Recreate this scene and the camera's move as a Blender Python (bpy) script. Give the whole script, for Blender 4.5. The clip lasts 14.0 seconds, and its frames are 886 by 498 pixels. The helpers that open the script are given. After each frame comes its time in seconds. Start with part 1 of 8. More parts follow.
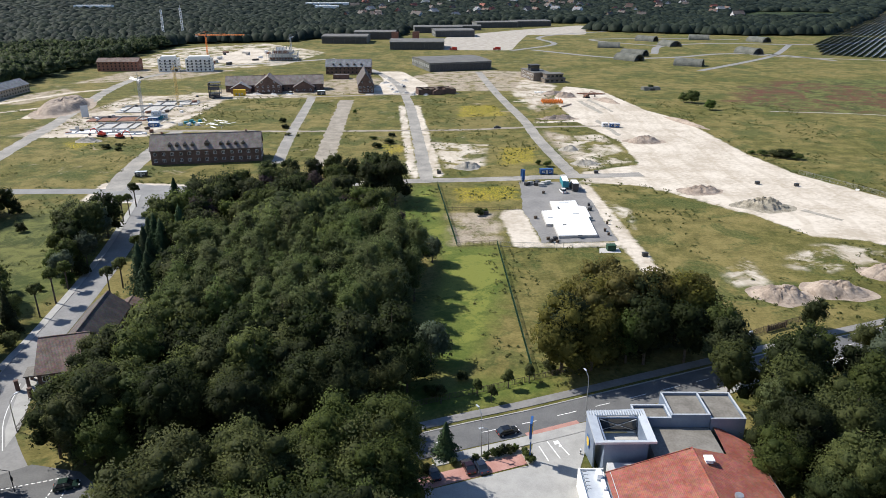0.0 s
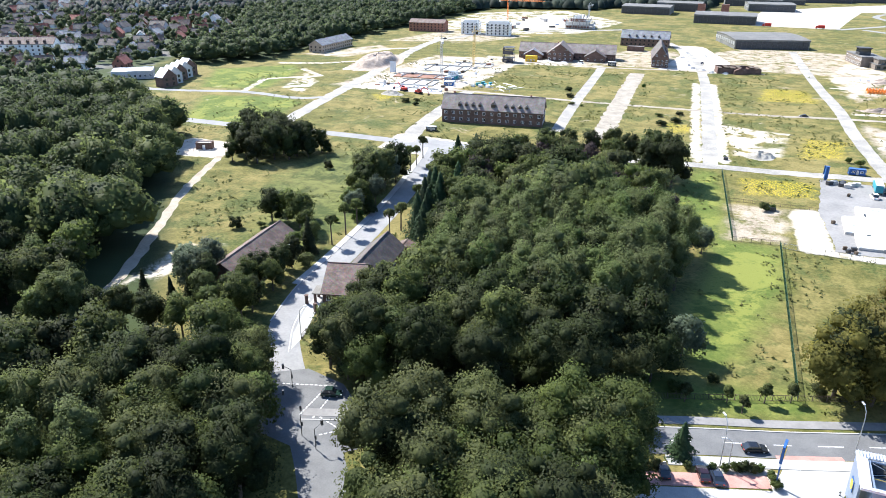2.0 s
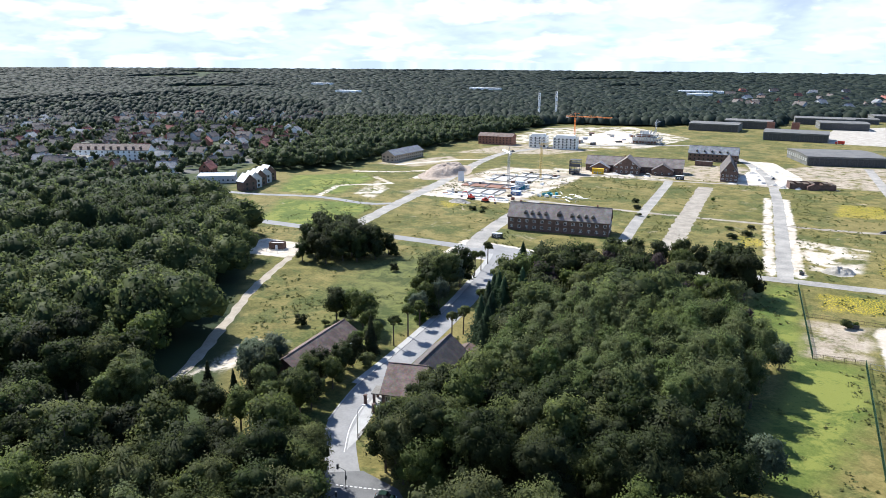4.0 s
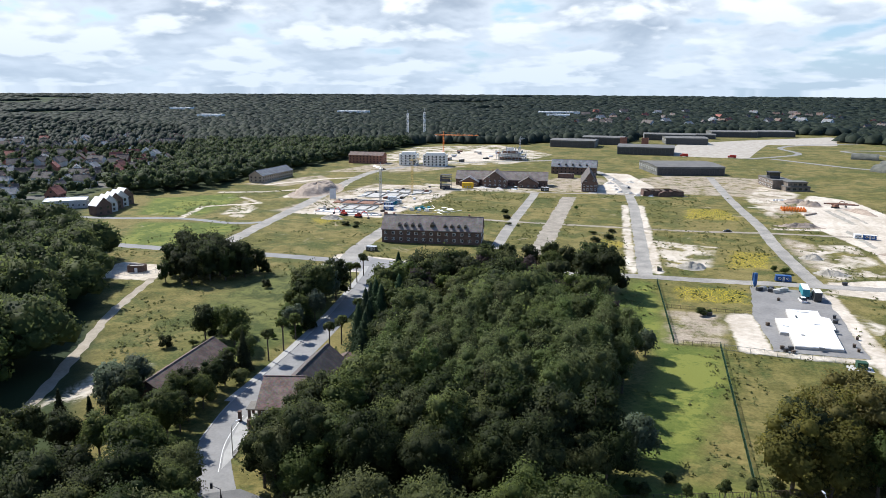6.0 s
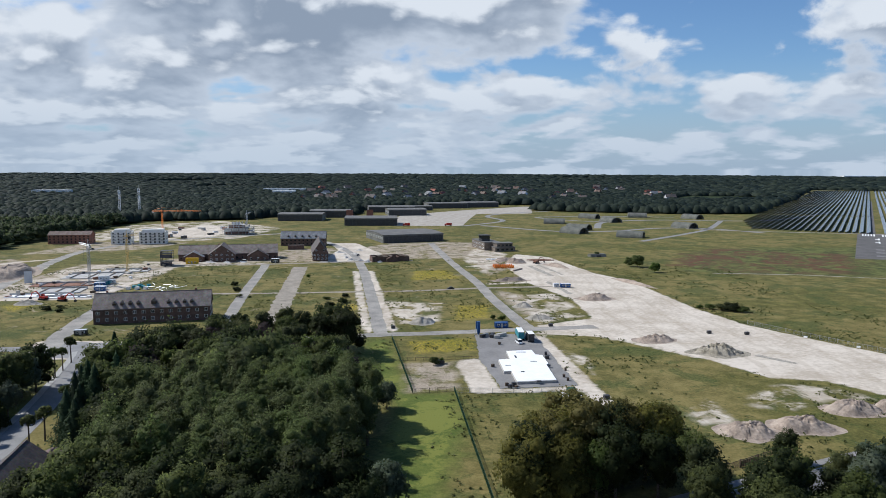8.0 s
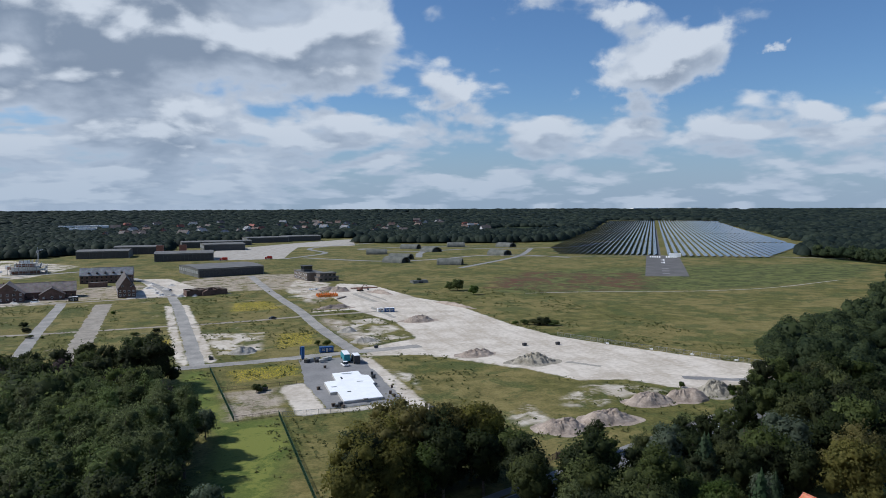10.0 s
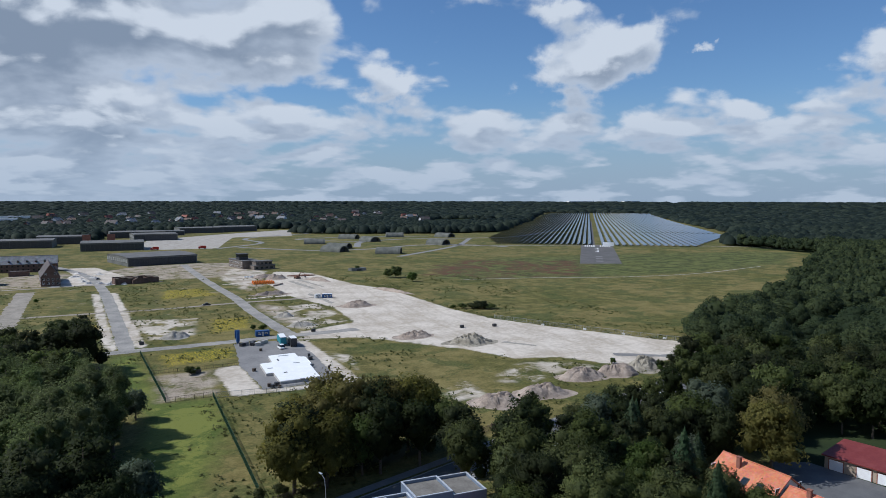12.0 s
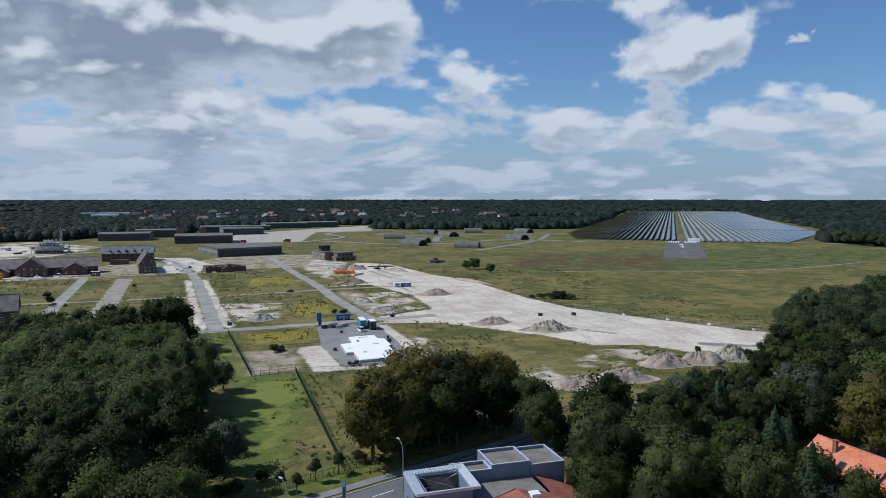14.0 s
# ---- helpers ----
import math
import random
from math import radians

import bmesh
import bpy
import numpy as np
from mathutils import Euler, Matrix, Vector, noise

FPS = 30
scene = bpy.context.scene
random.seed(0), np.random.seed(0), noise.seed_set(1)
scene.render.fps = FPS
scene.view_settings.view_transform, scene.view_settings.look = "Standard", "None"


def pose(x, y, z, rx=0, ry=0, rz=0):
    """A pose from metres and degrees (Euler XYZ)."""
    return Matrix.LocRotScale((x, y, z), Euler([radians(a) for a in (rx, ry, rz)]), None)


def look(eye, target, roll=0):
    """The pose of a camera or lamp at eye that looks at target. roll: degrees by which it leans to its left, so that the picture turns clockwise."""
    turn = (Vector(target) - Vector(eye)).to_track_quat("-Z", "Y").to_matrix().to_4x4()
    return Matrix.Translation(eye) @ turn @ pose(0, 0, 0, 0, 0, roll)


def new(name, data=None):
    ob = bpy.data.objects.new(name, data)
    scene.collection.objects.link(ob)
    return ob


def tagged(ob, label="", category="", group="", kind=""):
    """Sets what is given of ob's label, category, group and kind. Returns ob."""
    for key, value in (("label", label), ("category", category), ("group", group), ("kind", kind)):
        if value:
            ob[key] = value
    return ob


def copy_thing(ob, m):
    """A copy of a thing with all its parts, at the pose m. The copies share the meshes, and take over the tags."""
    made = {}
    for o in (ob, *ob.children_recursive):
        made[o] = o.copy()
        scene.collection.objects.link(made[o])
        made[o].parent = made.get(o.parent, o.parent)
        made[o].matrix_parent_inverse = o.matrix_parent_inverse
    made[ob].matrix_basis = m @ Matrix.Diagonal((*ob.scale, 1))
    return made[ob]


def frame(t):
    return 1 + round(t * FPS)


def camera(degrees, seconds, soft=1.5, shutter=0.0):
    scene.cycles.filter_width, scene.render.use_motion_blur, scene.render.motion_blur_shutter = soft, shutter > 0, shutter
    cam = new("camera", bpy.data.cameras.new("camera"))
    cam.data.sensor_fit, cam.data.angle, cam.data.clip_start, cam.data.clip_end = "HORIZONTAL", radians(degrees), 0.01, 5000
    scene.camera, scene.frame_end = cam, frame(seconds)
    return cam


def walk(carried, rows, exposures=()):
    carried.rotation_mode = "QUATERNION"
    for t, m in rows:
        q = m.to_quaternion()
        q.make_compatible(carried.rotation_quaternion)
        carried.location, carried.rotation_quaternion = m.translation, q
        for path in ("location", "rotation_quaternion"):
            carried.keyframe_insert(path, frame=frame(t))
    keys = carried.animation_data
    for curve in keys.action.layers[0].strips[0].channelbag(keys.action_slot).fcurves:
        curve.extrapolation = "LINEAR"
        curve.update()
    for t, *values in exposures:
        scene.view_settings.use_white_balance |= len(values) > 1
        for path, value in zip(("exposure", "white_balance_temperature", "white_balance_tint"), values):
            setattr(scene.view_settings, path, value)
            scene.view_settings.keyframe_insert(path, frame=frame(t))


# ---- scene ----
cam = camera(64.76, 14.0, 0.7)
# seconds, x, y, z, yaw, pitch, roll
PATH = [
    (0, -0.60, 0.15, 86.00, -0.00, -21.35, 0.10),
    (0.5, -0.95, 0.25, 86.06, 4.98, -23.72, 0.27),
    (1, -0.88, 0.52, 85.86, 13.17, -23.74, 0.27),
    (1.5, -0.49, 0.22, 86.05, 20.81, -23.76, 0.34),
    (2, -0.22, 0.23, 85.98, 23.06, -23.77, 0.32),
    (2.5, -0.42, 0.04, 85.85, 27.26, -23.76, 0.32),
    (3, -0.02, -0.01, 85.84, 28.46, -22.15, 0.28),
    (3.2, -0.23, 0.20, 85.69, 28.46, -20.03, 0.27),
    (5.3, -0.21, 0.19, 80.87, 28.38, -13.02, 0.38),
    (5.5, -0.21, 0.29, 80.22, 26.37, -12.98, 0.40),
    (6, -0.46, 1.03, 78.47, 18.12, -12.91, 0.31),
    (6.5, -0.24, 1.85, 77.44, 10.53, -12.16, 0.30),
    (7, -0.74, 1.22, 75.88, 4.23, -8.58, 0.21),
    (7.5, -0.96, 1.16, 74.20, 0.25, -7.78, 0.24),
    (8, -0.94, 1.22, 72.86, -3.84, -6.52, 0.25),
    (8.5, -0.94, 0.95, 71.54, -8.10, -2.12, 0.12),
    (9, -1.01, 1.01, 69.91, -12.03, -0.54, 0.11),
    (9.2, -1.05, 0.81, 69.16, -13.12, -1.70, 0.03),
    (11.3, -0.50, -1.35, 63.96, -23.75, -4.15, -0.04),
    (11.5, -0.61, -1.61, 63.46, -23.61, -4.12, 0.04),
    (12, -0.82, -1.70, 62.07, -23.29, -4.15, 0.07),
    (12.5, -0.61, -1.69, 60.69, -22.74, -4.18, 0.03),
    (13, -0.61, -1.77, 59.21, -21.82, -4.19, 0.00),
    (13.5, -0.60, -1.61, 57.66, -19.78, -4.21, -0.00),
    (14, -0.82, -1.86, 56.14, -16.85, -4.21, 0.00),
]
EXPOSURES = [(0, 0.36, 6350, 10), (1, 0.78, 6200, 10), (2, 1.4, 6000, 10), (3, 1.7, 5900, 10), (3.2, 1.72, 5900, 10), (3.8, 1.1, 6000, 10), (4.5, 0.7, 6050, 10), (5.3, 0.54, 6050, 10), (6.5, 0.48, 6200, 10), (7.5, 0.16, 6050, 10), (9, -0.28, 5850, 10), (11.5, -0.28, 5700, 10), (14, -0.28, 5700, 10)]
walk(cam, [(t, pose(x, y, z, 90 + p, 0, w) @ pose(0, 0, 0, 0, 0, r)) for t, x, y, z, w, p, r in PATH], EXPOSURES)

# ---- world and sun ----
SUN_EL, SUN_DIR = radians(46), Vector((-0.92, 0.39, 0))
world = bpy.data.worlds.new("world")
scene.world = world
world.use_nodes = True
wn, wl = world.node_tree.nodes, world.node_tree.links
wn.clear()


class Nodes:
    """Short forms for building a node tree."""

    def __init__(self, tree):
        self.n, self.l = tree.nodes, tree.links

    def node(self, kind, ins=(), operation="", data_type="", blend_type="", use_clamp=False, attribute_name="", interpolation_type="", feature=""):
        nd = self.n.new(kind)
        if operation:
            nd.operation, nd.use_clamp = operation, use_clamp
        if data_type:
            nd.data_type = data_type
        if blend_type:
            nd.blend_type = blend_type
        if attribute_name:
            nd.attribute_name = attribute_name
        if feature:
            nd.feature = feature
        if interpolation_type:
            nd.interpolation_type = interpolation_type
        for k, v in dict(ins).items():
            if isinstance(v, bpy.types.NodeSocket):
                self.l.new(v, nd.inputs[k])
            else:
                nd.inputs[k].default_value = v
        return nd

    def math(self, op, a, b=0.0, c=0.0, clamp=False):
        return self.node("ShaderNodeMath", {0: a, 1: b, 2: c}, operation=op, use_clamp=clamp).outputs[0]

    def ramp(self, v, lo, hi):
        """0 at lo and below, 1 at hi and above, smooth between."""
        return self.node("ShaderNodeMapRange", {0: v, 1: lo, 2: hi}, interpolation_type="SMOOTHSTEP").outputs[0]

    def mix(self, f, a, b):
        m = self.node("ShaderNodeMix", data_type="RGBA")
        for k, v in ((0, f), (6, a), (7, b)):
            if isinstance(v, bpy.types.NodeSocket):
                self.l.new(v, m.inputs[k])
            else:
                m.inputs[k].default_value = (*v, 1) if k else v
        return m.outputs[2]

    def noise(self, vec, scale, detail=4.0, rough=0.55, distort=0.0):
        return self.node("ShaderNodeTexNoise", {"Vector": vec, "Scale": scale, "Detail": detail, "Roughness": rough, "Distortion": distort}).outputs[0]

    def attr(self, name):
        return self.node("ShaderNodeAttribute", attribute_name=name).outputs["Fac"]


# single large clouds: bearing and height in degrees, half width, half height, weight
CLOUDS = [(36.5, 11.0, 4.6, 2.6, 0.30), (30.5, 9.6, 5.5, 1.6, 0.17), (11.5, 11.5, 8.5, 4.0, 0.25), (-7, 14.0, 10.0, 4.2, 0.3), (26, 16.5, 5.0, 2.0, 0.22), (43, 17.0, 6.0, 1.6, 0.24), (55, 10.0, 4.2, 2.2, 0.26),
          (43.5, 11.2, 1.2, 0.6, 0.22), (46, 7.0, 5.0, 1.5, 0.16), (4, 19.0, 9.0, 3.0, 0.2), (62, 15.0, 6.0, 2.5, 0.22), (19.5, 9.0, 2.6, 1.2, 0.16), (33, 14.5, 2.6, 0.9, 0.14)]


def cloudy_sky():
    k = Nodes(world.node_tree)
    sky = k.node("ShaderNodeTexSky")
    sky.sky_type, sky.sun_disc, sky.sun_elevation, sky.sun_rotation = "NISHITA", False, SUN_EL, math.atan2(SUN_DIR.x, SUN_DIR.y)
    sky.air_density, sky.dust_density, sky.ozone_density = 1.0, 0.3, 2.0
    way = k.node("ShaderNodeTexCoord").outputs["Generated"]
    s = k.node("ShaderNodeSeparateXYZ", {0: way})
    up = k.math("MAXIMUM", s.outputs[2], 0.0)
    bearing = k.math("ARCTAN2", s.outputs[0], s.outputs[1])
    fray = k.noise(way, 22.0, 6.0, 0.6)
    fray2 = k.noise(way, 9.0, 4.0, 0.55)
    az = k.math("ADD", bearing, k.math("ADD", k.math("MULTIPLY", k.math("SUBTRACT", fray, 0.5), 0.07), k.math("MULTIPLY", k.math("SUBTRACT", fray2, 0.5), 0.16)))
    wob = k.math("ADD", k.math("MULTIPLY", k.math("SUBTRACT", fray2, 0.5), 0.045), k.math("MULTIPLY", k.math("SUBTRACT", k.noise(way, 31.0, 5.0, 0.6), 0.5), 0.05))

    def density(lift):
        """Heaped clouds seen from below their flat bases: a rolling field, smaller towards the horizon, and the single large clouds."""
        f = k.math("POWER", k.math("ADD", up, 0.11 + lift), -0.52)
        at = k.node("ShaderNodeCombineXYZ", {0: k.math("MULTIPLY", s.outputs[0], f), 1: k.math("MULTIPLY", s.outputs[1], f), 2: CLOUD_SEED}).outputs[0]
        soft = k.noise(at, 3.3, 8.0, 0.52, 0.25)
        cell = k.node("ShaderNodeTexVoronoi", {"Vector": at, "Scale": 7.0, "Smoothness": 0.6, "Detail": 2.0, "Roughness": 0.5}, feature="SMOOTH_F1").outputs["Distance"]
        d = k.math("ADD", k.math("MULTIPLY", soft, 0.85), k.math("MULTIPLY", cell, -0.2))
        el = k.math("ADD", k.math("ADD", up, lift), wob)
        for a, e, wa, we, w in CLOUDS:
            dx = k.math("DIVIDE", k.math("SUBTRACT", az, radians(a)), radians(wa))
            dy = k.math("DIVIDE", k.math("SUBTRACT", el, radians(e)), radians(we))
            q = k.math("ADD", k.math("MULTIPLY", dx, dx), k.math("MULTIPLY", dy, dy))
            d = k.math("ADD", d, k.math("MULTIPLY", k.math("POWER", 2.718, k.math("MULTIPLY", q, -1.0)), w))
        return d

    # dense towards the sun's side and low down, open blue high up on the other
    west = k.math("MULTIPLY", k.ramp(bearing, radians(26), radians(-8)), 0.3)
    low = k.math("MULTIPLY", k.ramp(up, 0.17, 0.09), 0.165)
    side = k.math("ADD", k.math("MAXIMUM", west, low), k.math("MULTIPLY", k.math("MINIMUM", west, low), 0.3))
    # clearer overhead
    side = k.math("SUBTRACT", side, k.math("MULTIPLY", k.ramp(up, 0.34, 0.55), 0.28))
    d0, d1 = k.math("ADD", density(0.0), side), k.math("ADD", density(0.026), side)
    cover = k.ramp(d0, 0.375, 0.505)
    lit = k.ramp(k.math("SUBTRACT", d0, d1), -0.05, 0.115)
    thick = k.ramp(d0, 0.42, 0.74)
    shade = k.mix(thick, (0.79, 0.85, 0.92), (0.375, 0.445, 0.54))
    body = k.mix(lit, shade, (0.99, 1.02, 1.04))
    haze = k.ramp(up, 0.15, 0.0)
    body = k.mix(k.math("MULTIPLY", haze, 0.62), body, (0.57, 0.68, 0.795))
    blue = k.node("ShaderNodeMix", {0: 1.0}, data_type="RGBA", blend_type="MULTIPLY")
    wl.new(sky.outputs[0], blue.inputs[6])
    blue.inputs[7].default_value = (SKY_GAIN * 0.84, SKY_GAIN, SKY_GAIN * 1.16, 1)
    clear = k.mix(k.math("MULTIPLY", haze, 0.85), blue.outputs[2], (0.46 * CLOUD_GAIN, 0.58 * CLOUD_GAIN, 0.72 * CLOUD_GAIN))
    cloud = k.node("ShaderNodeMix", {0: 1.0}, data_type="RGBA", blend_type="MULTIPLY")
    wl.new(body, cloud.inputs[6])
    cloud.inputs[7].default_value = (CLOUD_GAIN, CLOUD_GAIN, CLOUD_GAIN, 1)
    both = k.mix(cover, clear, cloud.outputs[2])
    bg = k.node("ShaderNodeBackground", {"Color": both, "Strength": 0.071})
    out = k.node("ShaderNodeOutputWorld")
    wl.new(bg.outputs[0], out.inputs[0])


CLOUD_SEED, SKY_GAIN, CLOUD_GAIN = 5.2, 1.3, 11.0
cloudy_sky()
sun = new("sun", bpy.data.lights.new("sun", "SUN"))
sun.data.energy, sun.data.angle, sun.data.color = 5.0, radians(0.6), (1.0, 0.945, 0.85)
sun_way = SUN_DIR.normalized() * math.cos(SUN_EL) + Vector((0, 0, math.sin(SUN_EL)))
sun.matrix_world = look(sun_way * 300, (0, 0, 0))


# ---- materials ----
def material(name):
    m = bpy.data.materials.new(name)
    m.use_nodes = True
    m.node_tree.nodes.clear()
    return m, Nodes(m.node_tree)


def finish(m, k, color, rough=0.8, metal=0.0, bump=None, strength=0.3, dist=0.05, spec=0.3):
    p = k.node("ShaderNodeBsdfPrincipled", {"Roughness": rough, "Metallic": metal, "Specular IOR Level": spec})
    if isinstance(color, bpy.types.NodeSocket):
        k.l.new(color, p.inputs["Base Color"])
    else:
        p.inputs["Base Color"].default_value = (*color, 1)
    if bump is not None:
        b = k.node("ShaderNodeBump", {"Height": bump, "Strength": strength, "Distance": dist})
        k.l.new(b.outputs[0], p.inputs["Normal"])
    o = k.node("ShaderNodeOutputMaterial")
    k.l.new(p.outputs[0], o.inputs[0])
    return m


def place(k):
    return k.node("ShaderNodeNewGeometry").outputs["Position"]


def local(k):
    return k.node("ShaderNodeTexCoord").outputs["Object"]


def surface(name, a, b, scale=0.5, rough=0.8, metal=0.0, fine=6.0, wear=0.35, bump=0.25, spec=0.3, vary=0.0):
    """A plain weathered surface: two colours mixed by stains and a fine grain."""
    m, k = material(name)
    pos = local(k)
    f = k.math("ADD", k.math("MULTIPLY", k.noise(pos, scale, 5.0, 0.6), 1 - wear), k.math("MULTIPLY", k.noise(pos, fine, 3.0), wear))
    col = k.mix(k.ramp(f, 0.3, 0.7), a, b)
    if vary:
        rnd = k.node("ShaderNodeObjectInfo").outputs["Random"]
        h = k.node("ShaderNodeHueSaturation", {"Color": col, "Value": k.math("ADD", 1 - vary / 2, k.math("MULTIPLY", rnd, vary))})
        col = h.outputs[0]
    return finish(m, k, col, rough, metal, k.noise(pos, fine * 1.5, 2.0), bump, 0.03, spec)


def tiled_roof(name, a, b, course=0.34):
    """Roof tiles: courses down the slope, columns along it, some paler or darker."""
    m, k = material(name)
    pos = local(k)
    s = k.node("ShaderNodeSeparateXYZ", {0: pos})
    row = k.math("FRACT", k.math("DIVIDE", s.outputs[2], course * 0.7))
    col_ = k.math("FRACT", k.math("DIVIDE", s.outputs[0], 0.3))
    ridge = k.math("ABSOLUTE", k.math("SUBTRACT", col_, 0.5))
    cell = k.node("ShaderNodeTexVoronoi", {"Vector": pos, "Scale": 2.6}).outputs["Color"]
    stain = k.noise(pos, 0.35, 5.0, 0.65)
    c = k.mix(k.ramp(stain, 0.35, 0.7), a, b)
    c = k.node("ShaderNodeMix", {0: 0.22, 6: c, 7: cell}, data_type="RGBA", blend_type="SOFT_LIGHT").outputs[2]
    h = k.math("ADD", k.math("MULTIPLY", row, 0.6), ridge)
    return finish(m, k, c, 0.75, 0, h, 0.6, 0.06)


def leaf_shader(m, k, c, glow):
    """Leaves: a matt face, and light that passes through them, a little yellower."""
    d = k.node("ShaderNodeBsdfPrincipled", {"Base Color": c, "Roughness": 0.65, "Specular IOR Level": 0.1})
    t = k.node("ShaderNodeBsdfTranslucent", {"Color": k.node("ShaderNodeHueSaturation", {"Color": c, "Value": 1.5}).outputs[0]})
    mx = k.node("ShaderNodeMixShader", {0: glow, 1: d.outputs[0], 2: t.outputs[0]})
    o = k.node("ShaderNodeOutputMaterial")
    k.l.new(mx.outputs[0], o.inputs[0])
    return m


def leafy(name, a, b, glow=0.5, vary=0.45):
    """Foliage: two greens by clump, a hue of its own for each tree, some light let through."""
    m, k = material(name)
    pos = local(k)
    isl = k.node("ShaderNodeNewGeometry").outputs["Random Per Island"]
    f = k.math("ADD", k.math("MULTIPLY", k.noise(pos, 0.5, 4.0, 0.65), 0.6), k.math("ADD", k.math("MULTIPLY", isl, 0.14), k.math("MULTIPLY", k.noise(pos, 4.5, 2.0, 0.6), 0.3)))
    c = k.mix(k.ramp(f, 0.34, 0.78), a, b)
    rnd = k.node("ShaderNodeObjectInfo").outputs["Random"]
    c = k.node("ShaderNodeHueSaturation", {"Color": c, "Hue": k.math("ADD", 0.487, k.math("MULTIPLY", rnd, 0.026)),
               "Saturation": k.math("ADD", 0.85, k.math("MULTIPLY", rnd, 0.2)), "Value": k.math("ADD", 1 - vary / 2, k.math("MULTIPLY", k.math("FRACT", k.math("MULTIPLY", rnd, 7.3)), vary))}).outputs[0]
    return leaf_shader(m, k, c, glow)


LEAF_OAK = leafy("oak_leaves", (0.043, 0.057, 0.019), (0.128, 0.146, 0.043))
LEAF_BIRCH = leafy("birch_leaves", (0.055, 0.074, 0.025), (0.142, 0.17, 0.06))
LEAF_DARK = leafy("dark_leaves", (0.021, 0.029, 0.012), (0.058, 0.071, 0.024))
LEAF_LIME = leafy("yellowing_leaves", (0.07, 0.07, 0.019), (0.2, 0.172, 0.046))
LEAF_GREY = leafy("willow_leaves", (0.06, 0.08, 0.05), (0.15, 0.18, 0.115))
LEAF_FIR = leafy("fir_needles", (0.02, 0.04, 0.017), (0.05, 0.08, 0.03), 0.15)
LEAF_PURPLE = leafy("copper_leaves", (0.035, 0.025, 0.028), (0.075, 0.06, 0.05))
LEAF_BRIGHT = leafy("fresh_leaves", (0.046, 0.07, 0.018), (0.125, 0.165, 0.042))
BARK = surface("bark", (0.06, 0.045, 0.035), (0.15, 0.12, 0.095), 1.5, 0.9, fine=9.0, bump=0.6)
ASPHALT = surface("asphalt", (0.1, 0.1, 0.103), (0.16, 0.16, 0.158), 0.18, 0.85, fine=4.0)
ASPHALT_OLD = surface("old_asphalt", (0.19, 0.182, 0.168), (0.37, 0.345, 0.308), 0.1, 0.9, fine=1.2)
RUNWAY_ASPHALT = surface("runway_asphalt", (0.085, 0.08, 0.076), (0.145, 0.137, 0.13), 0.06, 0.9, fine=0.6)
ASPHALT_PATCH = surface("patched_asphalt", (0.17, 0.165, 0.16), (0.26, 0.25, 0.24), 0.1, 0.9, fine=1.0)
CONCRETE_ROAD = surface("concrete_road", (0.19, 0.188, 0.186), (0.27, 0.265, 0.26), 0.12, 0.9, fine=1.5)
DIRT_ROAD = surface("dirt_road", (0.2, 0.175, 0.14), (0.36, 0.32, 0.265), 0.15, 0.95, fine=0.8)
SAND_ROAD = surface("sandy_track", (0.25, 0.215, 0.165), (0.38, 0.335, 0.27), 0.2, 0.95, fine=1.5)
PAVING = surface("grey_paving", (0.29, 0.285, 0.27), (0.4, 0.39, 0.37), 0.3, 0.85, fine=5.0)
RED_PAVING = surface("red_paving", (0.34, 0.17, 0.14), (0.45, 0.26, 0.22), 0.4, 0.85, fine=5.0)
KERB = surface("kerb_stone", (0.3, 0.29, 0.28), (0.4, 0.39, 0.37), 1.0, 0.85)
PAINT = surface("road_paint", (0.7, 0.7, 0.68), (0.85, 0.85, 0.83), 1.2, 0.7)
WHITE_SLAB = surface("white_membrane", (0.8, 0.8, 0.8), (0.9, 0.9, 0.9), 0.4, 0.6, fine=3.0)
CONCRETE = surface("concrete", (0.36, 0.35, 0.33), (0.52, 0.5, 0.47), 0.5, 0.9)
PLASTER_WHITE = surface("white_render", (0.72, 0.71, 0.68), (0.84, 0.83, 0.8), 0.4, 0.85)
PLASTER_GREY = surface("grey_render", (0.4, 0.4, 0.41), (0.52, 0.52, 0.52), 0.4, 0.85)
BRICK = surface("dark_brick", (0.085, 0.055, 0.045), (0.17, 0.11, 0.09), 0.5, 0.9, fine=5.0)
BRICK_RED = surface("red_brick", (0.2, 0.085, 0.06), (0.32, 0.15, 0.11), 0.5, 0.9, fine=5.0)
BRICK_PALE = surface("buff_brick", (0.3, 0.24, 0.18), (0.42, 0.34, 0.26), 0.5, 0.9, fine=5.0)
ROOF_BROWN = tiled_roof("brown_tiles", (0.1, 0.068, 0.055), (0.185, 0.135, 0.115))
ROOF_TAUPE = tiled_roof("taupe_tiles", (0.15, 0.125, 0.112), (0.24, 0.205, 0.185))
ROOF_DARK = tiled_roof("dark_tiles", (0.07, 0.06, 0.058), (0.13, 0.11, 0.1))
ROOF_RED = tiled_roof("red_tiles", (0.225, 0.072, 0.052), (0.32, 0.122, 0.09))
ROOF_ORANGE = tiled_roof("orange_tiles", (0.47, 0.15, 0.075), (0.6, 0.235, 0.135))
ROOF_GREY = tiled_roof("grey_tiles", (0.15, 0.155, 0.165), (0.26, 0.265, 0.275))
ROOF_MAROON = surface("maroon_sheet_roof", (0.16, 0.03, 0.028), (0.22, 0.055, 0.05), 0.4, 0.5, fine=3.0)
FELT = surface("roofing_felt", (0.13, 0.12, 0.105), (0.24, 0.225, 0.2), 0.3, 0.9, fine=2.0)
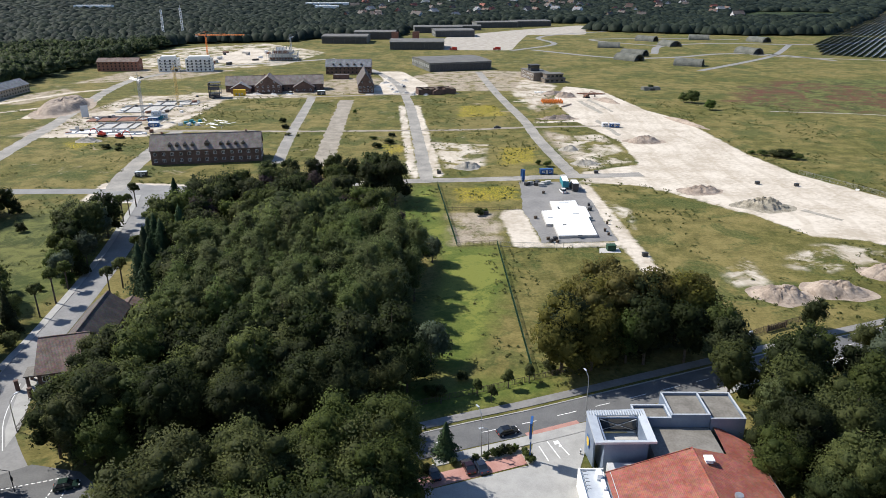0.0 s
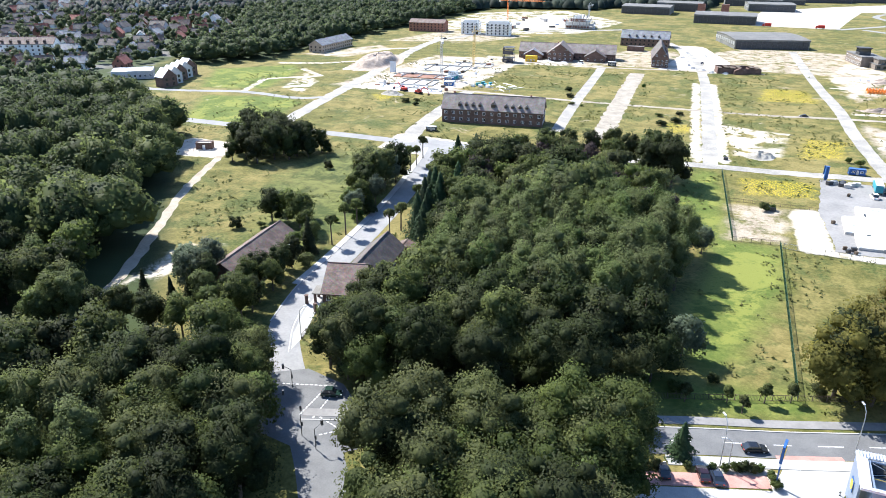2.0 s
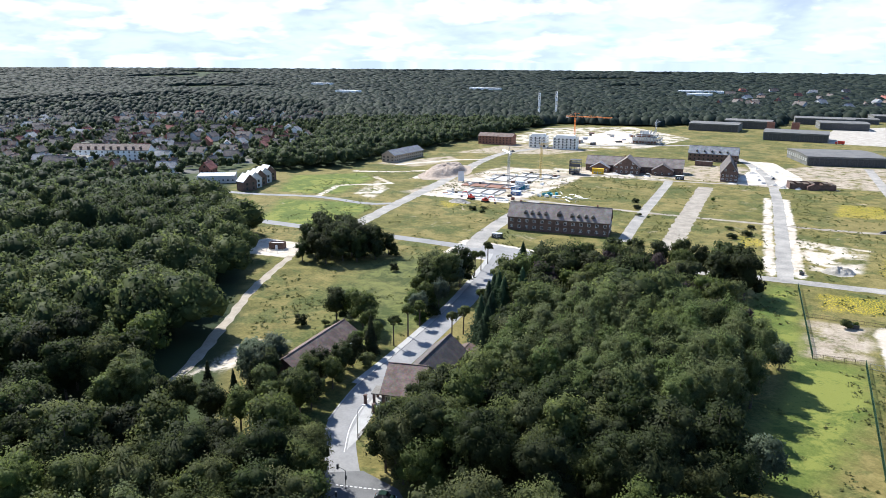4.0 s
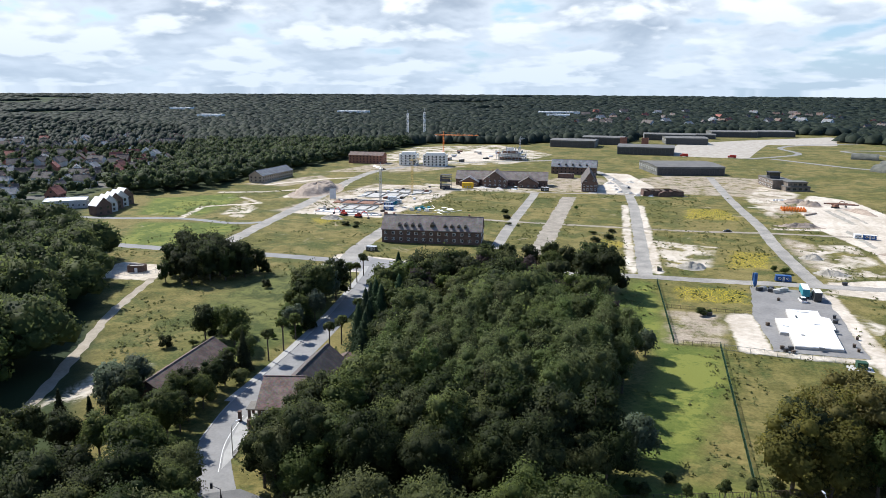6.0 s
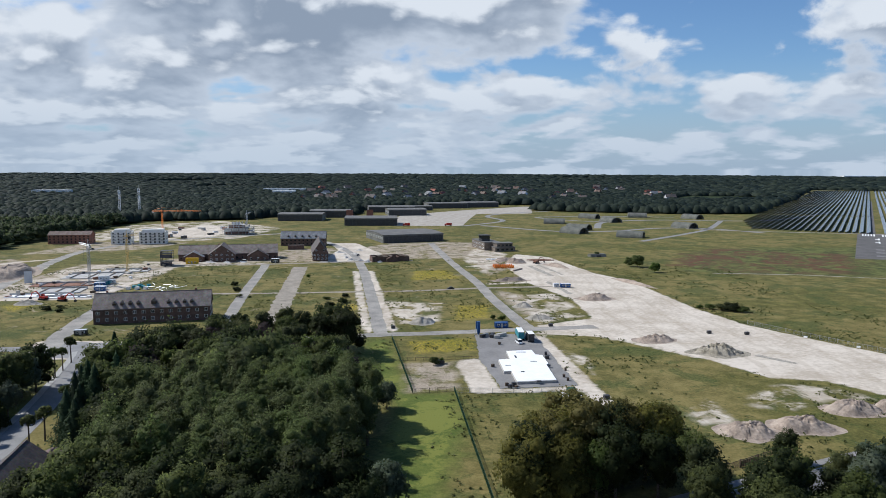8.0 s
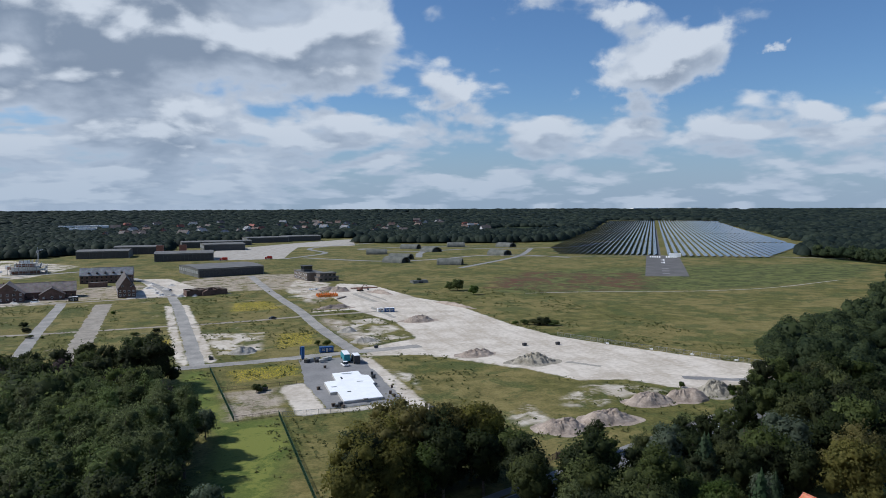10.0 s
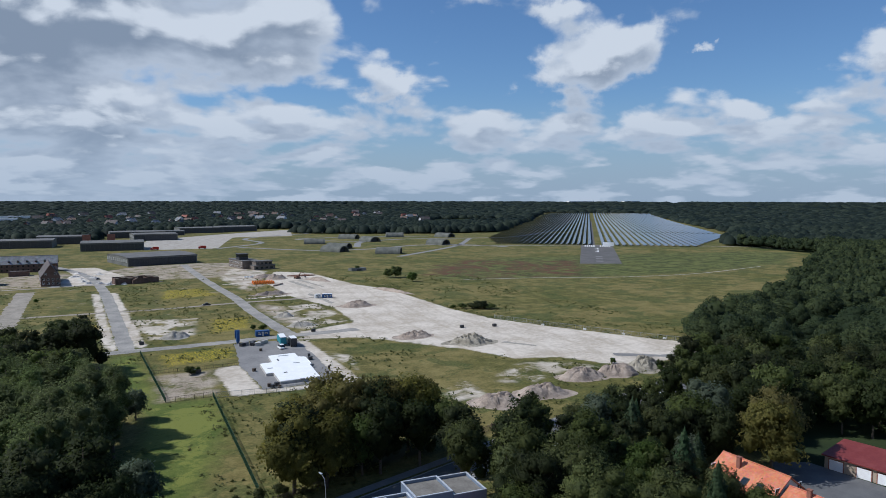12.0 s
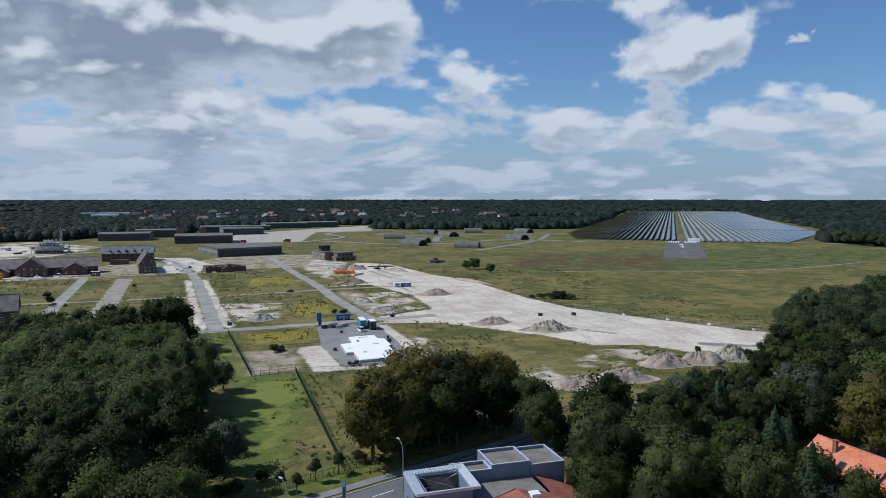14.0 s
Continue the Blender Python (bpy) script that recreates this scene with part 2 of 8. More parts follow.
FELT_DARK = surface("dark_roofing", (0.1, 0.1, 0.1), (0.17, 0.165, 0.155), 0.1, 0.85, fine=1.0)
METAL_BLUE = surface("blue_grey_cladding", (0.17, 0.21, 0.29), (0.22, 0.27, 0.35), 0.3, 0.45, 0.2, fine=2.0, bump=0.05)
METAL_PALE = surface("pale_metal_flashing", (0.5, 0.53, 0.57), (0.62, 0.65, 0.68), 0.5, 0.45, 0.3, bump=0.05)
METAL_DARK = surface("dark_metal", (0.05, 0.052, 0.055), (0.09, 0.09, 0.095), 1.0, 0.5, 0.6)
STEEL = surface("galvanised_steel", (0.38, 0.39, 0.4), (0.5, 0.51, 0.52), 1.0, 0.45, 0.7)
HANGAR_WALL = surface("hangar_sheeting", (0.1, 0.105, 0.1), (0.19, 0.19, 0.175), 0.08, 0.7, 0.1, fine=0.8)
WOOD_DARK = surface("dark_wood", (0.06, 0.045, 0.032), (0.12, 0.09, 0.065), 0.8, 0.8)
RUST = surface("rusty_rubble", (0.16, 0.075, 0.05), (0.3, 0.17, 0.12), 0.6, 0.9)
RUBBLE = surface("pale_rubble", (0.42, 0.39, 0.35), (0.7, 0.67, 0.62), 0.7, 0.95, bump=0.7)
BLUE_PAINT = surface("blue_paint", (0.02, 0.075, 0.22), (0.035, 0.11, 0.3), 0.6, 0.5)
TEAL_PAINT = surface("teal_paint", (0.02, 0.19, 0.24), (0.05, 0.27, 0.33), 0.6, 0.5)
GREEN_PAINT = surface("dark_green_paint", (0.02, 0.06, 0.035), (0.035, 0.085, 0.05), 0.6, 0.6)
ORANGE_PAINT = surface("orange_plastic", (0.75, 0.2, 0.03), (0.85, 0.28, 0.06), 0.9, 0.5)
YELLOW_PAINT = surface("yellow_paint", (0.7, 0.42, 0.02), (0.8, 0.52, 0.05), 0.9, 0.5)
RED_PAINT = surface("red_paint", (0.45, 0.03, 0.02), (0.55, 0.06, 0.04), 0.9, 0.45)
CRANE_YELLOW = surface("faded_crane_paint", (0.6, 0.42, 0.12), (0.7, 0.5, 0.2), 0.9, 0.6)
WHITE_PAINT = surface("white_paint", (0.76, 0.76, 0.76), (0.86, 0.86, 0.86), 0.8, 0.4)
CAR_BLACK = surface("black_car_paint", (0.01, 0.011, 0.014), (0.016, 0.017, 0.02), 2.0, 0.18, 0.0, bump=0.0, spec=0.6)
CAR_GREY = surface("dark_blue_car_paint", (0.016, 0.022, 0.04), (0.022, 0.03, 0.05), 2.0, 0.18, 0.0, bump=0.0, spec=0.6)
CAR_WINE = surface("dark_red_car_paint", (0.018, 0.008, 0.01), (0.026, 0.011, 0.013), 2.0, 0.2, 0.0, bump=0.0, spec=0.6)
CAR_GREEN = surface("dark_green_car_paint", (0.012, 0.028, 0.022), (0.018, 0.038, 0.03), 2.0, 0.2, 0.0, bump=0.0, spec=0.6)
RUBBER = surface("rubber", (0.012, 0.012, 0.012), (0.025, 0.025, 0.025), 2.0, 0.8)
SHELTER = surface("shelter_concrete", (0.09, 0.095, 0.082), (0.18, 0.18, 0.155), 0.15, 0.9, fine=1.0)
HEAP_SAND = surface("heaped_sand", (0.22, 0.172, 0.135), (0.43, 0.355, 0.29), 0.3, 0.95, fine=1.6, bump=0.9)
HEAP_ROCK = surface("heaped_rubble", (0.17, 0.15, 0.11), (0.4, 0.36, 0.29), 0.5, 0.95, fine=2.2, bump=1.0)
HEAP_GREY = surface("heaped_gravel", (0.24, 0.22, 0.18), (0.42, 0.39, 0.34), 0.3, 0.95, fine=1.5, bump=0.9)


def glass():
    m, k = material("window_glass")
    return finish(m, k, (0.02, 0.025, 0.03), 0.08, 0, None, spec=0.8)


def solar():
    m, k = material("solar_cells")
    pos = local(k)
    return finish(m, k, k.mix(k.ramp(k.noise(pos, 0.02, 3.0), 0.35, 0.65), (0.012, 0.018, 0.035), (0.022, 0.03, 0.055)), 0.16, 0, None, spec=0.7)


GLASS, SOLAR = glass(), solar()


# ---- building blocks ----
class Shape:
    """Vertices and faces gathered from boxes, prisms and tubes, made into one mesh."""

    def __init__(self):
        self.v, self.f = [], []

    def add(self, vs, fs):
        b = len(self.v)
        self.v += [tuple(p) for p in vs]
        self.f += [tuple(i + b for i in f) for f in fs]
        return self

    def box(self, x0, y0, z0, x1, y1, z1):
        return self.add([(x0, y0, z0), (x1, y0, z0), (x1, y1, z0), (x0, y1, z0), (x0, y0, z1), (x1, y0, z1), (x1, y1, z1), (x0, y1, z1)],
                        [(3, 2, 1, 0), (4, 5, 6, 7), (0, 1, 5, 4), (1, 2, 6, 5), (2, 3, 7, 6), (3, 0, 4, 7)])

    def prism(self, outline, z0, z1):
        n = len(outline)
        return self.add([(x, y, z0) for x, y in outline] + [(x, y, z1) for x, y in outline],
                        [tuple(range(n - 1, -1, -1)), tuple(range(n, 2 * n))] + [(i, (i + 1) % n, n + (i + 1) % n, n + i) for i in range(n)])

    def extrude_x(self, profile, x0, x1):
        """A profile of (y, z) drawn along x."""
        n = len(profile)
        return self.add([(x0, y, z) for y, z in profile] + [(x1, y, z) for y, z in profile],
                        [tuple(range(n)), tuple(range(2 * n - 1, n - 1, -1))] + [(i, n + i, n + (i + 1) % n, (i + 1) % n) for i in range(n)])

    def extrude_y(self, profile, y0, y1):
        n = len(profile)
        return self.add([(x, y0, z) for x, z in profile] + [(x, y1, z) for x, z in profile],
                        [tuple(range(n - 1, -1, -1)), tuple(range(n, 2 * n))] + [(i, (i + 1) % n, n + (i + 1) % n, n + i) for i in range(n)])

    def tube(self, a, b, r0, r1=None, n=7):
        a, b, r1 = Vector(a), Vector(b), r0 if r1 is None else r1
        q = (b - a).to_track_quat("Z", "Y")
        ring = [Vector((math.cos(6.2832 * i / n), math.sin(6.2832 * i / n), 0)) for i in range(n)]
        return self.add([a + q @ (p * r0) for p in ring] + [b + q @ (p * r1) for p in ring],
                        [tuple(range(n - 1, -1, -1)), tuple(range(n, 2 * n))] + [(i, (i + 1) % n, n + (i + 1) % n, n + i) for i in range(n)])

    def mesh(self, name, mat, smooth=False):
        me = bpy.data.meshes.new(name)
        me.from_pydata(self.v, [], self.f)
        me.materials.append(mat)
        if smooth:
            me.shade_smooth()
        me.update()
        return me


def part(name, shape, mat, parent, label="", smooth=False, at=None):
    """One mesh object under a thing or a part. shape: a Shape, or a mesh to share."""
    me = shape.mesh(name, mat, smooth) if isinstance(shape, Shape) else shape
    ob = new(name, me)
    ob.parent = parent
    if at is not None:
        ob.matrix_basis = at
    return tagged(ob, label)


def thing(name, label, category, m, group="", kind=""):
    ob = new(name)
    ob.empty_display_size = 0.3
    ob.matrix_basis = m
    return tagged(ob, label, category, group, kind)


# ---- ground ----
def axis(lo, hi, step, end_lo, end_hi, grow):
    out = list(np.arange(lo, hi + step / 2, step))
    d = step
    while out[-1] < end_hi:
        d *= grow
        out.append(out[-1] + d)
    d = step
    while out[0] > end_lo:
        d *= grow
        out.insert(0, out[0] - d)
    return np.array(out)


def inside(poly, X, Y):
    """Metres inside (positive) or outside (negative) a polygon."""
    d, ins = np.full(X.shape, 1e9), np.zeros(X.shape, bool)
    for (x0, y0), (x1, y1) in zip(poly, poly[1:] + poly[:1]):
        ex, ey = x1 - x0, y1 - y0
        t = np.clip(((X - x0) * ex + (Y - y0) * ey) / (ex * ex + ey * ey), 0, 1)
        d = np.minimum(d, np.hypot(X - x0 - t * ex, Y - y0 - t * ey))
        if ey:
            ins ^= ((y0 > Y) != (y1 > Y)) & (X < x0 + (Y - y0) * ex / ey)
    return np.where(ins, d, -d)


def near_line(pts, width, X, Y):
    d = np.full(X.shape, 1e9)
    for (x0, y0), (x1, y1) in zip(pts, pts[1:]):
        ex, ey = x1 - x0, y1 - y0
        t = np.clip(((X - x0) * ex + (Y - y0) * ey) / (ex * ex + ey * ey), 0, 1)
        d = np.minimum(d, np.hypot(X - x0 - t * ex, Y - y0 - t * ey))
    return width / 2 - d


SAND = [
    [(101, 596), (126, 575), (139, 483), (153, 449), (157, 360), (164, 318), (183, 281), (214, 231), (240, 190), (215, 186), (196, 209), (163, 206), (148, 229), (131, 233),
     (116, 267), (99, 291), (67, 305), (62, 318), (96, 335), (98, 385), (84, 442), (81, 525)],
    [(21, 261), (31, 264), (33, 226), (60, 227), (60, 222), (24, 222)],
    [(-272, 445), (-286, 525), (-258, 535), (-244, 475)],
    [(-262, 760), (-200, 755), (-185, 850), (-250, 930)], [(-240, 392), (-170, 396), (-172, 404), (-238, 404)], [(-174, 404), (-162, 470), (-166, 470), (-180, 410)],
    [(-62, 548), (-12, 548), (-14, 605), (-40, 690), (-66, 690), (-52, 625)],
    [(-236, 224), (-204, 230), (-203, 254), (-238, 252)],
    [(-149, 273), (-104, 268), (-99, 297), (-152, 301)],
]
PATCHY = [
    [(-240, 530), (-205, 548), (-165, 535), (-160, 480), (-168, 400), (-225, 392), (-244, 430)], [(-330, 720), (-215, 712), (-165, 735), (-140, 870), (-240, 990), (-340, 910)],
    [(104, 204), (128, 228), (145, 222), (160, 206), (140, 208), (120, 200)],
    [(-10, 384), (25, 378), (20, 328), (0, 325), (-4, 352)],
    [(62, 400), (92, 405), (96, 340), (66, 322)],
    [(64, 286), (74, 262), (70, 240), (65, 262)],
    [(84, 300), (112, 296), (112, 288), (92, 289)],
    [(86, 200), (100, 214), (98, 188), (86, 190)],
    [(-290, 430), (-262, 400), (-250, 365), (-272, 372)],
    [(-152, 150), (-138, 156), (-140, 128), (-148, 116)],
    [(-200, 560), (-100, 545), (-98, 536), (-190, 520)],
    [(60, 480), (84, 560), (96, 600), (70, 640), (52, 560)],
]
SAND_LINES = [([(61, 298), (63, 251), (64, 221), (65, 188)], 6.0), ([(-3, 313), (-11, 400), (-20, 500)], 5.0), ([(-14, 311), (-22, 400), (-30, 500)], 4.5),
              ([(58, 440), (90, 446)], 5), ([(48, 560), (80, 556)], 4), ([(52, 520), (78, 523)], 3), ([(64, 305), (90, 299), (118, 262)], 5),
              ([(-286, 352), (-300, 395), (-272, 420), (-300, 440)], 4), ([(-330, 455), (-300, 468), (-270, 500)], 5), ([(-320, 505), (-290, 560), (-270, 575)], 6)]
LUSH = [
    [(-14, 297), (-4, 297), (3, 224), (18, 223), (20, 192), (8, 146), (1, 138), (-8, 150), (-2, 192), (-5, 232), (-22, 247)],
    [(-267, 278), (-300, 334), (-250, 352), (-234, 340), (-224, 296), (-245, 276)],
    [(-320, 352), (-356, 413), (-316, 452), (-296, 432), (-279, 365)],
    [(-20, 134), (22, 141), (27, 133), (-20, 118)],
    [(-118, 160), (-110, 200), (-120, 230), (-135, 190)],
    [(-95, 170), (-90, 176), (-88, 160), (-93, 158)],
]
FLOWERS = [
    [(10, 500), (36, 505), (44, 462), (8, 455)], [(2, 294), (32, 298), (32, 276), (6, 270)],
    [(-10, 372), (-30, 350), (-36, 380)], [(30, 372), (50, 372), (46, 338), (26, 330)], [(-215, 385), (-190, 380), (-196, 360)],
]
HEATH = [[(208, 515), (240, 590), (310, 640), (400, 590), (360, 500), (310, 466), (246, 474)]]
DIRT = [
    [(-30, 570), (40, 566), (92, 574), (96, 640), (84, 690), (50, 702), (-10, 690), (-34, 650)], [(-180, 540), (-100, 545), (-58, 552), (-40, 600), (-60, 650), (-100, 640), (-110, 600), (-185, 575)],
    [(62, 330), (76, 326), (74, 400), (60, 420), (56, 400)], [(60, 470), (80, 500), (92, 590), (70, 620), (58, 560)], [(0, 222), (22, 224), (22, 262), (0, 260)],
    [(-320, 600), (-230, 640), (-200, 700), (-300, 715)], [(-345, 500), (-300, 500), (-285, 560), (-310, 580)], [(-250, 395), (-165, 395), (-160, 540), (-240, 545)],
]
CONCRETE_PADS = [
    [(-8, 902), (-4, 1010), (6, 1112), (110, 1234), (267, 1385), (225, 1150), (131, 1145), (104, 1010), (84, 898)],
]


OPEN_LAND = [(-60, 40), (-235, 245), (-300, 300), (-345, 330), (-385, 405), (-345, 470), (-352, 520), (-350, 700), (-345, 975), (-205, 1010), (-185, 1060), (-60, 1080), (-60, 1230), (60, 1350), (200, 1430),
             (330, 1420), (235, 1240), (330, 1180), (480, 1130), (605, 1138), (950, 1630), (1436, 2358), (1599, 2258), (1768, 2128), (1617, 1895), (1330, 1485), (1107, 1154), (960, 920), (715, 715), (690, 540), (445, 372), (314, 290), (217, 233), (140, 170), (120, 40)]


TOWN = [(-385, 330), (-430, 320), (-640, 300), (-1000, 420), (-1500, 800), (-1500, 1300), (-900, 1150), (-640, 820), (-500, 640), (-440, 520)]


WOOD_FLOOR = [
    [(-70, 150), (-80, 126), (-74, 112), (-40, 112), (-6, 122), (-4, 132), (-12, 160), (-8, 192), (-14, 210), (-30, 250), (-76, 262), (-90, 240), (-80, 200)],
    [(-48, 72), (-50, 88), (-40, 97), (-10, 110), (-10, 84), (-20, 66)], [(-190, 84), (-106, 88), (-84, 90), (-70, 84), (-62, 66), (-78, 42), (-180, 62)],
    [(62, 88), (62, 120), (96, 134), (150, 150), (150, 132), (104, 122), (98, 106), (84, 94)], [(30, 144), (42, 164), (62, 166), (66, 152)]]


def rise(x, y):
    """The land climbs gently towards the horizon."""
    t = np.clip((np.hypot(x, y) - 1900) / 2950, 0, 1)
    return 31 * t * t * (3 - 2 * t)


def build_ground():
    xs, ys = axis(-330, 300, 3.6, -4950, 4950, 1.05), axis(60, 460, 3.6, -1500, 4950, 1.035)
    X, Y = np.meshgrid(xs, ys)
    X, Y = X.ravel(), Y.ravel()
    nx, ny = len(xs), len(ys)
    idx = np.arange(nx * ny).reshape(ny, nx)
    quads = np.stack([idx[:-1, :-1], idx[:-1, 1:], idx[1:, 1:], idx[1:, :-1]], -1).reshape(-1, 4)
    me = bpy.data.meshes.new("ground")
    me.from_pydata(np.stack([X, Y, rise(X, Y)], -1).tolist(), [], quads.tolist())
    top = lambda polys: np.max([inside(p, X, Y) for p in polys], 0)
    fields = {
        "sand": np.maximum(top(SAND), np.max([near_line(p, w, X, Y) for p, w in SAND_LINES], 0)),
        "patchy": top(PATCHY), "lush": top(LUSH), "flowers": top(FLOWERS), "heath": top(HEATH), "pads": top(CONCRETE_PADS),
        "dirt": top(DIRT), "rough": np.maximum(inside([(-112, 165), (-110, 190), (-114, 235), (-130, 275), (-160, 268), (-172, 240), (-158, 205), (-140, 165), (-128, 168)], X, Y), inside([(205, 490), (250, 600), (330, 640), (470, 640), (640, 610), (700, 580), (560, 480), (430, 452), (330, 455), (260, 470)], X, Y)),
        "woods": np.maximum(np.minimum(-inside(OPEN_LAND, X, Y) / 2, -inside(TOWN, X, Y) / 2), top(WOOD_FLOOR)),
        "town": np.maximum(inside(TOWN, X, Y) / 2, -20),
        "site": np.maximum(inside([(-340, 290), (-360, 560), (-330, 720), (120, 900), (130, 570), (150, 330), (60, 310)], X, Y) / 4, -20),
    }
    for name, val in fields.items():
        a = me.attributes.new(name, "FLOAT", "POINT")
        a.data.foreach_set("value", np.clip(val, -25, 25).astype(np.float32))
    m, k = material("grass_and_sand")
    pos = place(k)
    fine, mid, wide = k.noise(pos, 0.9, 4.0, 0.65), k.noise(pos, 0.13, 4.0, 0.6), k.noise(pos, 0.018, 3.0)
    f = k.math("ADD", k.math("MULTIPLY", mid, 0.5), k.math("MULTIPLY", fine, 0.5))
    green = k.mix(k.ramp(f, 0.36, 0.66), (0.07, 0.071, 0.019), (0.158, 0.142, 0.043))
    dry = k.mix(k.ramp(f, 0.36, 0.66), (0.125, 0.106, 0.035), (0.22, 0.183, 0.068))
    col = k.mix(k.ramp(k.math("ADD", wide, k.math("MULTIPLY", mid, 0.4)), 0.58, 0.8), green, dry)
    weeds = k.ramp(k.noise(pos, 0.04, 7.0, 0.72, 0.4), 0.5, 0.58)
    col = k.mix(k.math("MULTIPLY", weeds, 0.7), col, k.mix(k.ramp(fine, 0.4, 0.65), (0.04, 0.06, 0.016), (0.09, 0.105, 0.03)))
    tuft = k.ramp(k.noise(pos, 0.35, 3.0, 0.7), 0.62, 0.7)
    col = k.mix(k.math("MULTIPLY", tuft, 0.7), col, (0.036, 0.056, 0.016))

    def edge(name, lo, hi, wob, sc):
        d = k.math("ADD", k.attr(name), k.math("MULTIPLY", k.math("SUBTRACT", k.noise(pos, sc, 5.0, 0.65), 0.5), wob))
        return k.ramp(d, lo, hi)

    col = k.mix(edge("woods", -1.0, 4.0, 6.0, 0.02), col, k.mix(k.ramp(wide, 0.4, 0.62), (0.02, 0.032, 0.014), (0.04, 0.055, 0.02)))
    col = k.mix(edge("town", -1.0, 4.0, 6.0, 0.02), col, k.mix(k.ramp(k.noise(pos, 0.03, 4.0, 0.7), 0.5, 0.6), (0.045, 0.06, 0.024), (0.13, 0.125, 0.115)))
    lushc = k.mix(k.ramp(k.math("ADD", k.math("MULTIPLY", f, 0.6), k.math("MULTIPLY", weeds, 0.25)), 0.2, 0.5), (0.066, 0.098, 0.02), (0.17, 0.186, 0.042))
    lushc = k.mix(k.math("MULTIPLY", tuft, 0.55), lushc, (0.045, 0.07, 0.018))
    col = k.mix(edge("lush", -4.0, 5.0, 8.0, 0.12), col, lushc)
    col = k.mix(k.math("MULTIPLY", edge("flowers", -1.0, 4.0, 14.0, 0.25), k.ramp(k.noise(pos, 1.3, 3.0, 0.7), 0.45, 0.62)), col, (0.42, 0.33, 0.02))
    dirtc = k.mix(k.ramp(f, 0.36, 0.64), (0.26, 0.21, 0.155), (0.42, 0.36, 0.285))
    col = k.mix(k.math("MULTIPLY", edge("dirt", -1.0, 5.0, 10.0, 0.08), k.ramp(k.noise(pos, 0.11, 6.0, 0.7), 0.36, 0.56)), col, dirtc)
    roughc = k.mix(k.ramp(k.noise(pos, 0.09, 6.0, 0.75, 0.5), 0.4, 0.6), (0.042, 0.056, 0.018), (0.135, 0.145, 0.046))
    col = k.mix(k.math("MULTIPLY", edge("rough", -6.0, 10.0, 30.0, 0.05), 0.85), col, roughc)
    hc = k.mix(k.ramp(k.noise(pos, 0.12, 4.0, 0.6), 0.35, 0.65), (0.125, 0.042, 0.034), (0.085, 0.06, 0.032))
    col = k.mix(k.math("MULTIPLY", k.math("MULTIPLY", edge("heath", -8.0, 12.0, 60.0, 0.03), k.ramp(k.noise(pos, 0.03, 8.0, 0.8, 1.2), 0.45, 0.56)), 0.88), col, hc)
    sandy = k.mix(k.ramp(k.math("ADD", k.math("MULTIPLY", k.noise(pos, 0.05, 5.0, 0.6), 0.6), k.math("MULTIPLY", k.noise(pos, 0.5, 4.0), 0.4)), 0.38, 0.62), (0.44, 0.38, 0.305), (0.63, 0.565, 0.48))
    # wheel ruts along the haul road
    rut = k.node("ShaderNodeTexWave", {"Vector": pos, "Scale": 0.022, "Distortion": 7.0, "Detail": 5.0, "Detail Scale": 0.6}).outputs["Fac"]
    sandy = k.mix(k.math("MULTIPLY", k.ramp(rut, 0.86, 0.98), 0.28), sandy, (0.36, 0.3, 0.225))
    patch = k.math("MULTIPLY", edge("patchy", -1.0, 3.0, 9.0, 0.09), k.ramp(k.noise(pos, 0.07, 5.0, 0.65, 0.6), 0.42, 0.56))
    col = k.mix(k.math("MULTIPLY", patch, 0.9), col, sandy)
    bare = k.math("MULTIPLY", edge("site", -1.0, 3.0, 6.0, 0.1), k.ramp(k.noise(pos, 0.055, 6.0, 0.7, 0.8), 0.6, 0.72))
    col = k.mix(k.math("MULTIPLY", bare, 0.75), col, (0.36, 0.3, 0.22))
    sandmask = edge("sand", -0.9, 0.9, 4.5, 0.2)
    col = k.mix(sandmask, col, sandy)
    padc = k.mix(k.ramp(mid, 0.35, 0.65), (0.33, 0.298, 0.256), (0.43, 0.395, 0.345))
    col = k.mix(edge("pads", -0.5, 0.5, 1.0, 0.2), col, padc)
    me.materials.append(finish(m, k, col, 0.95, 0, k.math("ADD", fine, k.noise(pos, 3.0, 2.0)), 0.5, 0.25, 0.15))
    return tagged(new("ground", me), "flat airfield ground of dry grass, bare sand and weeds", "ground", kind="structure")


build_ground()


# ---- roads ----
def smooth_line(pts, step):
    """Points every step metres along a rounded line through pts."""
    P = [Vector((*p, 0)) for p in pts]
    P = [P[0] * 2 - P[1]] + P + [P[-1] * 2 - P[-2]]
    out = []
    for a, b, c, d in zip(P, P[1:], P[2:], P[3:]):
        n = max(2, int((c - b).length / step))
        for i in range(n):
            t = i / n
            out.append(0.5 * ((2 * b) + (c - a) * t + (2 * a - 5 * b + 4 * c - d) * t * t + (3 * b - a - 3 * c + d) * t ** 3))
    out.append(P[-2])
    return out


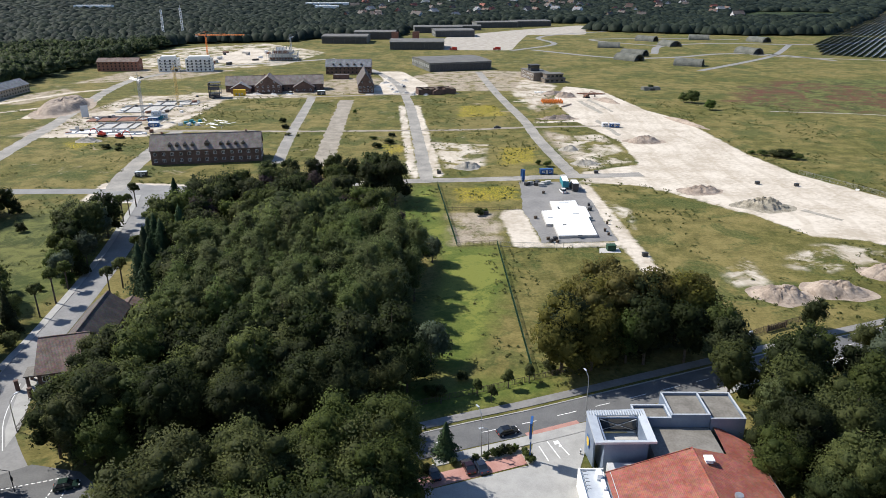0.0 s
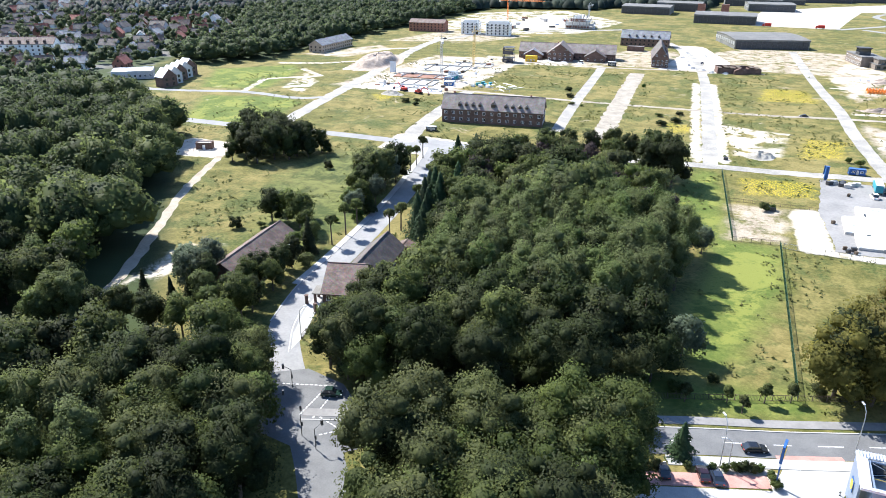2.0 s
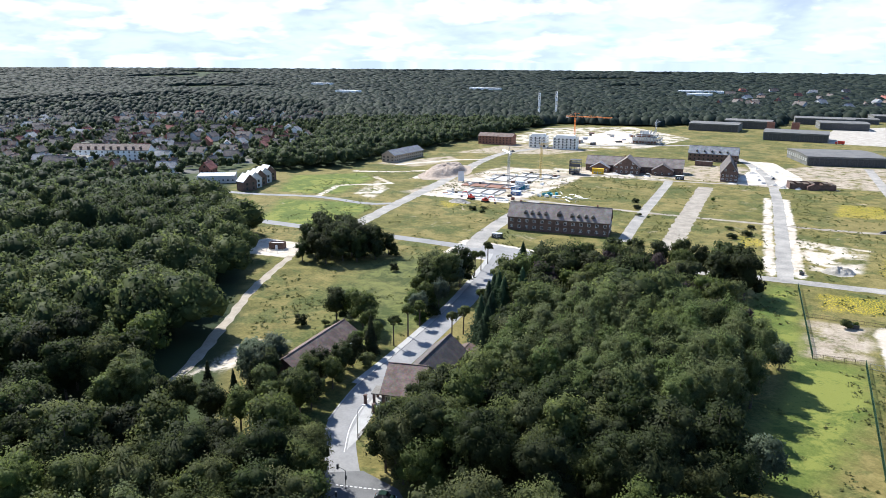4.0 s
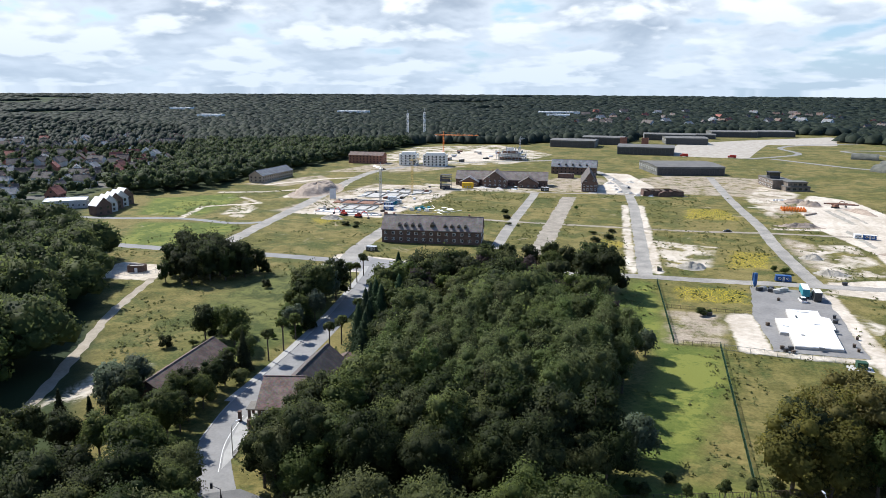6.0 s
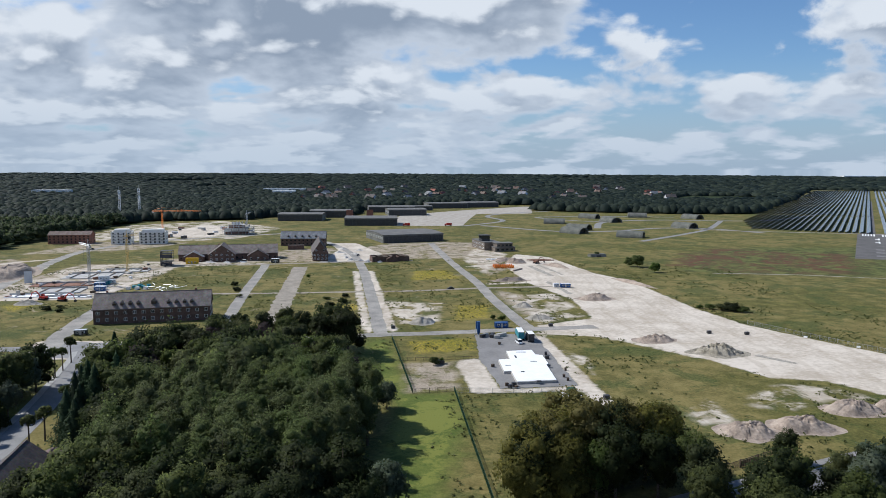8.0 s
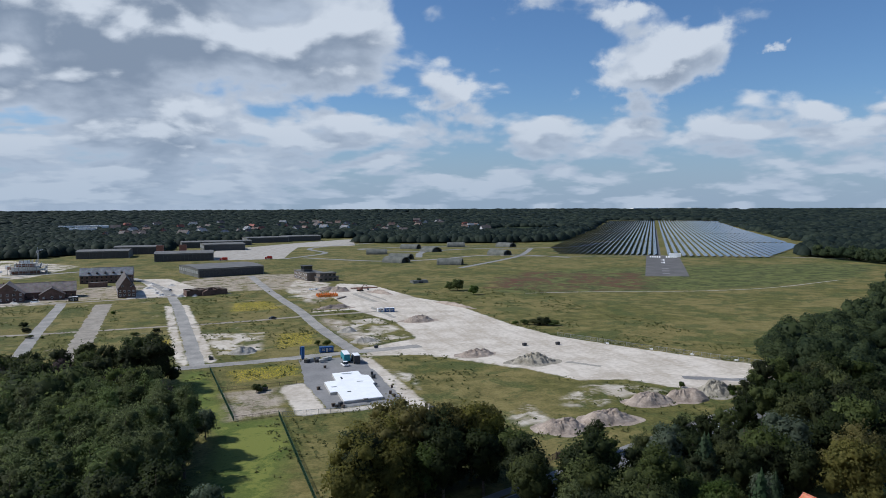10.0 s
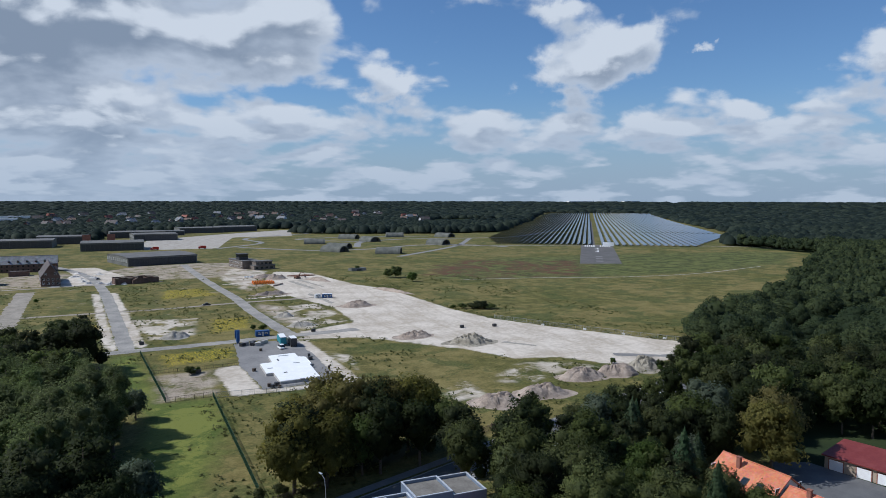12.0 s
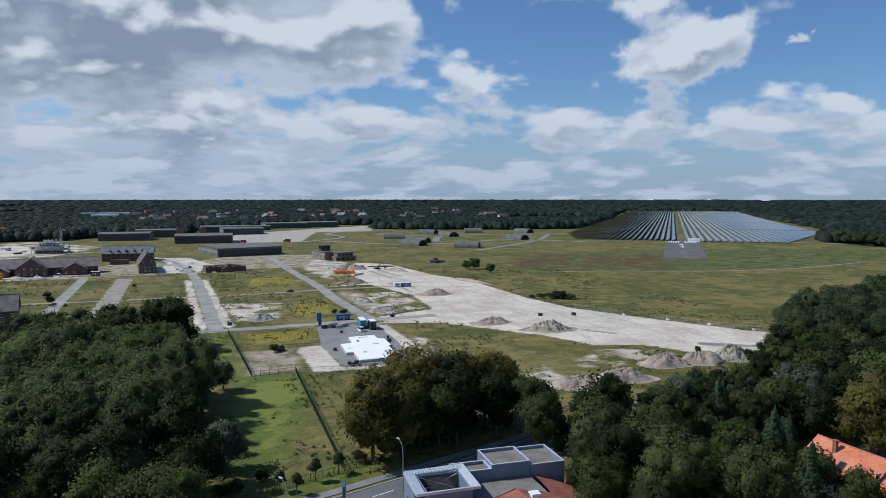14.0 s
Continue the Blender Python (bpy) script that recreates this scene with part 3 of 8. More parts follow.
def strip(pts, width, z, step=3.0, ragged=0.0, off=0.0, thick=0.0):
    """A band along a line; off shifts it to the line's left; ragged wears its edges."""
    L = smooth_line(pts, step)
    s, n = Shape(), len(L)
    vs = []
    for i, p in enumerate(L):
        d = (L[min(i + 1, n - 1)] - L[max(i - 1, 0)]).normalized()
        side = Vector((-d.y, d.x, 0))
        e0, e1 = (ragged * noise.noise(p * 0.31 + Vector((0, 0, j * 9.7))) for j in (1, 2))
        vs += [p + side * (off + width / 2 + e0) + Vector((0, 0, z)), p + side * (off - width / 2 + e1) + Vector((0, 0, z))]
    s.add(vs, [(2 * i, 2 * i + 1, 2 * i + 3, 2 * i + 2) for i in range(n - 1)])
    if thick:
        low = [v - Vector((0, 0, thick)) for v in vs]
        s.add(vs + low, [(2 * i, 2 * i + 2, 2 * n + 2 * i + 2, 2 * n + 2 * i) for i in range(n - 1)] + [(2 * i + 3, 2 * i + 1, 2 * n + 2 * i + 1, 2 * n + 2 * i + 3) for i in range(n - 1)])
    return s


def flat(outline, z, ragged=0.0, step=2.0):
    """A level patch; ragged wears its outline."""
    out = []
    for (x0, y0), (x1, y1) in zip(outline, outline[1:] + outline[:1]):
        n = max(1, int(math.hypot(x1 - x0, y1 - y0) / step)) if ragged else 1
        for i in range(n):
            p = Vector((x0 + (x1 - x0) * i / n, y0 + (y1 - y0) * i / n, z))
            out.append(p + ragged * noise.noise_vector(p * 0.3) * Vector((1, 1, 0)))
    return Shape().add(out, [tuple(range(len(out)))])


def lay(name, shape, mat, label, category, kind="structure"):
    return tagged(new(name, shape.mesh(name, mat)), label, category, kind=kind)


WEST_ARM = [(-215, 86), (-170, 90), (-136, 89), (-104, 93), (-84, 97), (-66, 93)]
MAIN = [(-68, 88.6), (-4, 114), (14, 120.5), (26, 125), (84, 148), (113, 159), (180, 184), (271, 218), (420, 268)]
AVENUE = [(-72, 96), (-83, 107), (-94.5, 123), (-99.5, 142), (-101.6, 164), (-105, 191), (-110, 222), (-120, 268), (-124, 283)]
lay("road_main", strip(MAIN, 7.6, 0.05), ASPHALT, "grey asphalt main road with worn white dashes", "road")
lay("road_west", strip(WEST_ARM, 7.0, 0.045), ASPHALT, "grey asphalt road under the western trees", "road")
lay("road_avenue", strip(AVENUE, 7.4, 0.06), CONCRETE_ROAD, "pale concrete avenue between trees and guardhouse", "road")
lay("road_south", strip([(-71, 96), (-56, 79), (-40, 56), (-20, 25)], 9.0, 0.055), ASPHALT, "asphalt side road in the shade of trees", "road")
lay("pavement_cycle", strip(MAIN[0:7], 2.4, 0.12, off=6.3, thick=0.12), ASPHALT_PATCH, "narrow grey cycle path along the verge", "pavement")
lay("pavement_south", strip(MAIN[1:6], 2.6, 0.14, off=-5.4, thick=0.14), PAVING, "grey paved footway beside the road", "pavement")
lay("kerb_north", strip(MAIN[0:7], 0.3, 0.15, off=3.95, thick=0.15), KERB, "pale stone kerb of the main road", "kerb")
lay("kerb_avenue", strip(AVENUE[2:], 0.3, 0.16, off=3.85, thick=0.16), KERB, "pale stone kerb of the avenue", "kerb")
lay("pavement_avenue", strip(AVENUE[3:], 1.8, 0.15, off=4.9, thick=0.15), PAVING, "paved footway beside the avenue", "pavement")
lay("gate_forecourt", flat([(-86, 113), (-89.5, 119), (-94, 131), (-95.5, 140), (-92.5, 140), (-91, 132), (-86.6, 119)], 0.075), PAVING, "pale paved forecourt before the gatehouse", "paving")
lay("road_cross_west", strip([(-330, 278), (-235, 281), (-190, 286), (-146, 287), (-124, 286), (-100, 290)], 7.5, 0.05, ragged=0.6), CONCRETE_ROAD, "pale worn cross road on the old base", "road")
lay("road_cross_east", strip([(-100, 289), (-60, 296), (-15, 304), (19, 307), (56, 312), (76, 314), (92, 316)], 7.0, 0.055, ragged=0.8), ASPHALT_OLD, "pale dusty cross road past the building site", "road")
lay("road_barracks", strip([(-141, 287), (-147, 310), (-152, 346), (-157, 395), (-158, 411)], 8.5, 0.06, ragged=0.8), ASPHALT_OLD, "old asphalt road past the barracks", "road")
lay("road_middle", strip([(-222, 407), (-156, 412), (-95, 411), (-28, 414), (15, 417), (50, 424), (103, 429)], 4.2, 0.065, ragged=1.2), DIRT_ROAD, "narrow pale dirt road across the site", "road")
lay("road_left", strip([(-214, 284), (-217, 300), (-229, 361), (-240, 423), (-256, 500), (-270, 575), (-272, 641), (-240, 715), (-180, 760), (-120, 800)], 8.5, 0.07, ragged=1.2), ASPHALT_OLD, "long pale site road towards the cranes", "road")
lay("road_houses", strip([(-400, 330), (-330, 338), (-286, 352), (-246, 350), (-232, 358)], 5.5, 0.075, ragged=0.6), CONCRETE_ROAD, "pale road towards the new row houses", "road")
lay("road_second", strip([(-82, 335), (-85, 362), (-90, 412), (-99, 522), (-102, 540)], 6.2, 0.075, ragged=0.5), ASPHALT_OLD, "straight old asphalt lane between grass plots", "road")
lay("road_third", strip([(-60, 330), (-61, 352), (-65, 408), (-72, 523)], 10.5, 0.06, ragged=1.3), DIRT_ROAD, "broad strip of bare brownish dirt", "road")
lay("road_north", strip([(-8, 307), (-15, 393), (-24, 495), (-32, 560), (-40, 605), (-52, 650), (-72, 705)], 6.6, 0.08, ragged=0.9), ASPHALT_OLD, "worn asphalt road between sandy shoulders", "road")
lay("road_upper", strip([(-182, 503), (-157, 537), (-97, 539), (-37, 551), (12, 556)], 4.6, 0.085, ragged=1.2), DIRT_ROAD, "dusty lane before the ruined halls", "road")
lay("road_diagonal", strip([(60, 314), (57, 342), (53, 394), (51, 444), (42, 545), (33, 690)], 6.6, 0.09, ragged=0.5), ASPHALT_OLD, "straight grey asphalt road to the hangar", "road")
lay("track_sandy", strip([(-136, 92), (-143, 108), (-153, 129), (-168, 157), (-187, 191), (-205, 233)], 3.4, 0.06, ragged=1.0), SAND_ROAD, "pale sandy track through dry grass", "path")
lay("plaza", flat([(-146, 274), (-110, 270), (-102, 294), (-146, 299)], 0.04, 1.0), CONCRETE_ROAD, "pale concrete plaza at the crossroads", "paving")
lay("site_yard", flat([(33.5, 303), (60, 303), (60.5, 228), (34, 226), (31, 262)], 0.05, 0.8), ASPHALT_PATCH, "grey paved yard round the new slab", "paving")
lay("runway", flat([(382, 557), (419, 541), (570.5, 758), (558, 779), (1166, 1648), (1158, 1653), (552, 787), (536.5, 780)], 0.06), RUNWAY_ASPHALT, "grey asphalt runway end with white threshold marks", "runway")
for name, pts, w in (("taxiway_a", [(110, 905), (190, 818), (260, 820), (330, 860), (390, 850), (430, 790)], 9), ("taxiway_b", [(250, 860), (290, 960), (380, 1000), (470, 985), (560, 1000), (760, 1180)], 9),
                     ("taxiway_c", [(300, 960), (260, 985), (215, 1060), (330, 1080), (430, 1060)], 8), ("taxiway_d", [(250, 700), (330, 780), (390, 850), (470, 985)], 7),
                     ("perimeter_track", [(84, 895), (150, 985), (140, 1080), (180, 1150), (300, 1240)], 8)):
    lay("road_" + name, strip(pts, w, 0.1, 12.0), CONCRETE_ROAD, "pale concrete taxiway loop between shelters", "taxiway")


# ---- trees ----
rng = np.random.default_rng(7)


def leaf_cards(centres, normals, size, rnd):
    """Small folded leaf sprays at the given places: each a bent pair of triangles."""
    n = len(centres)
    a = np.cross(normals, rnd.normal(size=(n, 3)))
    a /= np.linalg.norm(a, axis=1, keepdims=True) + 1e-9
    b = np.cross(normals, a)
    s = size * rnd.uniform(0.6, 1.35, (n, 1))
    p0, p1 = centres - a * s, centres + a * s
    p2, p3 = centres + b * s * 0.75 - normals * s * 0.35, centres - b * s * 0.75 - normals * s * 0.3
    v = np.stack([p0, p3, p1, p2], 1).reshape(-1, 3)
    i = np.arange(n)[:, None] * 4
    f = np.concatenate([i + [0, 1, 2], i + [0, 2, 3]], 1).reshape(-1, 3)
    return v, f


ICO = bmesh.new()
bmesh.ops.create_icosphere(ICO, subdivisions=1, radius=1.0)
ICO_V = np.array([v.co[:] for v in ICO.verts])
ICO_F = np.array([[v.index for v in f.verts] for f in ICO.faces])
ICO.free()
G_ = (1 + 5 ** 0.5) / 2
ICO0_V = np.array([(-1, G_, 0), (1, G_, 0), (-1, -G_, 0), (1, -G_, 0), (0, -1, G_), (0, 1, G_), (0, -1, -G_), (0, 1, -G_), (G_, 0, -1), (G_, 0, 1), (-G_, 0, -1), (-G_, 0, 1)]) / (1 + G_ * G_) ** 0.5
ICO0_F = np.array([(0, 11, 5), (0, 5, 1), (0, 1, 7), (0, 7, 10), (0, 10, 11), (1, 5, 9), (5, 11, 4), (11, 10, 2), (10, 7, 6), (7, 1, 8), (3, 9, 4), (3, 4, 2), (3, 2, 6), (3, 6, 8), (3, 8, 9), (4, 9, 5), (2, 4, 11), (6, 2, 10), (8, 6, 7), (9, 8, 1)])


def soft_mesh(name, mat, vs, fs, ns):
    """A foliage mesh whose normals lean outwards, so that light rounds the crown."""
    me = bpy.data.meshes.new(name)
    me.from_pydata(np.concatenate(vs).tolist(), [], np.concatenate(fs).tolist())
    me.materials.append(mat)
    n = np.concatenate(ns)
    n /= np.linalg.norm(n, axis=1, keepdims=True) + 1e-9
    me.shade_smooth()
    me.normals_split_custom_set_from_vertices(n.tolist())
    return me


def crown_mesh(name, mat, lobes, count, size, rnd, droop=0.0):
    """A crown of leaf sprays over uneven lobes that run into one another, with a shaded core inside each."""
    vs, fs, ns, base = [], [], [], 0
    C, R = np.array([c for c, _ in lobes]), np.array([r for _, r in lobes])
    mid = C.mean(0)
    area = R[:, 0] * R[:, 2]
    for i, share in enumerate(area / area.sum()):
        c, r = C[i], R[i]
        k = 0.7 + 0.12 * rnd.normal(size=(len(ICO_V), 1)).clip(-1, 1)
        vs.append(ICO_V * r * k + c)
        fs.append(ICO_F + base)
        ns.append(ICO_V)
        base += len(ICO_V)
        n = int(count * share)
        d = rnd.normal(size=(4 * n, 3))
        d /= np.linalg.norm(d, axis=1, keepdims=True)
        d[:, 2] = np.where(d[:, 2] < -0.45, -d[:, 2], d[:, 2])
        bump = 1 + 0.15 * np.sin(d[:, :1] * 7 + c[0] * 3) * np.sin(d[:, 1:2] * 8 + c[1]) + 0.1 * np.sin(d[:, 2:] * 11 + c[2])
        p = c + d * r * bump * rnd.uniform(0.74, 1.1, (4 * n, 1))
        # only sprays that are not buried in a neighbouring lobe
        deep = np.linalg.norm((p[:, None] - C[None]) / R[None], axis=2)
        deep[:, i] = 9
        free = np.nonzero(deep.min(1) > 0.8)[0][:n]
        p, d = p[free], d[free]
        m = len(p)
        p[:, 2] -= droop * rnd.uniform(0, 1, m) ** 2
        nr = d + rnd.normal(size=(m, 3)) * 0.6
        nr /= np.linalg.norm(nr, axis=1, keepdims=True)
        whole = (p - mid) / (np.linalg.norm(p - mid, axis=1, keepdims=True) + 1e-9)
        v, f = leaf_cards(p, nr, size, rnd)
        vs.append(v)
        fs.append(f + base)
        ns.append(np.repeat(d * 0.48 + whole * 0.32 + nr * 0.2, 4, 0))
        base += len(v)
    return soft_mesh(name, mat, vs, fs, ns)


def trunk_mesh(height, r, spread, rnd, limbs=5):
    s = Shape()
    mid = Vector((rnd.normal() * 0.2, rnd.normal() * 0.2, height * 0.5))
    top = Vector((rnd.normal() * 0.4, rnd.normal() * 0.4, height * 0.88))
    s.tube((0, 0, -0.3), mid, r, r * 0.65, 8).tube(mid, top, r * 0.65, r * 0.15, 6)
    for i in range(limbs):
        a, z = i * 6.28 / limbs + rnd.uniform(-0.4, 0.4), height * rnd.uniform(0.32, 0.6)
        s.tube((0, 0, z), (math.cos(a) * spread, math.sin(a) * spread, z + height * rnd.uniform(0.12, 0.3)), r * 0.4, r * 0.08, 5)
    return s.mesh("trunk", BARK)


def broadleaf(height, radius, mat, count, size, seed, low=0.28, lobes=9, droop=0.0):
    """Trunk and crown meshes of one kind of tree."""
    rnd = np.random.default_rng(seed)
    L = [((0, 0, height * (low + 1) / 2), (radius * 0.72, radius * 0.72, height * (1 - low) * 0.47))]
    for i in range(lobes):
        a, q = i * 2.4 + rnd.uniform(-0.4, 0.4), rnd.uniform(0.1, 0.95)
        out = radius * (0.66 - 0.36 * abs(q - 0.35)) * rnd.uniform(0.8, 1.15)
        rr = radius * rnd.uniform(0.34, 0.54) * (1.1 - 0.35 * q)
        L.append(((math.cos(a) * out, math.sin(a) * out, height * (low + 0.12 + (0.82 - low) * q)), (rr, rr, rr * rnd.uniform(0.75, 1.05))))
    return trunk_mesh(height, height * 0.018 + 0.06, radius * 0.6, rnd), crown_mesh("crown", mat, L, count, size, rnd, droop)


def conifer(height, radius, mat, count, size, seed):
    rnd = np.random.default_rng(seed)
    u = rnd.uniform(0.02, 1, count) ** 0.7
    h = height * (1 - u) * 0.93 + height * 0.05
    tier = 0.82 + 0.3 * np.abs(np.sin(h * 2.6))
    a, rr = rnd.uniform(0, 6.283, count), radius * u * tier * rnd.uniform(0.6, 1.12, count)
    lump = 1 + 0.3 * np.sin(a * 4 + h * 1.3)
    p = np.stack([np.cos(a) * rr * lump, np.sin(a) * rr * lump, h - rr * 0.25], -1)
    nr = np.stack([np.cos(a), np.sin(a), 0.7 + rnd.normal(size=count) * 0.4], -1) + rnd.normal(size=(count, 3)) * 0.3
    nr /= np.linalg.norm(nr, axis=1, keepdims=True)
    v, f = leaf_cards(p, nr, size, rnd)
    core = Shape()
    for i in range(5):
        z0 = height * (0.07 + 0.17 * i)
        core.tube((0, 0, z0), (0, 0, min(height * 0.97, z0 + height * 0.34)), radius * (1 - z0 / height) * 0.72, 0.05, 9)
    cv = np.array(core.v)
    me = bpy.data.meshes.new("crown")
    me.from_pydata(core.v + v.tolist(), [], list(core.f) + (f + len(cv)).tolist())
    me.materials.append(mat)
    out = np.concatenate([cv * (1, 1, 0) + (0, 0, 0.3), np.repeat(np.stack([np.cos(a), np.sin(a), 0.5 + 0 * a], -1) * 0.6 + nr * 0.4, 4, 0)])
    me.shade_smooth()
    me.normals_split_custom_set_from_vertices((out / (np.linalg.norm(out, axis=1, keepdims=True) + 1e-9)).tolist())
    return Shape().tube((0, 0, -0.3), (0, 0, height * 0.9), height * 0.016 + 0.05, 0.03, 7).mesh("trunk", BARK), me


def pollard(height, seed):
    """A hard-pruned roadside tree: bare stem, knob, tuft of shoots."""
    rnd = np.random.default_rng(seed)
    s = Shape().tube((0, 0, -0.3), (0.1, 0, height * 0.72), 0.2, 0.16, 8)
    for i in range(6):
        a = i * 1.05
        s.tube((0.1, 0, height * 0.66), (math.cos(a) * 0.8, math.sin(a) * 0.8, height * 0.82), 0.09, 0.05, 5)
    L = [((math.cos(i * 1.05) * 0.9, math.sin(i * 1.05) * 0.9, height * rnd.uniform(0.8, 0.92)), (0.75, 0.75, 0.7)) for i in range(6)] + [((0, 0, height * 0.93), (0.8, 0.8, 0.7))]
    return s.mesh("trunk", BARK), crown_mesh("crown", LEAF_OAK, L, 500, 0.26, rnd, 0.9)


KINDS = {
    "oak": [broadleaf(15, 6.2, LEAF_OAK, 1700, 0.31, 11, 0.14, 12), broadleaf(17, 5.6, LEAF_OAK, 1700, 0.31, 12, 0.16, 13), broadleaf(14, 6.8, LEAF_DARK, 1700, 0.32, 13, 0.12, 12), broadleaf(16, 6.0, LEAF_OAK, 1700, 0.31, 14, 0.14, 14)],
    "oak_fine": [broadleaf(15, 6.4, LEAF_OAK, 3600, 0.2, 11, 0.1, 17), broadleaf(17, 5.8, LEAF_OAK, 3600, 0.2, 12, 0.1, 18), broadleaf(14, 6.8, LEAF_OAK, 3600, 0.2, 13, 0.08, 17)],
    "dark_fine": [broadleaf(17, 6.6, LEAF_DARK, 3600, 0.2, 31, 0.04, 18), broadleaf(15, 6.0, LEAF_DARK, 3500, 0.2, 32, 0.04, 17)],
    "oak_far": [broadleaf(15, 6.2, LEAF_OAK, 1000, 0.38, 15, 0.12, 11), broadleaf(16, 5.6, LEAF_OAK, 1000, 0.38, 16, 0.12, 12)],
    "dark_far": [broadleaf(18, 6.4, LEAF_DARK, 1000, 0.4, 33, 0.02, 12), broadleaf(16, 5.8, LEAF_DARK, 1000, 0.4, 34, 0.02, 11)],
    "birch": [broadleaf(17, 4.0, LEAF_BIRCH, 1900, 0.21, 21, 0.18, 12, 1.0), broadleaf(16, 3.6, LEAF_BIRCH, 1800, 0.2, 22, 0.18, 11, 1.2), broadleaf(18, 4.3, LEAF_BIRCH, 1950, 0.21, 23, 0.18, 13, 0.9)],
    "dark": [broadleaf(18, 6.6, LEAF_DARK, 1700, 0.33, 31, 0.02, 14), broadleaf(16, 5.8, LEAF_DARK, 1650, 0.33, 32, 0.02, 13)],
    "lime": [broadleaf(15, 6.4, LEAF_LIME, 2600, 0.29, 41, 0.08, 15), broadleaf(17, 6.8, LEAF_LIME, 2600, 0.29, 42, 0.08, 16)],
    "willow": [broadleaf(10, 4.4, LEAF_GREY, 1900, 0.28, 51, 0.1, 11, 1.5), broadleaf(13, 5.2, LEAF_GREY, 2100, 0.28, 52, 0.12, 11, 2.2)],
    "fir": [conifer(19, 4.9, LEAF_FIR, 2200, 0.4, 61), conifer(15, 4.3, LEAF_FIR, 2000, 0.38, 62)],
    "copper": [broadleaf(14, 5.0, LEAF_PURPLE, 1700, 0.3, 71, 0.1, 12)],
    "fresh": [broadleaf(12, 4.6, LEAF_BRIGHT, 2100, 0.28, 81, 0.14, 12), broadleaf(14, 5.4, LEAF_BRIGHT, 2200, 0.3, 82, 0.16, 12)],
    "shrub": [broadleaf(3.4, 2.6, LEAF_OAK, 600, 0.24, 91, 0.02, 8), broadleaf(4.6, 3.0, LEAF_DARK, 700, 0.26, 92, 0.02, 8), broadleaf(3.0, 2.2, LEAF_BRIGHT, 550, 0.22, 93, 0.02, 7)],
    "column": [conifer(7, 1.25, LEAF_DARK, 700, 0.26, 95)],
    "sapling": [broadleaf(4.6, 1.3, LEAF_OAK, 420, 0.2, 96, 0.4, 5)],
    "pollard": [pollard(8.5, 97), pollard(7.6, 98)],
}
TREE_WORDS = {
    "oak": ("oak_tree", "broad green oak with a rounded leafy crown", "tree"), "birch": ("birch_tree", "slender birch with light green drooping foliage", "tree"),
    "dark": ("broadleaf_tree", "dense dark green tree with a heavy crown", "tree"), "lime": ("chestnut_tree", "chestnut tree with yellowing brown-green leaves", "tree"),
    "willow": ("willow_tree", "grey-green willow with soft drooping twigs", "tree"), "fir": ("fir_tree", "tall dark pointed fir tree", "tree"),
    "copper": ("copper_beech", "copper beech with dull purple leaves", "tree"), "fresh": ("broadleaf_tree", "bright fresh green tree at the wood's edge", "tree"),
    "shrub": ("shrub", "rounded green shrub growing in the grass", "shrub"), "column": ("thuja", "narrow dark columnar thuja", "tree"),
    "sapling": ("young_tree", "young staked tree in the roadside verge", "tree"), "pollard": ("pollarded_tree", "pollarded roadside tree with a tufted head", "tree"),
}
for base in ("oak", "dark"):
    TREE_WORDS[base + "_fine"] = TREE_WORDS[base + "_far"] = TREE_WORDS[base]
PROTOTYPES = {}


def plant(kind, x, y, scale=1.0, group="", pick=None, stretch=1.0):
    if kind in ("oak", "dark"):
        d = math.hypot(x, y)
        kind += "_fine" if d < 132 else "_far" if d > 195 else ""
    meshes = KINDS[kind]
    i = int(rng.integers(len(meshes))) if pick is None else pick
    name, label, cat = TREE_WORDS[kind]
    m = pose(x, y, 0, 0, 0, float(rng.uniform(0, 360))) @ Matrix.Diagonal((scale, scale, scale * stretch, 1))
    if (kind, i) not in PROTOTYPES:
        root = thing(name, label, cat, m, group)
        part("trunk", meshes[i][0], None, root)
        part("crown", meshes[i][1], None, root)
        PROTOTYPES[kind, i] = root
        return root
    ob = copy_thing(PROTOTYPES[kind, i], m)
    ob.matrix_basis = m
    if group:
        ob["group"] = group
    return ob


FAR_TREES = []
ROW_PLOT = [(-280, 312), (-322, 300), (-420, 330), (-420, 425), (-340, 430)]


def wood(outline, spacing, mix, lo, hi, group, edge=2.0, keep_out=(), reach=215.0):
    """Trees scattered over an outline at about the given spacing; those beyond reach join the far canopy."""
    xs, ys = [p[0] for p in outline], [p[1] for p in outline]
    row, y = 0, min(ys)
    kinds, weights = list(mix), np.array(list(mix.values()), float)
    n = 0
    while y < max(ys):
        x = min(xs) + (row % 2) * spacing / 2
        while x < max(xs):
            px, py = x + rng.normal() * spacing * 0.22, y + rng.normal() * spacing * 0.22
            A = np.array([px]), np.array([py])
            if inside(ROW_PLOT, *A)[0] < 0 and inside(outline, *A)[0] > edge and all(inside(k, *A)[0] < 0 for k in keep_out) and near_line(AVENUE, 11.5, *A)[0] < 0 and near_line(MAIN, 12, *A)[0] < 0 and near_line(WEST_ARM, 10, *A)[0] < 0:
                if math.hypot(px, py) > reach:
                    FAR_TREES.append((px, py, float(rng.uniform(lo, hi))))
                else:
                    plant(str(rng.choice(kinds, p=weights / weights.sum())), px, py, float(rng.uniform(lo, hi)), group)
                    n += 1
            x += spacing
        y += spacing * 0.87
        row += 1
    return n


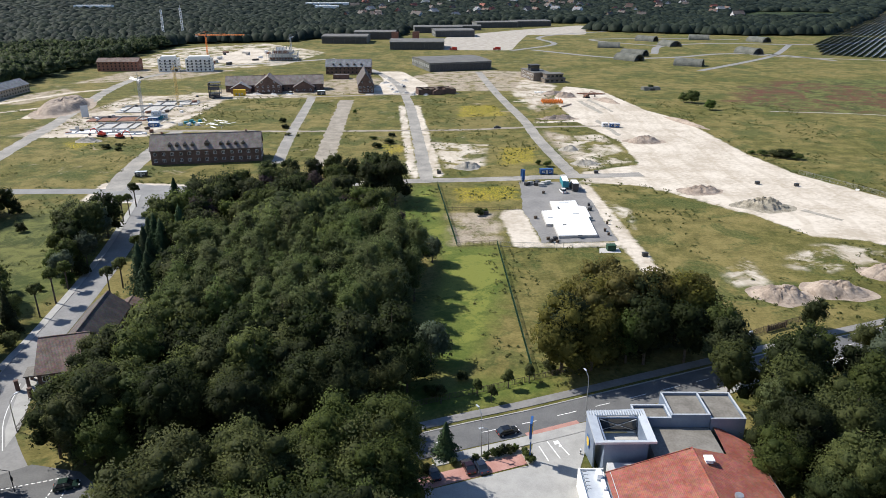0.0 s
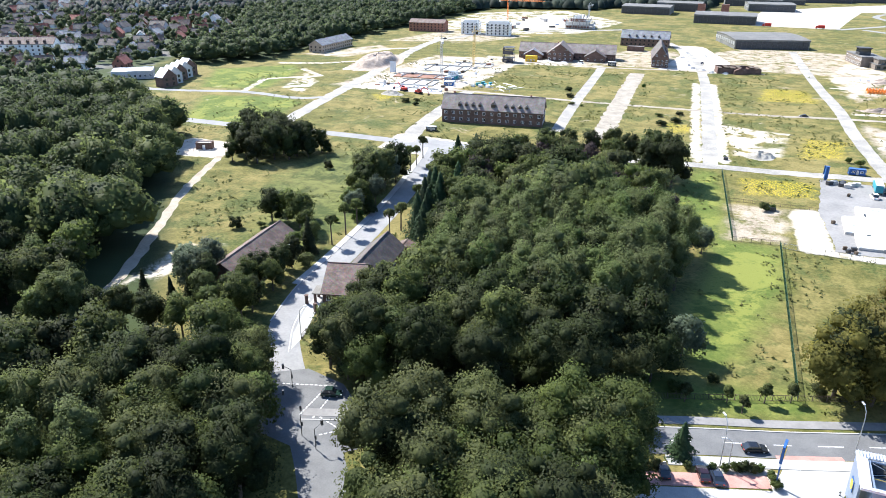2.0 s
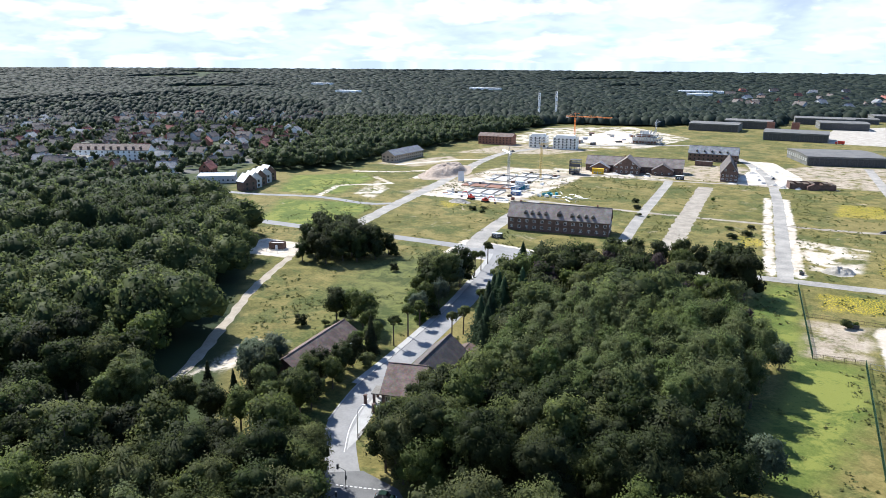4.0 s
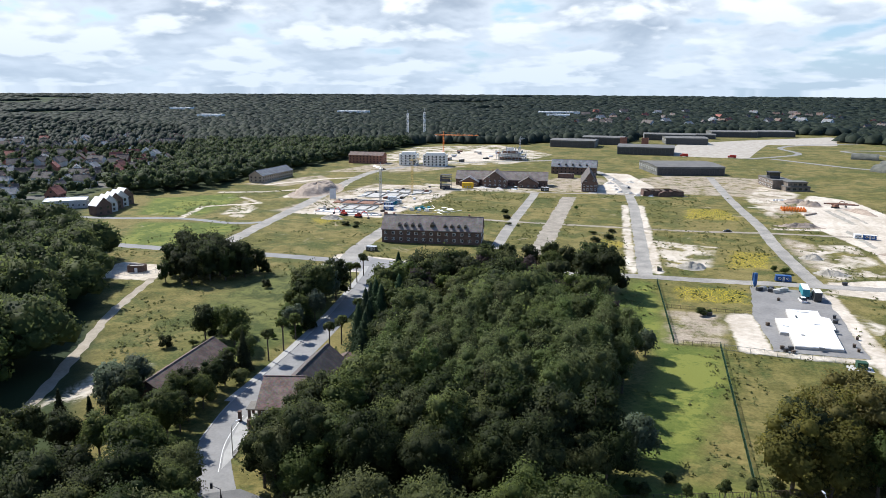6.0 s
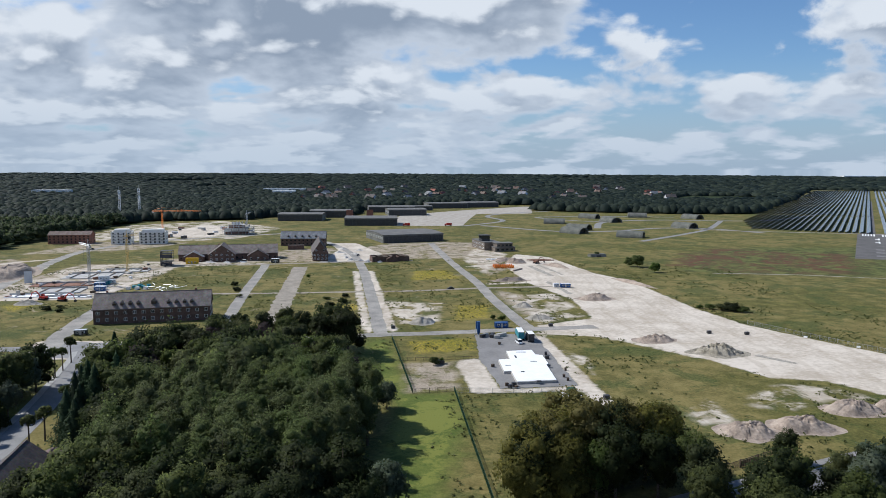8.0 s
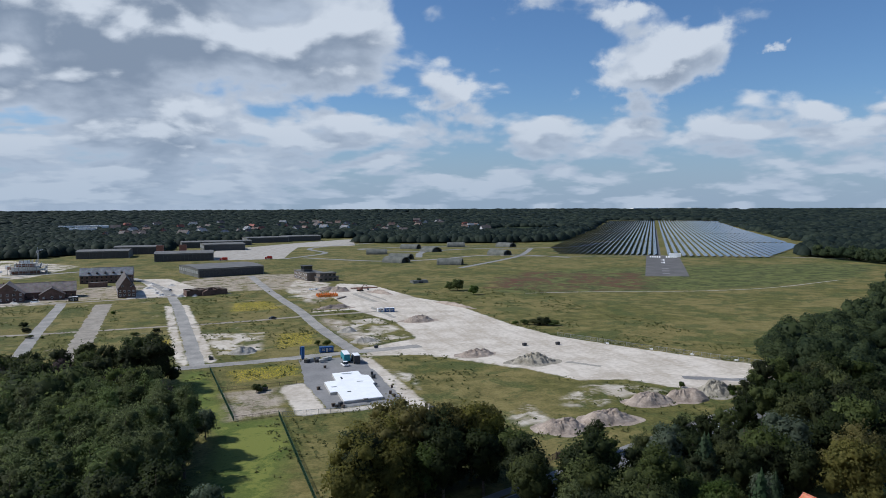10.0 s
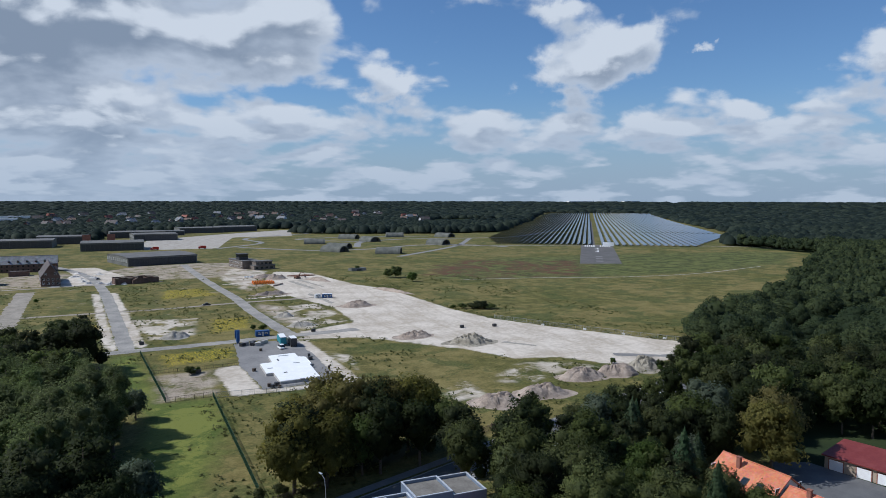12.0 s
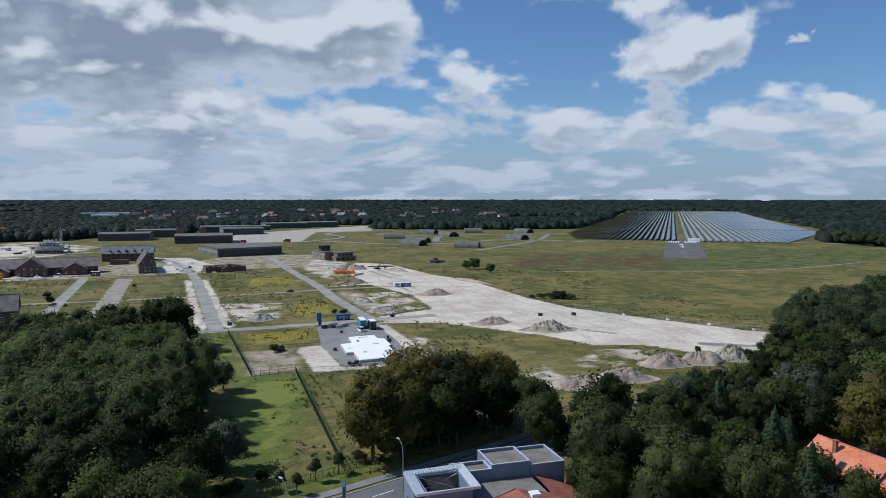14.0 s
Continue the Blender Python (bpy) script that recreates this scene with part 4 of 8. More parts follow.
CLEAR = [[(-99, 100), (-84, 104), (-77, 114), (-72, 122), (-71, 142), (-71, 156), (-74, 178), (-99, 186)], [(-16, 150), (-10, 176), (0, 176), (0, 150)]]
counts = [
    wood([(-72, 150), (-40, 138), (-18, 140), (-10, 160), (-6, 178), (-3, 192), (-10, 208), (-30, 222), (-62, 225), (-78, 200), (-76, 172)], 6.3, {"birch": 8, "oak": 0.8, "fresh": 0.3}, 0.95, 1.2, "middle wood"),
    wood([(-86, 128), (-74, 108), (-60, 104), (-40, 108), (-14, 117), (-8, 127), (-7, 147), (-40, 142), (-70, 152), (-78, 146)], 8.4, {"oak": 6, "dark": 3, "birch": 1}, 0.9, 1.15, "middle wood", 0.5, CLEAR),
    wood([(-78, 200), (-62, 225), (-30, 222), (-12, 215), (-22, 250), (-50, 268), (-80, 268), (-99, 244), (-94, 205)], 8.6, {"oak": 5, "dark": 2, "copper": 0.7, "fir": 0.6}, 0.9, 1.12, "middle wood", 0.5, (), 300),
    wood([(-46, 70), (-48, 86), (-42, 98), (-5, 115), (-6, 94), (-6, 80), (-20, 66), (-48, 60)], 7.2, {"oak": 7, "dark": 1, "fresh": 1}, 1.05, 1.25, "roadside wood", 0.0),
    wood([(-190, 84), (-152, 101), (-128, 102), (-106, 101), (-91, 103), (-84, 96), (-71, 85), (-61, 65), (-78, 42), (-120, 44), (-180, 62)], 8.6, {"oak": 6, "dark": 2, "fresh": 1, "birch": 1}, 0.92, 1.15, "corner wood", 0.0),
    wood([(-470, 300), (-390, 318), (-340, 312), (-292, 286), (-250, 262), (-238, 244), (-200, 190), (-156, 128), (-150, 106), (-190, 86), (-260, 110), (-360, 170), (-480, 230)], 10.8, {"oak": 6, "dark": 3, "birch": 1}, 0.95, 1.25, "western wood", 1.0),
]
# a dark clump by the crossroads and single trees along the avenue
for x, y, s in ((-181, 246, 1.0), (-174, 240, 0.8), (-176, 247, 0.95), (-172, 251, 0.85), (-168, 256, 0.7), (-191, 233, 0.8), (-178, 257, 0.85), (-201, 241, 0.85), (-169, 247, 0.6), (-195, 229, 0.55), (-180, 238, 0.95), (-188, 241, 1.0), (-197, 247, 1.05), (-205, 256, 1.0), (-187, 252, 1.0), (-212, 264, 0.85), (-174, 246, 0.85), (-196, 260, 1.0), (-183, 230, 0.75)):
    plant("dark", x, y, s, "crossroads clump")
for kind, x, y, s in (("willow", -126, 128, 1.25), ("willow", -131, 131, 1.15), ("dark", -122, 127, 0.7), ("willow", -128, 137, 0.9), ("dark", -138, 178, 0.75), ("oak", -134, 181, 0.7), ("willow", -141, 186, 0.8), ("oak", -126.5, 177, 0.85), ("oak", -121, 173, 0.6), ("oak", -130, 185, 0.6),
                      ("column", -111.5, 160, 1.9), ("fresh", -114, 165, 0.6), ("fresh", -116.5, 159, 0.5), ("column", -134, 118, 1.4), ("column", -122.5, 122, 1.5), ("column", -125.5, 118.5, 1.3), ("column", -119.5, 121, 1.2), ("fresh", -117, 121, 0.75), ("fresh", -113, 118, 0.7),
                      ("oak", -107.5, 136, 0.6), ("dark", -109.5, 143, 0.6), ("oak", -111.5, 131, 0.65), ("dark", -111, 150, 0.55), ("fresh", -106.5, 129, 0.5), ("dark", -105, 124, 0.6), ("oak", -110, 124, 0.7), ("oak", -103.5, 118, 0.8), ("dark", -112, 137, 0.6), ("shrub", -108, 153, 1.0),
                      ("willow", -114.5, 193, 0.75), ("oak", -116, 200, 0.7), ("willow", -114, 206, 0.85), ("dark", -119, 209, 0.85), ("oak", -118, 218, 1.1), ("willow", -120, 225, 1.45), ("dark", -118.5, 231, 1.05), ("oak", -125, 219, 0.95), ("dark", -127, 228, 0.85), ("fresh", -121, 199, 0.6), ("oak", -124, 210, 0.7), ("shrub", -112, 190, 1.1), ("shrub", -111.5, 197, 1.0), ("oak", -124, 235, 0.75),
                      ("fir", -87, 192, 1.05), ("fir", -90, 204, 1.0), ("fir", -85, 212, 1.0), ("fir", -93, 218, 0.9), ("fir", -84, 182, 1.0), ("fir", -91, 198, 0.9), ("fir", -86, 199, 1.0), ("fir", -94, 209, 0.85), ("fir", -88, 186, 0.85), ("fir", -98, 264, 1.0), ("fir", -108, 269, 0.8), ("fir", -86, 270, 0.7),
                      ("dark", -74, 286, 0.9), ("dark", -66, 291, 0.85), ("dark", -56, 290, 0.9), ("oak", -48, 294, 0.95), ("dark", -40, 291, 0.9), ("dark", -31, 288, 1.1), ("dark", -24, 280, 1.2), ("dark", -20, 270, 1.1), ("dark", -30, 272, 1.1),
                      ("oak", -44, 276, 0.95), ("copper", -52, 268, 1.0), ("oak", -62, 274, 0.9), ("oak", -84, 280, 0.75), ("willow", -3.5, 146, 1.05), ("willow", -4, 208, 0.9),
                      ("oak", -80.5, 141, 0.62), ("oak", -81, 135, 0.58), ("oak", -80, 149, 0.52), ("oak", -79, 128, 0.55), ("oak", -76, 138, 0.55), ("oak", -76, 131, 0.5), ("willow", -78.5, 124, 0.55), ("oak", -76.5, 116, 0.6), ("dark", -71, 123, 0.75), ("oak", -71.5, 137, 0.65), ("oak", -73.5, 114, 0.9), ("oak", -68, 108, 0.95), ("dark", -66, 114, 1.0), ("oak", -62, 106, 0.9), ("oak", -74.5, 149, 0.48), ("oak", -74.5, 157, 0.48), ("oak", -75, 166, 0.5), ("dark", -76, 174, 0.5), ("oak", -71, 152, 0.6),
                      ("oak", -101, 109, 0.7), ("oak", -94, 104, 0.8), ("oak", -86, 99, 0.9), ("oak", -83, 93, 0.9), ("oak", -112, 107, 0.7), ("dark", -120, 106, 0.65), ("oak", -128, 105, 0.7), ("oak", -136, 103, 0.7), ("oak", -148, 107, 0.8), ("dark", -154, 112, 0.9), ("oak", -141, 98, 0.9), ("oak", -157, 104, 1.05)):
    plant(kind, x, y, s, "trees by the avenue")
for x, y in ((-109.3, 169), (-109.4, 177.5), (-110.7, 187), (-119, 240), (-120, 247), (-121, 255), (-123, 266), (-96, 182), (-95, 188), (-98, 207), (-104, 232)):
    plant("pollard", x, y, float(rng.uniform(1.1, 1.3)), "pollards along the avenue")
for x, y in ((14, 134.5), (7, 131.5), (-1, 128.5), (10, 129), (19, 137)):
    plant("sapling", x, y, float(rng.uniform(0.9, 1.15)), "saplings in the verge")
plant("fir", 0, 111, 0.6, "", 1, 0.9)
# chestnuts and mixed garden trees round the supermarket
for kind, x, y, s in (("lime", 27, 142, 1.1), ("lime", 33, 149, 1.1), ("lime", 42, 154, 1.2), ("lime", 52, 157, 1.25), ("fresh", 44, 163, 1.1), ("lime", 60, 156, 1.15), ("dark", 47, 145, 1.0), ("dark", 57, 146, 0.95), ("oak", 66, 150, 0.9),
                      ("dark", 64, 138, 0.95), ("oak", 60, 127, 0.95), ("oak", 68, 120, 1.05), ("dark", 73, 128, 1.05), ("oak", 80, 134, 0.95), ("oak", 84, 118, 1.05), ("oak", 74, 108, 1.15),
                      ("dark", 65, 106, 1.05), ("oak", 67, 92, 1.1), ("fresh", 92, 110, 0.9), ("fir", 100, 124, 0.95), ("fir", 106, 130, 0.8), ("willow", 98, 134, 1.15), ("fir", 96, 103, 0.95), ("lime", 129, 111, 1.1),
                      ("lime", 134, 115, 1.05), ("oak", 120, 127, 1.05), ("willow", 128, 130, 1.3), 
                      ("fir", 112, 116, 0.7), ("dark", 140, 128, 1.0), ("oak", 152, 132, 1.2), ("oak", 76, 84, 1.1), 
                      ("dark", 96, 163, 0.5), ("willow", 86, 147, 0.6), ("willow", 109, 149, 0.85), ("dark", 168, 187, 0.5), ("oak", 175, 191, 0.6), ("dark", 181, 194, 0.75), ("oak", 190, 197, 0.8), ("dark", 198, 200, 0.8), ("oak", 183, 199, 0.55), ("oak", 101, 148, 0.6), ("oak", 108, 148.5, 0.72), ("dark", 115, 150, 0.66), ("dark", 124, 153, 0.62), ("oak", 134, 157, 0.66), ("dark", 144, 161, 0.7), ("oak", 154, 165, 0.85), ("dark", 163, 168, 0.85), ("oak", 172, 172, 0.9), ("dark", 181, 175, 0.95), ("oak", 190, 178, 0.95), ("dark", 200, 182, 1.0), ("oak", 100, 97, 0.75), ("fir", 96, 94, 0.75), ("oak", 103, 90, 0.65), ("oak", 105, 108.5, 0.5), ("fresh", 92.5, 119, 0.85), ("shrub", 121, 106, 1.0), ("shrub", 106, 113, 1.1), ("shrub", 102, 116, 1.1), ("shrub", 104, 106, 1.0), ("shrub", 98, 112, 1.0)):
    plant(kind, x, y, s, "garden trees")
counts.append(wood([(22, 136), (26, 150), (40, 168), (62, 170), (70, 158), (50, 148)], 7.6, {"lime": 6, "dark": 1, "fresh": 0.6}, 0.95, 1.15, "chestnut group", 0.5))
counts.append(wood([(59, 86), (58, 120), (70, 127), (96, 136), (124, 142), (146, 146), (152, 130), (134, 120), (120, 114), (104, 120), (98, 104), (84, 92), (74, 80)], 8.4, {"oak": 5, "dark": 4, "fir": 1, "willow": 0.6, "birch": 0.6}, 0.64, 0.85, "garden trees", 0.5))
counts.append(wood([(142, 150), (170, 168), (190, 170), (206, 150), (230, 110), (178, 106), (160, 120), (152, 136)], 9.0, {"oak": 5, "dark": 5}, 0.75, 1.0, "eastern wood", 0.5, (), 270))
counts.append(wood([(204, 190), (214, 236), (242, 250), (314, 290), (372, 318), (445, 372), (545, 416), (650, 452), (720, 490), (900, 560), (900, 400), (620, 300), (480, 220), (330, 150), (240, 116), (208, 156)], 10.0, {"oak": 4, "dark": 6}, 0.76, 0.95, "eastern wood", 0.5, ([(262, 209), (300, 220), (350, 238), (350, 246), (300, 230), (262, 222)],), 280))
# shrubs out in the grass
for x, y, s in ((181, 514, 2.6), (176, 518, 2.0), (184, 486, 2.0), (168, 578, 1.2), (164, 354, 1.5), (169, 351, 1.6), (173.5, 348.5, 1.6), (178, 346, 1.4), (160, 357, 1.0), (161, 212, 0.6), (13, 256, 0.8), (16, 258, 0.6), (-3, 320, 0.4), (-60, 470, 0.7), (50, 330, 0.8), (46, 334, 0.7),
                (-90, 400, 0.8), (-96, 420, 0.9), (-102, 440, 0.9), (-84, 398, 0.6), (-30, 380, 1.0), (-36, 370, 1.0), (-40, 390, 0.9), (-30, 398, 0.8), (-180, 366, 0.9), (-176, 372, 0.8), (-172, 362, 0.7), (-212, 268, 0.8), (-165, 256, 0.9),
                (-152, 236, 0.7), (-145, 168, 0.8), (-138, 172, 0.6), (30, 180, 0.5), (-118, 186, 0.5), (24, 142, 0.7), (-3, 131, 0.8), (4, 138, 0.5)):
    plant("shrub", x, y, s, "wild shrubs", stretch=0.55 if 340 < y < 445 and (x > 100 or x < 0) else 1.0)


def weed_tufts(count):
    """Knee-high weeds and grass tufts over the meadows, thick in drifts."""
    rnd = np.random.default_rng(77)
    X, Y = rnd.uniform(-330, 240, count), rnd.uniform(128, 620, count)
    keep = (inside(OPEN_LAND, X, Y) > 2) & (np.hypot(X, Y) < 560)
    for p in SAND + [ROW_PLOT] + [[(31, 300), (62, 306), (62, 224), (22, 222)]]:
        keep &= inside(p, X, Y) < 0.5
    for line, w in ((MAIN, 20), (AVENUE, 16), ([(-330, 280), (-124, 286), (92, 316)], 12), ([(-141, 287), (-158, 411)], 12), ([(-222, 407), (103, 429)], 9), ([(-214, 284), (-256, 500), (-270, 575)], 14), ([(-82, 335), (-102, 540)], 10), ([(-60, 330), (-72, 523)], 14),
                    ([(-8, 307), (-24, 495), (-40, 605)], 14), ([(60, 314), (51, 444), (42, 545)], 11), ([(-136, 92), (-168, 157), (-205, 233)], 6)):
        keep &= near_line(line, w, X, Y) < 0
    drift = np.array([noise.fractal(Vector((x * 0.035, y * 0.035, 1.7)), 0.8, 2.0, 4) for x, y in zip(X, Y)])
    keep &= drift + rnd.uniform(-0.35, 0.35, count) > 0.22
    X, Y = X[keep], Y[keep]
    n, k = len(X), 7
    r = rnd.uniform(0.35, 1.0, n) * rnd.uniform(0.6, 1.4, n)
    off = rnd.normal(size=(n, k, 3)) * [0.55, 0.55, 0.3] * r[:, None, None]
    c = np.stack([X, Y, r * 0.35], -1)[:, None] + off
    c[..., 2] = np.maximum(c[..., 2], 0.08)
    nr = rnd.normal(size=(n * k, 3)) * 0.6 + [0, 0, 0.7]
    nr /= np.linalg.norm(nr, axis=1, keepdims=True)
    v, f = leaf_cards(c.reshape(-1, 3), nr, 0.34, rnd)
    print("tufts", n)
    return tagged(new("weeds", soft_mesh("weeds", WEEDS, [v], [f], [np.repeat(nr, 4, 0)])), "scattered tufts of weeds and long grass", "weeds", kind="stuff")


WEEDS = leafy("weed_leaves", (0.06, 0.076, 0.024), (0.15, 0.152, 0.05), 0.4)
weed_tufts(34000)

# ---- woods to the horizon ----
def canopy(name, spots, crowns, mat, label):
    """Many crowns joined into one mesh. spots: x, y, ground, radius, height."""
    vs, fs, ns, base = [], [], [], 0
    for x, y, z, r, h in spots:
        v, f, nn = crowns[int(rng.integers(len(crowns)))]
        a = rng.uniform(0, 6.283)
        c, s = math.cos(a) * r, math.sin(a) * r
        vs.append(np.stack([v[:, 0] * c - v[:, 1] * s + x, v[:, 0] * s + v[:, 1] * c + y, v[:, 2] * h + z], -1))
        fs.append(f + base)
        ns.append(np.stack([(nn[:, 0] * c - nn[:, 1] * s) / r, (nn[:, 0] * s + nn[:, 1] * c) / r, nn[:, 2]], -1))
        base += len(v)
    return tagged(new(name, soft_mesh(name, mat, vs, fs, ns)), label, "woods", kind="stuff")


def canopy_material(name, a, b, c2):
    m, k = material(name)
    pos = place(k)
    isl = k.node("ShaderNodeNewGeometry").outputs["Random Per Island"]
    f = k.math("ADD", k.math("MULTIPLY", k.noise(pos, 0.09, 5.0, 0.6), 0.75), k.math("MULTIPLY", isl, 0.25))
    c = k.mix(k.ramp(f, 0.32, 0.68), a, b)
    c = k.mix(k.ramp(k.noise(pos, 0.008, 3.0), 0.5, 0.66), c, c2)
    return leaf_shader(m, k, c, 0.5)


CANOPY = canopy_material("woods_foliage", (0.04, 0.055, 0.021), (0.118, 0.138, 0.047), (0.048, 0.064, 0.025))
# bluer greens: distance haze put into the far leaf colour, faintly into the edge
CANOPY_HAZED = canopy_material("hazed_far_foliage", (0.019, 0.03, 0.026), (0.062, 0.08, 0.056), (0.025, 0.039, 0.034))
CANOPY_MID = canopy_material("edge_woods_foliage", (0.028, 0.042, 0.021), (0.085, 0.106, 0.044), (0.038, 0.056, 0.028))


def clumped_crown(seed, lobes=9, cards=36, size=0.078, swell=1.0):
    """A crown of unit radius and height built of leafy clumps that merge over its dome."""
    rnd = np.random.default_rng(seed)
    vs, fs, ns, base = [], [], [], 0
    spots = [(0, 0, 0.5, 0.66)] + [(math.cos(i * 2.4 + seed) * o, math.sin(i * 2.4 + seed) * o, z, r * swell) for i, (o, z, r) in enumerate(
        (rnd.uniform(0.42, 0.66) * (1 - 0.75 * q * q), 0.4 + 0.42 * q, rnd.uniform(0.32, 0.46)) for q in np.linspace(0, 1, lobes - 1))]
    C, R = np.array([p[:3] for p in spots]), np.array([(p[3], p[3], p[3] * 0.52) for p in spots])
    for i in range(len(spots)):
        c, rr = C[i], R[i]
        vs.append(c + ICO0_V * rr * (0.8 + 0.08 * rnd.normal(size=(12, 1))))
        fs.append(ICO0_F + base)
        ns.append(ICO0_V * 0.6 + (c - [0, 0, 0.3]) * 0.8)
        base += 12
        d = rnd.normal(size=(4 * cards, 3))
        d /= np.linalg.norm(d, axis=1, keepdims=True)
        d[:, 2] = np.where(d[:, 2] < -0.2, -d[:, 2], d[:, 2])
        p = c + d * rr * rnd.uniform(0.78, 1.14, (4 * cards, 1))
        deep = np.linalg.norm((p[:, None] - C[None]) / R[None], axis=2)
        deep[:, i] = 9
        free = np.nonzero(deep.min(1) > 0.86)[0][:cards]
        p, d = p[free], d[free]
        nr = d + rnd.normal(size=d.shape) * 0.55
        nr /= np.linalg.norm(nr, axis=1, keepdims=True)
        whole = p - [0, 0, 0.3]
        v, f = leaf_cards(p, nr, size, rnd)
        pp = np.repeat(p, 4, 0)
        vs.append((v - pp) * (1, 1, 0.55) + pp)
        fs.append(f + base)
        ns.append(np.repeat(d * 0.4 + whole * 0.3 + nr * 0.3, 4, 0))
        base += len(v)
    return np.concatenate(vs), np.concatenate(fs), np.concatenate(ns)


def dome(seed, n=5):
    """A light uneven dome of unit radius and height for the farthest crowns."""
    rnd = np.random.default_rng(seed)
    v = [(math.cos(6.283 * (i + o) / n) * r * rnd.uniform(0.8, 1.2), math.sin(6.283 * (i + o) / n) * r * rnd.uniform(0.8, 1.2), z * rnd.uniform(0.8, 1.15)) for r, z, o in ((1.0, 0.15, 0), (0.68, 0.78, 0.5)) for i in range(n)] + [(0, 0, 1.05)]
    f = [t for i in range(n) for t in ((i, (i + 1) % n, n + i), ((i + 1) % n, n + (i + 1) % n, n + i), (n + i, n + (i + 1) % n, 2 * n))]
    v = np.array(v)
    return v, np.array(f), v * (1, 1, 0.8) + (0, 0, 0.1)


MID_CROWNS = [clumped_crown(i, 13, 48, 0.056) for i in range(6)]
LOW_CROWNS = [clumped_crown(20 + i, 5, 15, 0.11, 1.15) for i in range(6)]
FAR_CROWNS = [dome(40 + i) for i in range(10)]
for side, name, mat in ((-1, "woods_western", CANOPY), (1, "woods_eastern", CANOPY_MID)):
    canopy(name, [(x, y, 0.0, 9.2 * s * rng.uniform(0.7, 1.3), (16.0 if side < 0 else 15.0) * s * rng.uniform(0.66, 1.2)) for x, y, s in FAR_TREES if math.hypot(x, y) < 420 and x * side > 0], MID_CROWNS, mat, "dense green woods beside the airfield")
near_far = [(x, y, 0.0, 8.0 * s * rng.uniform(0.8, 1.2), (13.0 if x < 0 else 13.5) * s * rng.uniform(0.8, 1.15)) for x, y, s in FAR_TREES if math.hypot(x, y) >= 420]
ring, r = [], 340.0
while r < 4850:
    step = max(10.0, r * 0.0098)
    n = int(r * 2.36 / step)
    for i in range(n):
        a = -1.13 + 2.4 * (i + rng.uniform(0, 1)) / n
        rr = r + rng.uniform(-0.5, 0.5) * step
        x, y = -math.sin(a) * rr, math.cos(a) * rr
        ring.append((x, y, step))
    r += step * 0.92
RX, RY = np.array([p[0] for p in ring]), np.array([p[1] for p in ring])
free = inside(OPEN_LAND, RX, RY) < -3
WEST = [(-470, 310), (-380, 335), (-330, 335), (-285, 310), (-236, 246), (-150, 106), (-260, 110), (-480, 230)]
EAST = [(150, 176), (203, 207), (314, 290), (445, 372), (650, 452), (720, 490), (900, 560), (900, 400), (480, 220), (230, 100)]
in_town = inside(TOWN, RX, RY) > 0
taken = (inside(ROW_PLOT, RX, RY) > 0) | (inside(WEST, RX, RY) > 0) | (inside(EAST, RX, RY) > 0)
meadow = np.array([noise.noise(Vector((x * 0.0016, y * 0.0016, 3.3))) for x, y in zip(RX, RY)]) > 0.44
low, far = [], []
for i, (x, y, step) in enumerate(ring):
    d = math.hypot(x, y)
    if not free[i] or taken[i] or (in_town[i] and rng.uniform() > 0.4) or (meadow[i] and d > 1300):
        continue
    hh = (9 if in_town[i] else 13) * rng.uniform(0.75, 1.25)
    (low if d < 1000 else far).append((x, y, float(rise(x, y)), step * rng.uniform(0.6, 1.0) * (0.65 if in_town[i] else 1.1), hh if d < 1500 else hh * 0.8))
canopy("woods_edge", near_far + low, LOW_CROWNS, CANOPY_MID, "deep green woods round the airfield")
canopy("woods_far", far, FAR_CROWNS, CANOPY_HAZED, "wooded plain reaching to the horizon")
print("trees", counts, len(FAR_TREES), len(near_far), len(low), len(far))


# ---- buildings ----
def window_mesh(w, h, bars=1):
    s = Shape().box(-w / 2, -0.06, 0, -w / 2 + 0.1, 0.03, h).box(w / 2 - 0.1, -0.06, 0, w / 2, 0.03, h).box(-w / 2 + 0.1, -0.06, 0, w / 2 - 0.1, 0.03, 0.1).box(-w / 2 + 0.1, -0.06, h - 0.1, w / 2 - 0.1, 0.03, h)
    for i in range(bars):
        x = -w / 2 + w * (i + 1) / (bars + 1)
        s.box(x - 0.05, -0.05, 0.1, x + 0.05, 0.02, h - 0.1)
    return s


PANES = {}


def add_window(root, x, y, z, w, h, turn=0.0, mat=None, bars=1, plain=False):
    """A framed window with its pane, facing local -y before the turn."""
    mat = mat or WHITE_PAINT
    key = (w, h, mat.name, bars)
    if key not in PANES:
        PANES[key] = window_mesh(w, h, bars).mesh("window", mat), Shape().box(-w / 2 + 0.08, -0.03, 0.08, w / 2 - 0.08, 0.025, h - 0.08).mesh("pane", GLASS)
    if plain:
        return part("window", PANES[key][1], None, root, at=pose(x, y, z, 0, 0, turn))
    ob = part("window", PANES[key][0], None, root, at=pose(x, y, z, 0, 0, turn))
    part("pane", PANES[key][1], None, ob)
    return ob


